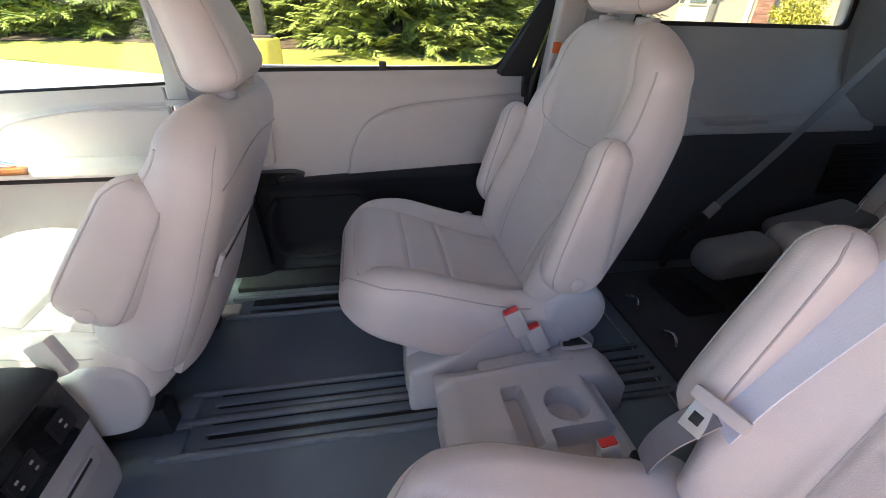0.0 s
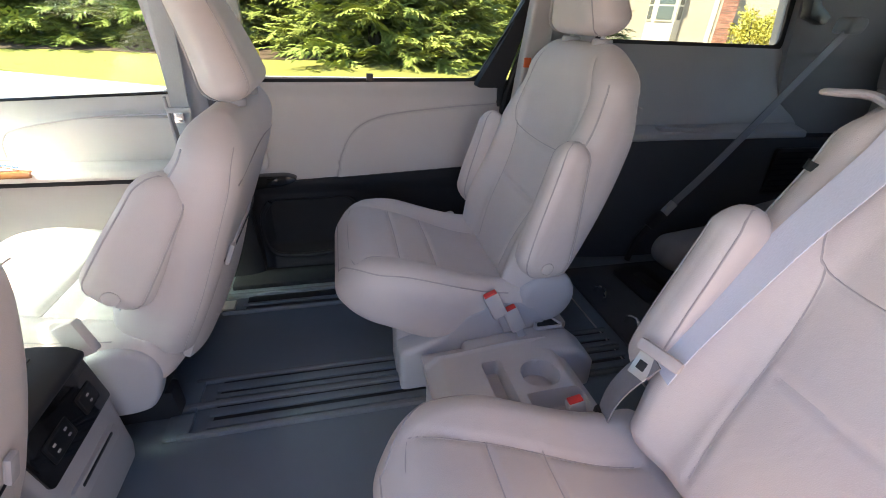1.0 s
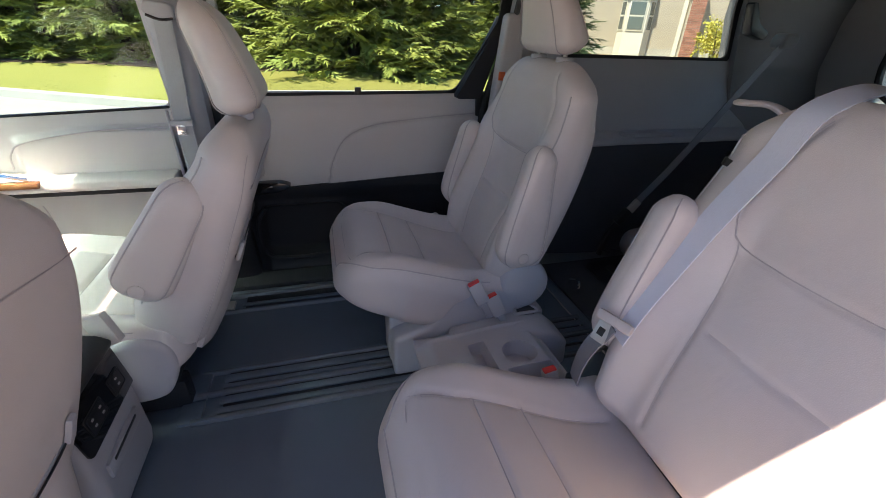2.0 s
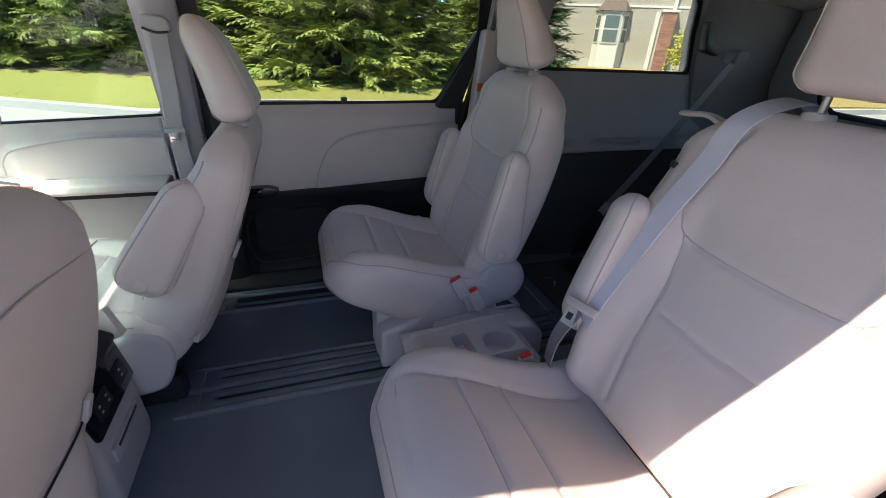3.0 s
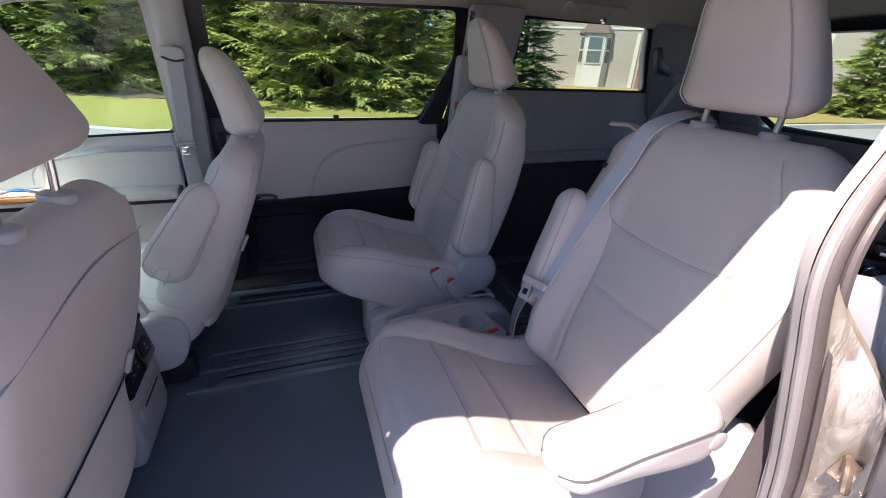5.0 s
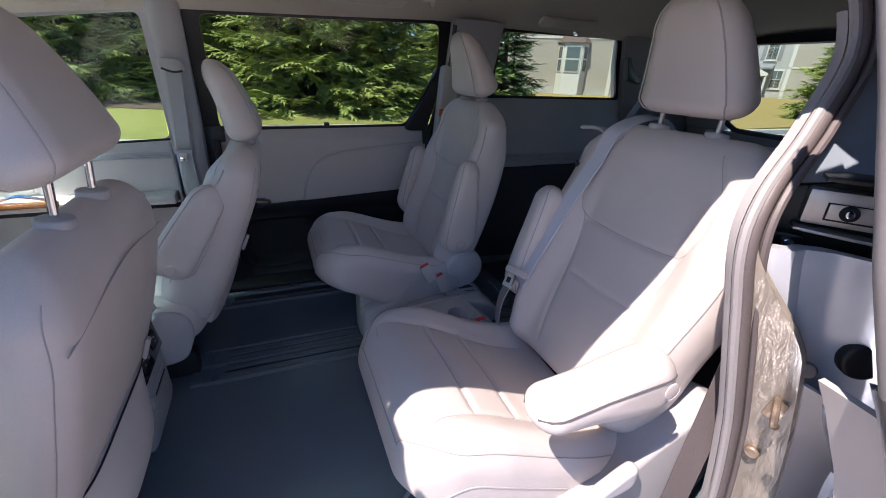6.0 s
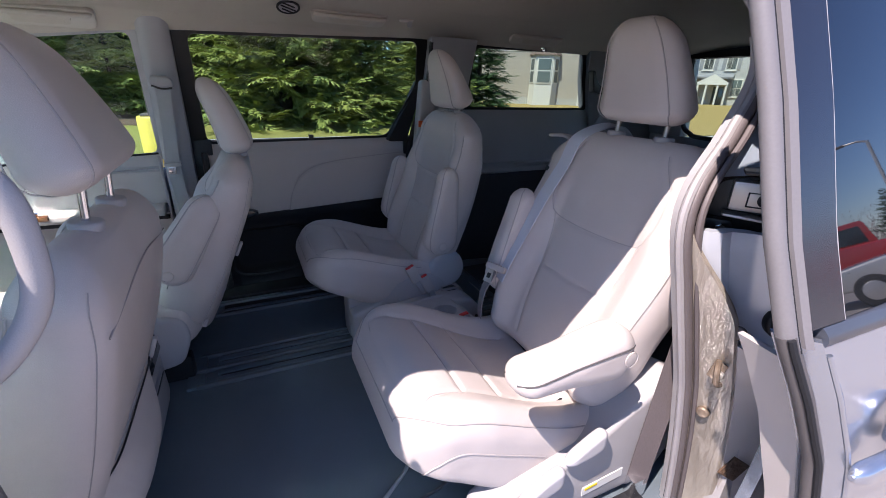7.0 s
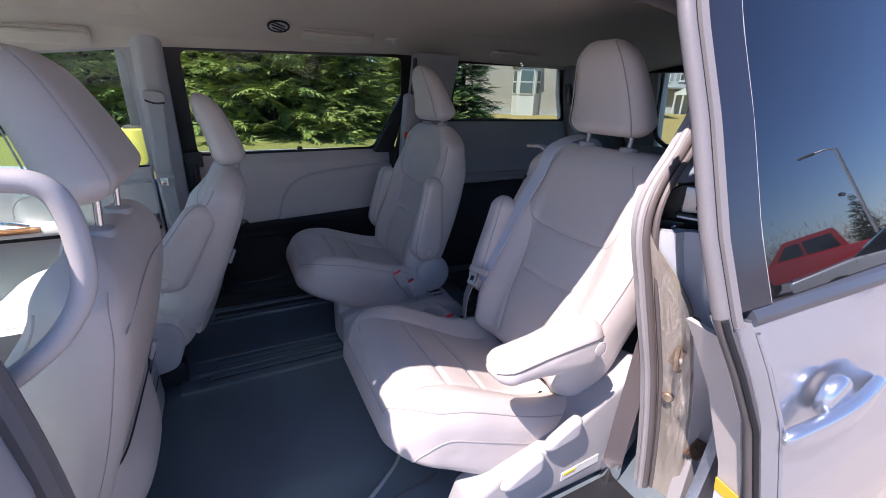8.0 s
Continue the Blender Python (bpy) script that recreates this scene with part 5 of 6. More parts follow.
    part("yellow_stripe", flip(box((0.036, 0.002, 0.006), (-0.014, -0.2865, 0.084), 0, (0, -4, 0)), s), YELLOW, seat, "yellow band on the label")
    part("seat_pan", box((0.42, 0.34, 0.10), (-0.07, 0, 0.155), 0.02), DARK, seat, "charcoal seat underside")
    for y in (-0.175, 0.175):
        part("floor_rail_foot", flip(box((0.34, 0.05, 0.10), (0.0, y, 0.052), 0.012), s), DARK, seat)
    seat_top[s] = (bpad, bplace)
    return seat


def front_seat(at, s, label, lean, bend, rise, tilt, tall, arm, pocket_rise, bulge):
    seat = thing("bucket_seat", label, "car seat", at, group="front seats")
    pad, place, bpad, bplace, tip = seat_shape(seat, s, (0.47, 0.25, 0.335, 0.17), (-0.02, 0.235, tall, lean, lean - radians(bend), 0.250), False, (1.06, 1.03, 0.92))
    headrest(seat, s, (tip.x + 0.002, 0, tip.z), radians(6), radians(tilt), (0.131 if s < 0 else 0.158, 0.230, 0.056), rise)
    arm_pad(seat, s, arm[0], arm[1], arm[2], 0.238, 0.075, arm[3], 1)
    rail_cover = [(-0.30, 0.06), (-0.28, 0.17), (-0.15, 0.180), (-0.10, 0.10), (-0.10, 0.055)]
    cover = rounded([(-0.155, 0.175), (-0.125, 0.245), (-0.02, 0.275), (0.050, 0.258), (0.062, 0.19), (0.030, 0.105), (-0.02, 0.090), (-0.13, 0.095)], 0.03)
    for y0, y1 in ((0.205, 0.262), (-0.262, -0.205)):
        part("side_shield", flip(prism(rail_cover, "y", y0 + 0.004, y1 - 0.004, 0.016, 3), s), MOULDED, seat, "grey moulded side shield")
        part("hinge_cover", flip(prism(cover, "y", y0, y1, 0.016, 3), s), MOULDED, seat, "grey moulded hinge cover")
    # leather back panel with a stretched map pocket below
    pocket_top = pocket_rise

    def rear(a, b, c):
        return bplace(a, b, -0.0675 - c)

    def skirt(u, v):
        a = -0.11 + (pocket_top + 0.11) * u
        w = 0.192 - 0.004 * u
        return rear(a, (2 * v - 1) * w, bulge * (1 - abs(2 * v - 1) ** 3) * math.sin(math.pi * u) + 0.003 - 0.010 * abs(2 * v - 1) ** 6)
    pocket = part("map_pocket", sheet(skirt, span(0, 1, 24), span(0, 1, 24), rear(0, 0, -0.02) - rear(0, 0, 0)), LEATHER, seat, "stretched grey map pocket")
    lip = [skirt(1.0, v) for v in span(0.01, 0.99, 24)]
    part("pocket_edge", tube([Vector(p) + (rear(0, 0, 0.004) - rear(0, 0, 0)) for p in lip], 0.0019, 8), BLACK, pocket, "black elastic pocket edge")
    tab = rear(pocket_top + 0.022, 0.185 if s < 0 else 0.165, 0.006)
    part("bag_hook", box((0.010, 0.018, 0.05), tuple(tab), 0.004, (0, math.degrees(lean), 0)), PLASTIC, seat, "grey plastic bag hook")
    part("seat_pan", box((0.46, 0.42, 0.10), (-0.20, 0, 0.135), 0.02), DARK, seat, "charcoal seat underside")
    for y in (-0.18, 0.18):
        part("floor_rail_foot", box((0.40, 0.05, 0.09), (-0.16, y, 0.046), 0.012), DARK, seat)
    if s > 0:
        return seat
    buckle(seat, (-0.046, 0.268 * s, 0.325), s, -22, 12, False, 0.85)
    return seat


LEFT_SEAT = second_row_seat((0.886, -0.42, 0.45), 1, radians(24), True, "light grey leather captain's seat with lowered armrest", 0.038, -7, 0.46, 0.645, (1.11, 1.10, 0.86), 0.362, 0.140, (0.131, 0.230, 0.057), (0.42, 0.32))
RIGHT_SEAT = second_row_seat((0.815, 0.42, 0.45), -1, radians(20), False, "light grey leather captain's seat with folded armrests", 0.018, -11, 0.44, 0.634, (1.00, 0.91, 0.70), 0.377, 0.095, (0.132, 0.215, 0.060), (0.52, 0.52))
for x, y, z in ((-0.056, 0.258, 0.272), (-0.004, 0.266, 0.228)):
    buckle(RIGHT_SEAT, (x, -y, z), -1, -26, 10, True, 0.78)
# black pull tab and plastic loop at the seat's shoulder
tab_bp, tab_at = seat_top[1]
part("pull_tab", strap(smooth_line([tab_bp.rim(0.52, 1, 1, tab_at, 0.004) + Vector((-0.006, -0.030, -0.004)), tab_bp.rim(0.52, 1, 1, tab_at, 0.003), tab_bp.rim(0.52, 1, -1, tab_at, 0.003)], 12), 0.013, (0.3, 0, 1)), BLACK, LEFT_SEAT, "black webbing pull tab")
part("shoulder_loop", tube(smooth_line([(0.245, 0.190, 0.785), (0.235, 0.245, 0.818), (0.222, 0.285, 0.818), (0.230, 0.308, 0.816), (0.258, 0.308, 0.814), (0.280, 0.27, 0.812), (0.285, 0.20, 0.785)], 36), 0.009, 10, 0.6), TRIM, LEFT_SEAT, "pale plastic loop handle")
buckle(LEFT_SEAT, (-0.045, 0.302, 0.203), 1, -12, -6, True, 0.72)
PASSENGER = front_seat((-0.055, 0.40, 0.45), -1, "light grey leather front passenger chair with raised armrest", radians(25), 3, 0.004, -10, 0.565, ((0.040, 0.413), 34, 0.262, (0.062, 0.048)), 0.27, 0.02)
DRIVER = front_seat((-0.195, -0.345, 0.45), 1, "light grey leather driver's chair with rear map pocket", radians(20), 10, 0.060, -12, 0.540, ((0.032, 0.405), 18, 0.285, (0.066, 0.050)), 0.175, 0.060)


# ---- consoles ----
console = thing("front_console", "grey front console with black power outlet panel", "console", (-0.082, 0.0, 0.45))
body = [(0.0, 0.0), (0.010, 0.05), (0.006, 0.19), (-0.010, 0.295), (-0.045, 0.318), (-0.85, 0.318), (-0.85, 0.0)]
part("body", prism(body, "y", -0.108, 0.112, 0.020, 4), PLASTIC, console, "grey plastic console body")
panel_m = pose(0.000, 0.002, 0.256, 0, -9, 0)
pn = box((0.014, 0.196, 0.108), (0, 0, 0), 0.006)
bmesh.ops.transform(pn, matrix=panel_m, verts=pn.verts)
outlet_panel = part("outlet_panel", pn, GLOSS, console, "gloss black outlet panel")
for y, w in ((-0.040, 0.066), (0.050, 0.050)):
    q = box((0.006, w, 0.042), (0.007, y, -0.008), 0.005)
    bmesh.ops.transform(q, matrix=panel_m, verts=q.verts)
    outlet = part("outlet", q, BLACK, outlet_panel, "black power socket")
    rimq = tube([panel_m @ Vector((0.0105, y + dy, -0.008 + dz)) for dy, dz in rounded([(-w / 2 + 0.004, -0.017), (w / 2 - 0.004, -0.017), (w / 2 - 0.004, 0.017), (-w / 2 + 0.004, 0.017)], 0.006)], 0.0007, 5, closed=True)
    part("socket_rim", rimq, DARK, outlet)
    for dy in ((-0.016, 0.016) if w > 0.06 else (0,)):
        for dz in (-0.012, 0.002):
            q = box((0.002, 0.006, 0.0035), (0.0108, y + dy, dz - 0.003))
            bmesh.ops.transform(q, matrix=panel_m, verts=q.verts)
            part("socket_mark", q, PLASTIC, outlet)
part("console_lid", prism([(0.0, 0.302), (0.004, 0.318), (-0.02, 0.334), (-0.06, 0.340), (-0.45, 0.340), (-0.45, 0.312)], "y", -0.102, 0.106, 0.008, 3), DARK, console, "charcoal console lid")
part("lid_slot", box((0.010, 0.14, 0.005), (-0.060, 0, 0.340), 0.002), BLACK, console)
part("pull_tray", box((0.012, 0.150, 0.040), (0.009, 0.0, 0.135), 0.008), PLASTIC, console, "grey pull-out tray front")
part("tray_slot", box((0.006, 0.11, 0.007), (0.0135, 0.0, 0.145), 0.002), BLACK, console)

mid = thing("centre_console", "grey plastic floor console with cup holder and bin", "console", (0.78, 0.055, 0.45))


def lid_z(x, y):
    z = 0.170 + 0.018 * step(x, -0.17, 0.05)
    z -= 0.09 * (1 - step(math.hypot(x - 0.045, (y + 0.045) * 1.05), 0.036, 0.044))
    slot = step(x, -0.075, -0.066) * step(-0.030 - x, 0, 0.009) * step(y, -0.125, -0.112) * step(0.02 - y, 0, 0.012)
    z -= 0.08 * slot
    z -= 0.055 * step(x, -0.010, 0.0) * step(0.13 - x, 0, 0.01) * step(-0.098 - y, 0, 0.01) * step(y, -0.16, -0.15)
    edge = min(x + 0.205, 0.145 - x, 0.105 - y, y + 0.165)
    return z - 0.030 * (1 - step(edge, 0, 0.045)) + 0.010 * step(0.07 - y, 0, 0.01) * -1 * step(y, -0.2, 0.1)


part("top", sheet(lambda x, y: (x, y, lid_z(x, y)), span(-0.205, 0.145, 90), span(-0.165, 0.105, 64), (0, 0, -0.02)), MOULDED, mid, "grey moulded top with cup holder")
part("body", prism(rounded([(-0.200, -0.160), (0.140, -0.160), (0.140, 0.10), (-0.200, 0.10)], 0.05), "z", 0.0, 0.135, 0.012, 3), MOULDED, mid, "grey plastic body")
part("rear_arm", prism([(-0.10, 0.02), (-0.10, 0.160), (0.10, 0.182), (0.19, 0.165), (0.24, 0.12), (0.245, 0.03)], "y", 0.020, 0.122, 0.018, 3), MOULDED, mid, "grey console side rail")
part("latch_notch", prism(rounded([(0.10, 0.10), (0.17, 0.10), (0.15, 0.14), (0.12, 0.14)], 0.01), "z", 0.176, 0.187), BLACK, mid)
part("notch_rim", tube([(x, y, 0.187) for x, y in rounded([(0.095, 0.096), (0.175, 0.096), (0.153, 0.146), (0.117, 0.146)], 0.012)], 0.005, 6, closed=True), PLASTIC, mid)
part("bin_floor", box((0.14, 0.05, 0.004), (0.06, -0.13, 0.118)), DARK, mid)

# ---- belt across the second row seat ----
lap = thing("seat_belt", "pale grey shoulder belt laid over the captain's seat", "seat belt", (0, 0, 0), group="seat belts")
rest, rest_at = seat_top[1]
base = Vector((0.886, -0.42, 0.45))
pts = [(1.30, -0.275, 1.23), (1.22, -0.272, 1.308)]
pts += [tuple(base + rest.on(a, b, rest_at, 0.008)) for a, b in ((0.625, 0.155), (0.54, 0.172), (0.44, 0.186), (0.34, 0.196), (0.23, 0.202), (0.155, 0.200))]
pts = smooth_line(pts, 44)
part("webbing", strap(pts, 0.050, (0.1, 1, 0.1)), WEBBING, lap)
tg = part("tongue", box((0.016, 0.072, 0.020), (0.878, -0.220, 0.893), 0.006, (0, 30, 18)), TRIM, lap, "pale latch tongue")
part("blade", box((0.004, 0.030, 0.045), (0.862, -0.212, 0.868), 0.001, (0, 30, 18)), STEEL, tg, "steel latch blade")
part("blade_slot", box((0.006, 0.014, 0.016), (0.861, -0.2115, 0.866), 0.001, (0, 30, 18)), BLACK, tg)
# Lower run takes the dim copy, so its shade is in the colour.
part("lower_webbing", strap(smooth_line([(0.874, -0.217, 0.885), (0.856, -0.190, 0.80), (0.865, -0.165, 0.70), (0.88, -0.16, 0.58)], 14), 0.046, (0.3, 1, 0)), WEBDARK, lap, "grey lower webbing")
part("anchor", box((0.02, 0.045, 0.06), (0.872, -0.160, 0.66), 0.006), BLACK, lap)

out_belt = thing("seat_belt", "mauve-grey belt with painted shade, hanging between seat and door jamb", "seat belt", (0, 0, 0), group="seat belts")
part("webbing", strap(smooth_line([(1.09, -0.700, 1.28), (1.07, -0.715, 1.05), (1.04, -0.722, 0.85), (1.02, -0.722, 0.62), (1.015, -0.720, 0.50)], 20), 0.047, (0.75, -0.65, 0)), BELT_DARK, out_belt)
part("anchor", box((0.05, 0.03, 0.06), (1.015, -0.720, 0.485), 0.008), CHROME, out_belt, "steel belt anchor")

# ---- third row ----
def bench(at, wide, label, straps):
    seat = thing("bench_seat", label, "car seat", at, group="third row seats")
    W = wide / 2
    pad = Pad(0.40, lambda a: W, lambda a: 0.06, (0.08, 0.05), 0.05)
    part("seat_cushion", pad.mesh(lambda a, b, c: Vector((-0.36 + a, b, 0.205 + c)), 20, 20), LEATHER, seat)
    lean = radians(20)
    sa, ca = math.sin(lean), math.cos(lean)
    back = Pad(0.52, lambda a: W, lambda a: 0.065, (0.05, 0.09), 0.055)
    place = lambda a, b, c: Vector((0.02 + sa * a - ca * c, b, 0.20 + ca * a + sa * c))
    part("backrest", back.mesh(place, 24, 24), LEATHER, seat)
    part("base", box((0.34, wide * 0.9, 0.16), (-0.19, 0, 0.08), 0.02), CARPET, seat, "charcoal carpeted base")
    part("seam", tube([place(a, W * 0.72, 0.066) for a in span(0.05, 0.44, 10)], 0.0018, 5), SEAM, seat)
    if straps:
        part("pull_strap", strap(smooth_line([place(0.33, W - 0.10, 0.070), place(0.335, W - 0.03, 0.072), place(0.34, W + 0.004, 0.05)], 10), 0.022, (0.1, 0, 1)), BLACK, seat, "black pull strap")
        part("top_loop", tube(smooth_line([place(0.50, W - 0.02, 0.03), place(0.535, W - 0.005, 0.05), place(0.54, W - 0.10, 0.06), place(0.535, W - 0.17, 0.05), place(0.51, W - 0.18, 0.03)], 24), 0.011, 10), TRIM, seat, "pale plastic loop handle")
    return seat


bench((2.14, 0.27, 0.45), 0.60, "light grey leather third-row bench in the shade", False)
bench((2.10, -0.36, 0.45), 0.58, "light grey leather third-row bench behind the near seat", False)
flap = thing("side_flap", "folded grey carpeted flap with a metal loop", "flap", (1.80, 0.52, 0.40))
part("flap_board", Pad(0.34, lambda a: 0.085, lambda a: 0.03, (0.03, 0.03), 0.025).mesh(lambda a, b, c: Vector((0.05 + a * 0.93, b + 0.02, 0.26 + a * 0.20 + c)), 10, 10), DIMPAD, flap, "grey padded flap")
part("flap_bolster", Pad(0.26, lambda a: 0.075, lambda a: 0.058, (0.055, 0.05), 0.045).mesh(lambda a, b, c: Vector((-0.26 + a, b - 0.01, 0.195 + a * 0.12 + c)), 12, 10), DIMPAD, flap, "rounded grey bolster")
part("flap_base", box((0.38, 0.16, 0.24), (0.22, 0.02, 0.12), 0.02), CARPET, flap, "dark carpeted base")
part("loop", tube(smooth_line([(0.30, 0.0, 0.33), (0.31, 0.0, 0.385), (0.335, 0.015, 0.39), (0.34, 0.02, 0.335)], 14), 0.004, 8), CHROME, flap, "bright wire loop")
rear_belt = thing("seat_belt", "long grey third-row belt slung to its floor buckle", "seat belt", (0, 0, 0), group="seat belts")
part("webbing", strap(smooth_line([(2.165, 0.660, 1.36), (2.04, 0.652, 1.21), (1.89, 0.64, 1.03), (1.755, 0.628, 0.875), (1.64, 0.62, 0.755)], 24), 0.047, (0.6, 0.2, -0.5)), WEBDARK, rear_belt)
part("tongue", box((0.06, 0.016, 0.036), (1.622, 0.62, 0.730), 0.006, (0, -52, 0)), PLASTIC, rear_belt, "grey latch tongue")
part("buckle", box((0.075, 0.030, 0.040), (1.578, 0.62, 0.686), 0.008, (0, -52, 0)), BLACK, rear_belt, "black belt buckle")
part("stalk", tube([(1.565, 0.62, 0.67), (1.53, 0.63, 0.60), (1.52, 0.64, 0.50)], 0.012, 8), BLACK, rear_belt)
part("anchor_cover", prism(rounded([(2.13, 1.340), (2.21, 1.342), (2.22, 1.392), (2.14, 1.396)], 0.024), "y", 0.64, 0.70, 0.014, 3), DIMPAD, rear_belt, "grey belt guide cover")

# ---- roof fittings ----
def roof_handle(x, y, lean):
    h = thing("roof_grab_handle", "taupe folding roof grab handle", "grab handle", (x, y, (side_z(x, y) if y > 0.70 else roof_z(x, y * 0.70 / 0.775)) - 0.004), group="roof grab handles")
    tilt = pose(0, 0, 0, -lean, 0, 0) @ Matrix.Diagonal((1.14, 1.08, 1.0, 1.0))
    bez = prism(rounded([(-0.132, -0.034), (0.132, -0.034), (0.120, 0.036), (-0.120, 0.036)], 0.022), "z", -0.010, 0.012, 0.006, 3)
    bmesh.ops.transform(bez, matrix=tilt, verts=bez.verts)
    base = part("bezel", bez, HANDLE, h, "pale taupe moulded handle")
    # Flat panel in the darker headliner colour stands in for shade in the recess.
    cup = prism(rounded([(-0.070, -0.016), (0.070, -0.016), (0.064, 0.020), (-0.064, 0.020)], 0.012), "z", -0.0125, -0.008)
    bmesh.ops.transform(cup, matrix=tilt, verts=cup.verts)
    part("finger_recess", cup, HEADLINER, base, "finger recess with shade in its colour")
    bar = smooth_line([(-0.118, -0.020, -0.006), (-0.104, -0.024, -0.017), (0.0, -0.026, -0.020), (0.104, -0.024, -0.017), (0.118, -0.020, -0.006)], 30)
    part("bar", tube([tilt @ Vector(q) for q in bar], 0.0085, 10), HANDLE, h)
    return h


for x, y, lean in ((-0.305, 0.740, 40), (0.665, 0.605, 26), (1.58, 0.660, 34)):
    roof_handle(x, y, lean)
lamp = thing("reading_lamp", "round ribbed reading lamp in the headliner", "reading lamp", (0.437, 0.545, roof_z(0.437, 0.492) - 0.010))
lamp.matrix_world = lamp.matrix_world @ pose(0, 0, 0, -22, 0, 0)
part("bezel", tube([(0.036 * math.cos(t), 0.036 * math.sin(t), 0) for t in span(0, 2 * math.pi, 28)[:-1]], 0.004, 8, closed=True), DARK, lamp, "dark lamp bezel")
part("lens", disc(0.033, 0.006, (0, 0, 0.002), (0, 0, 0), 28, 0.002), PLASTIC, lamp, "grey ribbed lens")
for k in (-0.018, 0, 0.018):
    part("rib", box((0.060 - abs(k) * 0.7, 0.004, 0.004), (0, k, -0.003), 0.001, (0, 0, 30)), DARK, lamp)
hook = thing("coat_hook", "small pale coat hook in the headliner", "coat hook", (0.890, 0.590, roof_z(0.890, 0.533) - 0.004))
part("hook_plate", box((0.055, 0.025, 0.010), (0, 0, 0), 0.004), TRIM, hook)
part("hook_tip", box((0.016, 0.018, 0.022), (0.012, -0.006, -0.012), 0.004), PLASTIC, hook)


# ---- outside ----
rng = np.random.default_rng(4)
ground = setting("ground", sheet(lambda u, v: (u, v, 0.0), span(-300, 300, 12), span(-300, 300, 12), (0, 0, -0.2)), ASPHALT, "sunlit grey asphalt parking area", "ground")
LAWN_Y = 7.2


def lawn_z(x, y):
    return 0.13 + 0.25 * step(y, 9.0, 16.0) + 0.05 * noise.noise(Vector((x * 0.3, y * 0.3, 0)))


def kerb_y(x):
    return LAWN_Y + 3.0 * step(-x, 1.5, 8.0)


lawn = setting("lawn", sheet(lambda u, v: (u, kerb_y(u) + 0.15 + v * v * 260, lawn_z(u, kerb_y(u) + 0.15 + v * v * 260) if v < 0.35 else 0.38), span(-90, 130, 110), span(0, 1, 60), (0, 0, -0.15)), LAWN, "yellow-green mown lawn in sun", "lawn")
kerb = setting("kerb", sheet(lambda u, v: (u, kerb_y(u) + 0.16 * v, 0.14 * (1 if 0.05 < v else 0.9)), span(-90, 130, 80), span(0, 1, 6), (0, 0, -0.16)), CONCRETE, "pale concrete kerb along the lawn", "kerb")
dry_lawn = setting("lawn_dry", sheet(lambda u, v: (u, 7.4 + 40 * v, lawn_z(u, 7.4 + 40 * v) + 0.02 if v < 0.5 else 0.41), span(11.5, 60, 60), span(0, 1, 60), (0, 0, -0.01)), DRY_LAWN, "dry tan winter lawn in sun", "lawn")
n_tuft = 42000
tv, tf = [], []
for i in range(n_tuft):
    x, y = rng.uniform(-9, 12), 7.4 + abs(rng.normal(0, 3.6))
    if y < kerb_y(x) + 0.2:
        continue
    z = lawn_z(x, y)
    a, h, w = rng.uniform(0, 6.28), rng.uniform(0.003, 0.009), rng.uniform(0.004, 0.009)
    k = len(tv)
    c, s = math.cos(a), math.sin(a)
    tv += [(x - w * c, y - w * s, z), (x + w * c, y + w * s, z), (x + 0.5 * h * s, y - 0.5 * h * c, z + h)]
    tf.append((k, k + 1, k + 2))
tagged(part("grass", (tv, tf), BLADE), "uneven tufts of short green grass", "grass", kind="stuff")


def spray(way, up, length, width, rs):
    """Vertices and faces of one flat needle spray: a midrib with toothed edges."""
    side = way.cross(up).normalized()
    v, f = [], []
    n = 4
    for i in range(n):
        t0, t1 = i / n, (i + 1) / n
        w = width * (1 - t0 * 0.8) * rs.uniform(0.7, 1.2)
        p0, p1 = way * (length * t0), way * (length * t1)
        tip = way * (length * (t1 + 0.12)) - up * (length * 0.06)
        k = len(v)
        v += [p0, tip + side * w, p1, tip - side * w]
        f += [(k, k + 1, k + 2), (k, k + 2, k + 3)]
    return v, f


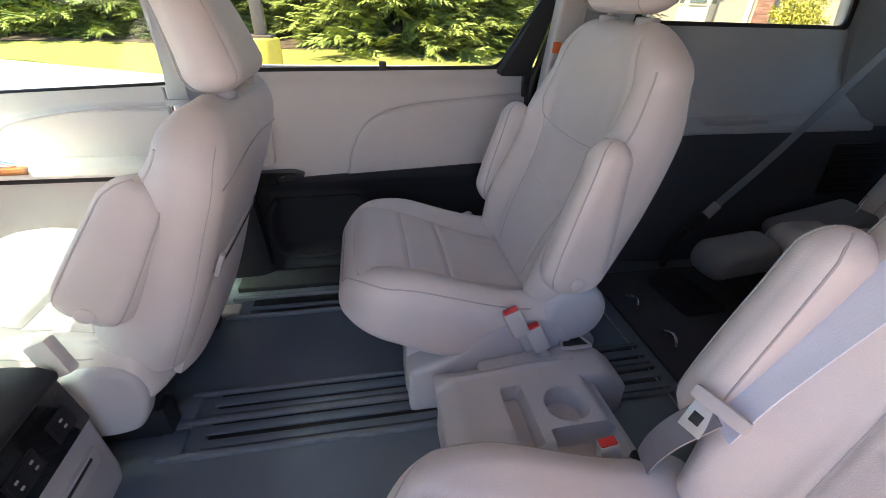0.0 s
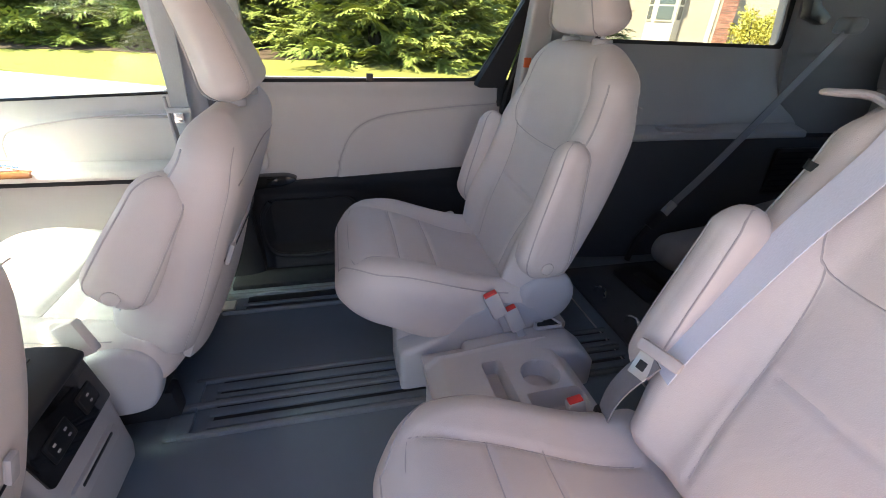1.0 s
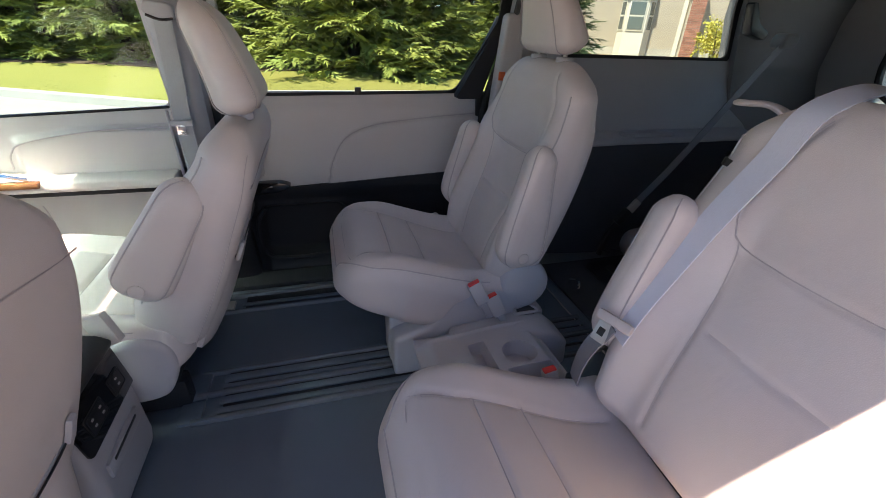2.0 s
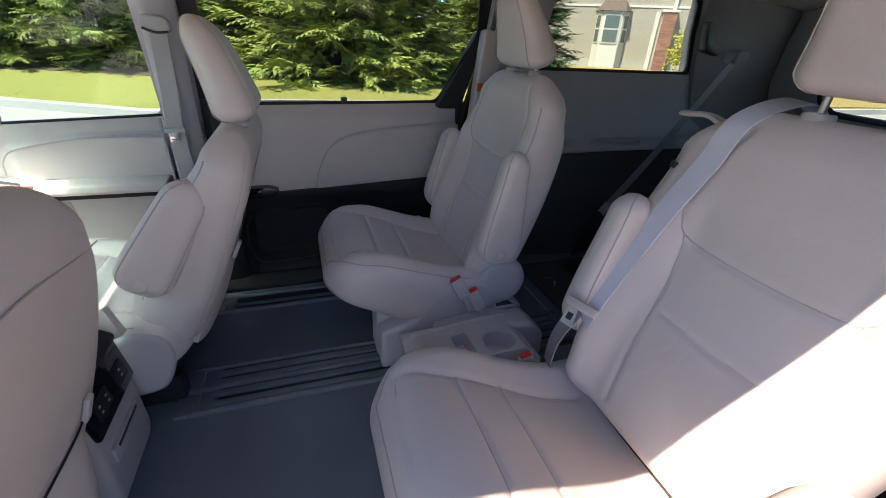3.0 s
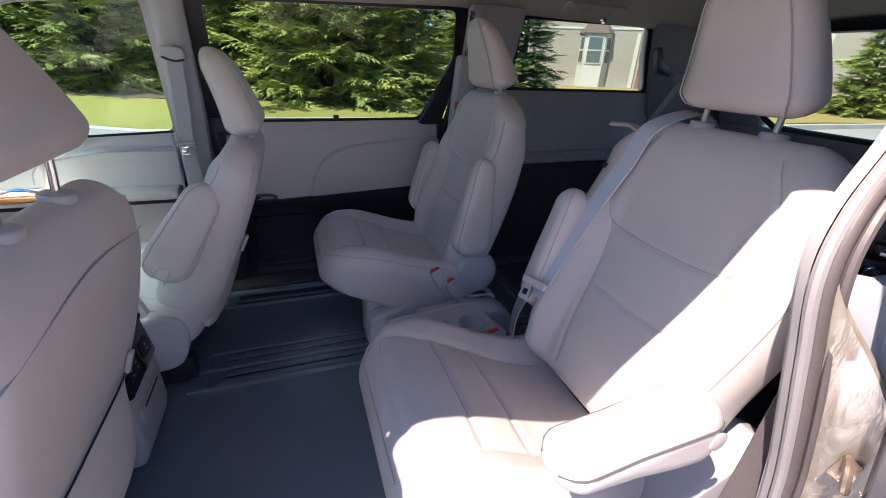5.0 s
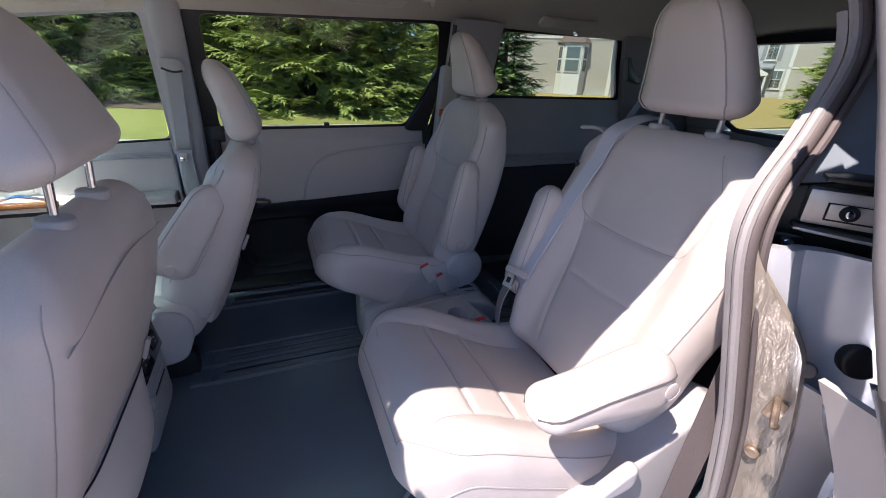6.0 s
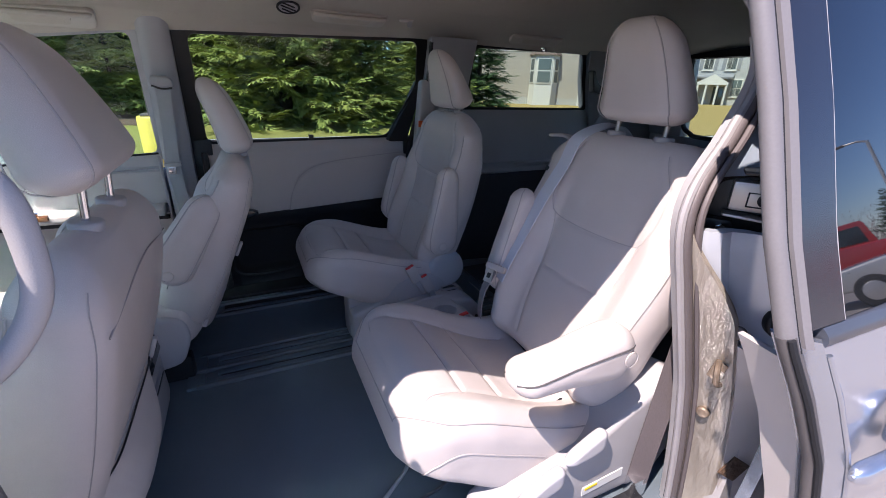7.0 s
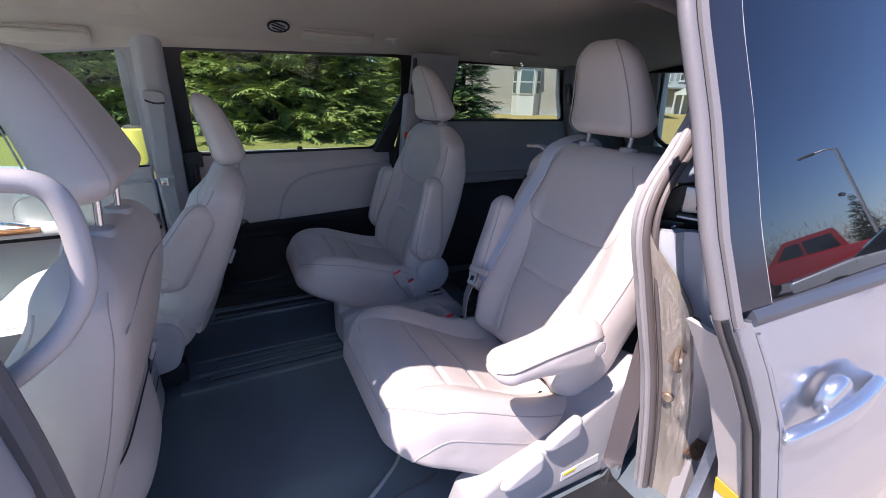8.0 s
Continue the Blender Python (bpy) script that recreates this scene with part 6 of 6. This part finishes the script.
def spruce_mesh(height, radius, seed, whorls, per, twigs, bare=0.03):
    rs = np.random.default_rng(seed)
    V, F = [], []
    for wi in range(whorls):
        h = height * (bare + (0.985 - bare) * (wi / whorls) ** 0.92)
        reach = radius * (1 - h / height) ** 0.85 * rs.uniform(0.82, 1.12) + 0.12
        n = max(4, int(per * (0.45 + 0.55 * (1 - h / height))))
        for b in range(n):
            az = 2 * math.pi * (b + rs.uniform(-0.4, 0.4)) / n + wi * 0.7
            L = reach * rs.uniform(0.60, 1.18)
            rise = 0.25 * (h / height) - 0.06 + rs.uniform(-0.26, 0.30)
            root = Vector((0, 0, h + rs.uniform(-0.22, 0.22)))
            out = Vector((math.cos(az), math.sin(az), 0))
            for k in range(twigs):
                t = 0.22 + 0.80 * (k + rs.uniform(0, 0.9)) / twigs
                p = root + out * (L * t) + Vector((0, 0, L * (rise * t - 0.16 * t * t + 0.10 * t ** 4)))
                for sgn in (-1, 1):
                    ang = az + sgn * rs.uniform(0.35, 0.95)
                    d = Vector((math.cos(ang), math.sin(ang), rs.uniform(-0.5, 0.38))).normalized()
                    up = Vector((rs.uniform(-0.8, 0.8), rs.uniform(-0.8, 0.8), 1)).normalized()
                    ln = L * 0.30 * (1.08 - 0.6 * t) * rs.uniform(0.7, 1.25) + 0.08
                    sv, sf = spray(d, up, ln, ln * 0.24 + 0.015, rs)
                    o = len(V)
                    V += [p + q for q in sv]
                    F += [tuple(o + i for i in q) for q in sf]
            d = (out + Vector((0, 0, rise))).normalized()
            sv, sf = spray(d, Vector((0, 0, 1)), L * 0.22 + 0.08, L * 0.06 + 0.02, rs)
            o = len(V)
            p = root + out * (L * 0.93) + Vector((0, 0, L * (rise - 0.09)))
            V += [p + q for q in sv]
            F += [tuple(o + i for i in q) for q in sf]
    return V, F


def trunk_mesh(height, r):
    verts, faces = [], []
    n, m = 10, 8
    for i in range(m + 1):
        t = i / m
        rr = r * (1 - t) ** 0.9 + 0.01
        for k in range(n):
            a = 2 * math.pi * k / n
            verts.append((rr * math.cos(a) * (1 + 0.1 * math.sin(3 * a + i)), rr * math.sin(a), height * 0.96 * t))
    for i in range(m):
        for k in range(n):
            faces.append((i * n + k, i * n + (k + 1) % n, (i + 1) * n + (k + 1) % n, (i + 1) * n + k))
    return verts, faces


def raw(name, mesh, material):
    me = bpy.data.meshes.new(name)
    me.from_pydata([tuple(v) for v in mesh[0]], [], mesh[1])
    me.materials.append(material)
    return me


KINDS = []
for i, (h, r, wh, per, tw, m) in enumerate(((7.5, 2.7, 34, 15, 13, NEEDLE), (6.0, 2.1, 28, 14, 12, NEEDLE), (10.0, 3.0, 34, 14, 11, NEEDLE_B), (2.6, 1.7, 12, 13, 10, NEEDLE))):
    KINDS.append((raw("crown", spruce_mesh(h, r, 11 + i, wh, per, tw), m), raw("trunk", trunk_mesh(h, 0.02 * h + 0.03), BARK)))


def spruce(k, x, y, scale, turn, label, z=None):
    t = thing("spruce_tree", label, "conifer tree", (x, y, lawn_z(x, y) - 0.05 if z is None else z), turn, "spruces on the lawn")
    t.scale = (scale, scale, scale)
    for name, me in zip(("crown", "trunk"), KINDS[k]):
        ob = new(name, me)
        ob.parent = t
    return t


BRIGHT = "sunlit green spruce with drooping boughs on the lawn"
DIM = "tall dark spruce standing behind the lawn"
for k, x, y, s, a in ((0, 1.5, 12.6, 1.0, 20), (1, 3.6, 12.0, 0.80, 140), (0, -0.6, 15.2, 1.05, 200), (1, -4.6, 14.0, 0.95, 75), (0, -7.4, 15.0, 1.0, 310), (3, 0.1, 12.8, 0.75, 30), (3, -3.0, 14.4, 0.9, 120), (1, 6.5, 13.6, 0.85, 260), (3, -6.2, 13.6, 0.8, 10)):
    spruce(k, x, y, s, a, BRIGHT)
for k, x, y, s, a in ((2, 3.6, 17.5, 1.0, 0), (2, -2.6, 18.5, 1.05, 100), (2, -6.5, 19.5, 1.0, 50), (2, 0.6, 19.0, 1.1, 220), (2, -10.5, 18.5, 1.0, 300), (2, -14.5, 20.0, 1.05, 150), (2, 7.0, 19.0, 0.9, 20), (2, -19, 22, 1.0, 90), (2, -4.5, 24, 1.1, 10), (2, 2.5, 25, 1.15, 60), (2, -11, 26, 1.1, 200)):
    spruce(k, x, y, s, a, DIM)
litter = setting("mulch", sheet(lambda u, v: (-9 + 14.5 * u, 12.1 + 1.2 * math.sin(9 * u) * 0.4 + 10 * v, lawn_z(-9 + 14.5 * u, 12.1 + 0.48 * math.sin(9 * u) + 10 * v) + 0.02), span(0, 1, 60), span(0, 1, 40), (0, 0, -0.05)), MULCH, "brown needle litter under the spruces", "ground cover")

# lamp post on its yellow base
post = thing("lamp_post", "brown lamp post on a yellow painted concrete base", "lamp post", (-0.963, 6.70, 0.0))
part("base", disc(0.25, 0.82, (0, 0, 0.41), (0, 0, 0), 40, 0.03), BOLLARD, post, "yellow painted concrete base")
part("base_plate", box((0.34, 0.34, 0.035), (0, 0, 0.837), 0.006), POLE, post)
part("pole", box((0.16, 0.16, 6.2), (0, 0, 3.94), 0.012), POLE, post, "brown square steel pole")
part("head", box((0.55, 0.30, 0.12), (0.2, 0, 7.05), 0.02), POLE, post, "brown lamp head")


# ---- houses ----
def sash(house, x, z, w, h, y=0.0, parent=None):
    win = part("window", box((w + 0.16, 0.08, h + 0.16), (x, y - 0.02, z), 0.01), WHITEPAINT, parent or house, "white framed sash window")
    part("pane", box((w, 0.03, h / 2 - 0.04), (x, y - 0.055, z + h / 4)), PANE, win)
    part("pane", box((w, 0.03, h / 2 - 0.04), (x, y - 0.045, z - h / 4)), PANE, win)
    part("bar", box((0.03, 0.04, h), (x, y - 0.062, z)), WHITEPAINT, win)
    part("sill", box((w + 0.26, 0.14, 0.05), (x, y - 0.06, z - h / 2 - 0.09)), WHITEPAINT, win)
    return win


def boards(house, w, h, material, pitch=0.15, x0=0.0):
    """Overlapping siding boards on the front wall."""
    me = None
    for i in range(int(h / pitch)):
        bm = box((w, 0.022, pitch * 1.04), (0, 0, 0), 0, (5, 0, 0))
        if me is None:
            first = part("siding_board", bm, material, house)
            me = first.data
            ob = first
        else:
            bm.free()
            ob = new("siding_board", me)
            ob.parent = house
        ob.location = (x0, -0.018, 0.45 + pitch * (i + 0.5))


def house(at, turn, w, h, d, siding, label):
    hs = thing("house", label, "house", at, turn)
    part("wall", box((w, d, h), (0, d / 2, h / 2)), siding, hs, "sided house wall")
    part("plinth", box((w + 0.06, d, 0.45), (0, d / 2 - 0.02, 0.225)), CONCRETE, hs, "concrete plinth")
    part("roof", prism([(-0.5, h), (d / 2, h + d * 0.36), (d + 0.5, h), (d + 0.5, h + 0.22), (d / 2, h + d * 0.36 + 0.25), (-0.5, h + 0.22)], "x", -w / 2 - 0.4, w / 2 + 0.4), SHINGLE, hs, "brown shingle roof")
    part("gutter", box((w + 0.8, 0.12, 0.12), (0, -0.50, h + 0.06), 0.02), WHITEPAINT, hs)
    for x in (-w / 2 + 0.06, w / 2 - 0.06):
        part("corner_board", box((0.12, 0.05, h), (x, -0.04, h / 2)), WHITEPAINT, hs)
    boards(hs, w - 0.2, h - 0.5, siding)
    return hs


near_house = house((16.6, 20.6, 0.35), -37.5, 15.0, 6.2, 8.0, SIDING, "beige sided house with white bay window and brick chimney")
bay = part("bay", prism([(-1.15, 0.0), (-0.70, -0.65), (0.70, -0.65), (1.15, 0.0)], "z", -0.30, 2.75, 0.0), WHITEPAINT, near_house, "white angled bay window")
BAY_X = 0.25
bay.location.x = BAY_X
bay.scale.x = 0.72
for x, y, a, w in ((0.0, -0.67, 0, 1.05), (-0.93, -0.345, -55, 0.50), (0.93, -0.345, 55, 0.50)):
    fr = part("bay_sash", box((w + 0.10, 0.05, 1.40), (0, 0, 0), 0.01), WHITEPAINT, bay)
    fr.location, fr.rotation_euler = (x, y, 1.92), (0, 0, radians(a))
    for zz in (-0.33, 0.33):
        g = part("pane", box((w - 0.06, 0.02, 0.58), (0, -0.03, zz)), PANE, bay)
        g.location, g.rotation_euler = (x, y, 1.92), (0, 0, radians(a))
cap = bmesh.new()
lo = [cap.verts.new((BAY_X + x, y, 2.75)) for x, y in ((-0.95, 0), (-0.60, -0.8), (0.60, -0.8), (0.95, 0))]
hi = [cap.verts.new((BAY_X + x, 0, 3.30)) for x in (-0.50, 0.50)]
cap.faces.new((lo[0], lo[1], hi[0])), cap.faces.new((lo[1], lo[2], hi[1], hi[0])), cap.faces.new((lo[2], lo[3], hi[1])), cap.faces.new((lo[0], hi[0], hi[1], lo[3])), cap.faces.new(lo)
part("bay_roof", cap, SHINGLE, near_house, "brown shingled bay roof")
for x in (-5.2, -2.6, 0.25):
    sash(near_house, x, 4.6, 0.9, 1.5)
sash(near_house, -4.0, 1.9, 0.9, 1.5)
chimney = part("chimney", box((0.66, 0.55, 2.75), (2.95, -0.28, 1.375)), MORTAR, near_house, "low red brick chimney stack")
brick_me = None
for row in range(27):
    courses = [(0.1625, 1.0), (0.4875, 1.0)] if row % 2 else [(0.081, 0.48), (0.325, 1.0), (0.569, 0.48)]
    for x, k in courses:
        if brick_me is None:
            ob = part("brick", box((0.31, 0.03, 0.088), (0, 0, 0)), BRICK, chimney)
            brick_me = ob.data
        else:
            ob = new("brick", brick_me)
            ob.parent = chimney
        ob.location = (2.95 - 0.325 + x, -0.565, 0.06 + 0.102 * row)
        ob.scale.x = k
part("chimney_cap", box((0.80, 0.68, 0.12), (2.95, -0.28, 2.81), 0.02), WHITEPAINT, near_house, "white chimney cap")
part("white_trim", box((0.16, 0.20, 6.0), (3.12, -0.14, 3.2)), WHITEPAINT, near_house, "white downpipe board")
part("corner_board", box((0.20, 0.10, 2.8), (2.42, -0.06, 1.4)), WHITEPAINT, near_house)
part("belt_band", box((14.6, 0.05, 0.10), (0, -0.04, 3.02)), WHITEPAINT, near_house, "white belt band")

# Grey siding puts the main front's shade into its colour; the wing stays beige.
far_house = house((38.0, 19.5, 0.0), -62.0, 22.0, 6.4, 9.0, SIDING_B, "row house greyed as in shade, with beige wing and white porch seen far off")
for x in (-9.1, -7.6, -6.1, -4.6, -3.0):
    win = sash(far_house, x, 4.0, 0.62, 1.75)
    for dx in (-0.52, 0.52):
        part("shutter", box((0.26, 0.05, 1.80), (x + dx, -0.04, 4.0), 0.01), DIMPAD, win, "grey shutter")
for x in (-9.1, -7.6, -6.1, -2.3):
    sash(far_house, x, 1.75, 0.62, 1.25)
wing = part("wing", box((6.6, 1.2, 6.4), (1.6, -0.6, 3.2)), SIDING, far_house, "beige sided wing")
for x in (-1.70, 4.9):
    part("corner_board", box((0.22, 0.06, 6.4), (x + (0.1 if x < 0 else -0.1), -1.22, 3.2)), WHITEPAINT, wing)
part("belt_band", box((6.6, 0.06, 0.14), (1.6, -1.22, 2.55)), WHITEPAINT, wing, "white belt band")
for i in range(40):
    part("siding_board", box((6.2, 0.022, 0.156), (1.6, -1.215, 0.40 + 0.15 * i), 0, (5, 0, 0)), SIDING, wing)
for x in (1.0, 3.2):
    sash(far_house, x, 4.3, 0.8, 1.4, -1.22)
porch = part("porch", prism([(-1.1, 1.95), (1.1, 1.95), (1.1, 2.12), (0, 2.75), (-1.1, 2.12)], "y", -1.2, 0.0), WHITEPAINT, far_house, "white gabled porch")
porch.location.x = -3.9
for dx in (-1.0, -0.40, 0.40, 1.0):
    part("column", disc(0.085, 1.95, (-3.9 + dx, -1.1, 0.98), n=12), WHITEPAINT, far_house)
part("porch_roof", box((7.2, 1.1, 0.16), (-6.2, -0.5, 2.62), 0.02, (14, 0, 0)), DIMPAD, far_house, "grey lean-to porch roof")
part("entrance", box((0.75, 0.06, 1.75), (-3.5, -0.05, 0.95), 0.01), PANE, far_house, "dark entrance door")
spruce(2, 9.7, 15.6, 0.55, 170, BRIGHT)
spruce(1, 20.5, 9.25, 0.66, 170, BRIGHT)
spruce(2, 24.0, 24.0, 0.8, 20, DIM)




def shrub(x, y, z, radius, height, label):
    """A loose round bush: bare stems and many small leaves in uneven clumps."""
    bush = thing("shrub", label, "shrub", (x, y, z))
    srng = np.random.default_rng(11)
    for i in range(7):
        a = i * 0.9
        tip = Vector((0.6 * radius * math.cos(a), 0.6 * radius * math.sin(a), 0.8 * height))
        part("stem", tube([Vector((0.05 * math.cos(a), 0.05 * math.sin(a), 0)), tip * 0.5 + Vector((0, 0, 0.1)), tip], 0.014, 6), BARK, bush)
    clumps = [(srng.normal(0, 0.42, 3), srng.uniform(0.16, 0.34)) for i in range(60)]
    vs, fs = [], []
    for c, r in clumps:
        c = np.clip(c, -0.85, 0.85)
        for j in range(70):
            p = c + srng.normal(0, r * 0.55, 3)
            p = np.array((p[0] * radius, p[1] * radius, max(0.05, height * (0.52 + 0.52 * p[2]))))
            d, e = srng.normal(0, 0.035, 3), srng.normal(0, 0.022, 3)
            k = len(vs)
            vs += [tuple(p - d), tuple(p + e), tuple(p + d), tuple(p - e)]
            fs.append((k, k + 1, k + 2, k + 3))
    part("foliage", (vs, fs), GOLD_LEAF, bush, "yellow-green leaves")
    return bush


shrub(16.9, 15.0, 0.35, 1.0, 1.7, "yellow-green leafy shrub beside the brick chimney")


# ---- seen reflected in the open door: parked cars, light pole, trees across the lot ----
def wheel(car, x, y, r=0.38):
    w = part("wheel", disc(r, 0.24, (x, y, r), (90, 0, 0), 28, 0.04), TYRE, car, "black tyre")
    part("rim", disc(r * 0.62, 0.25, (x, y, r), (90, 0, 0), 20, 0.02), STEEL, w, "steel rim")


def pickup(at, turn):
    car = thing("pickup_truck", "parked red crew-cab pickup truck", "pickup truck", at, turn)
    part("body", prism(rounded([(-2.9, 0.45), (2.85, 0.45), (2.9, 1.05), (1.5, 1.18), (1.35, 1.2), (-2.9, 1.2)], 0.08), "y", -0.97, 0.97, 0.05, 3), TRUCK_RED, car, "red painted body")
    part("cab", prism(rounded([(-0.95, 1.15), (1.45, 1.15), (0.75, 1.85), (-0.75, 1.88)], 0.12), "y", -0.86, 0.86, 0.06, 3), TRUCK_RED, car, "red painted cab")
    for y in (-0.866, 0.866):
        part("side_window", prism(rounded([(-0.72, 1.25), (0.22, 1.25), (0.22, 1.72), (-0.62, 1.74)], 0.05), "y", y - 0.006, y + 0.006), PRIVACY, car, "dark side window")
        part("side_window", prism(rounded([(0.30, 1.25), (1.12, 1.25), (0.72, 1.70), (0.30, 1.72)], 0.05), "y", y - 0.006, y + 0.006), PRIVACY, car, "dark side window")
    for x in (-1.85, 1.85):
        for y in (-0.86, 0.86):
            wheel(car, x, y)
    part("bumper", box((0.2, 1.9, 0.25), (2.92, 0, 0.55), 0.05), CHROME, car, "chrome bumper")
    part("bumper", box((0.2, 1.9, 0.22), (-2.95, 0, 0.55), 0.05), CHROME, car, "chrome bumper")
    return car


def saloon(at, turn):
    car = thing("parked_car", "parked pale silver car", "car", at, turn)
    part("body", prism(rounded([(-2.2, 0.35), (2.2, 0.35), (2.25, 0.72), (1.1, 0.92), (-1.7, 0.95), (-2.25, 0.85)], 0.12), "y", -0.88, 0.88, 0.06, 3), CAR_SILVER, car, "pale silver body")
    part("cabin", prism(rounded([(-1.7, 0.9), (1.1, 0.9), (0.35, 1.38), (-1.0, 1.40)], 0.12), "y", -0.74, 0.74, 0.08, 3), PRIVACY, car, "dark glazed cabin")
    part("roof", prism(rounded([(-1.05, 1.36), (0.38, 1.34), (0.30, 1.42), (-0.95, 1.44)], 0.04), "y", -0.70, 0.70, 0.03, 2), CAR_SILVER, car, "pale silver roof")
    for x in (-1.35, 1.4):
        for y in (-0.80, 0.80):
            wheel(car, x, y, 0.32)
    for y in (-0.62, 0.62):
        part("headlamp", box((0.12, 0.36, 0.14), (2.17, y, 0.68), 0.03), CHROME, car, "bright headlamp")
    return car


pickup(TRUCK_AT, TRUCK_TURN)
saloon(CAR_AT, CAR_TURN)
street = thing("street_lamp", "tall grey parking-lot light with a single arm", "street lamp", (*LAMP_AT, 0))
part("pole", tube([(0, 0, 0), (0, 0, 5.6)], 0.07, 12), STEEL, street, "grey tapered pole")
part("arm", tube(smooth_line([(0, 0, 5.55), (-0.1, -0.3, 5.7), (-0.2, -0.8, 5.75)], 8), 0.045, 8), STEEL, street)
part("lamp_head", box((0.7, 0.3, 0.10), (-0.25, -1.1, 5.74), 0.03, (0, 0, 80)), POLE, street, "dark lamp head")
spruce(2, *FAR_TREE, 0.36, 0, "dark spruce across the parking lot", z=0.0)
tw = []
tf = []
for i in range(14000):
    a = rng.uniform(0, 1)
    cx, cy = HEDGE[0] + (HEDGE[2] - HEDGE[0]) * a, HEDGE[1] + (HEDGE[3] - HEDGE[1]) * a
    p = Vector((cx + rng.normal(0, 1.2), cy + rng.normal(0, 1.2), abs(rng.normal(1.1, 0.8))))
    d = Vector((rng.normal(), rng.normal(), rng.normal() + 0.8)).normalized() * rng.uniform(0.2, 0.6)
    k = len(tw)
    s = d.cross(Vector((0, 0, 1))).normalized() * 0.016
    tw += [p - s, p + s, p + d]
    tf.append((k, k + 1, k + 2))
tagged(part("bare_hedge", (tw, tf), BLOSSOM), "pale leafless shrubs beyond the parking lot", "shrubs", kind="stuff")
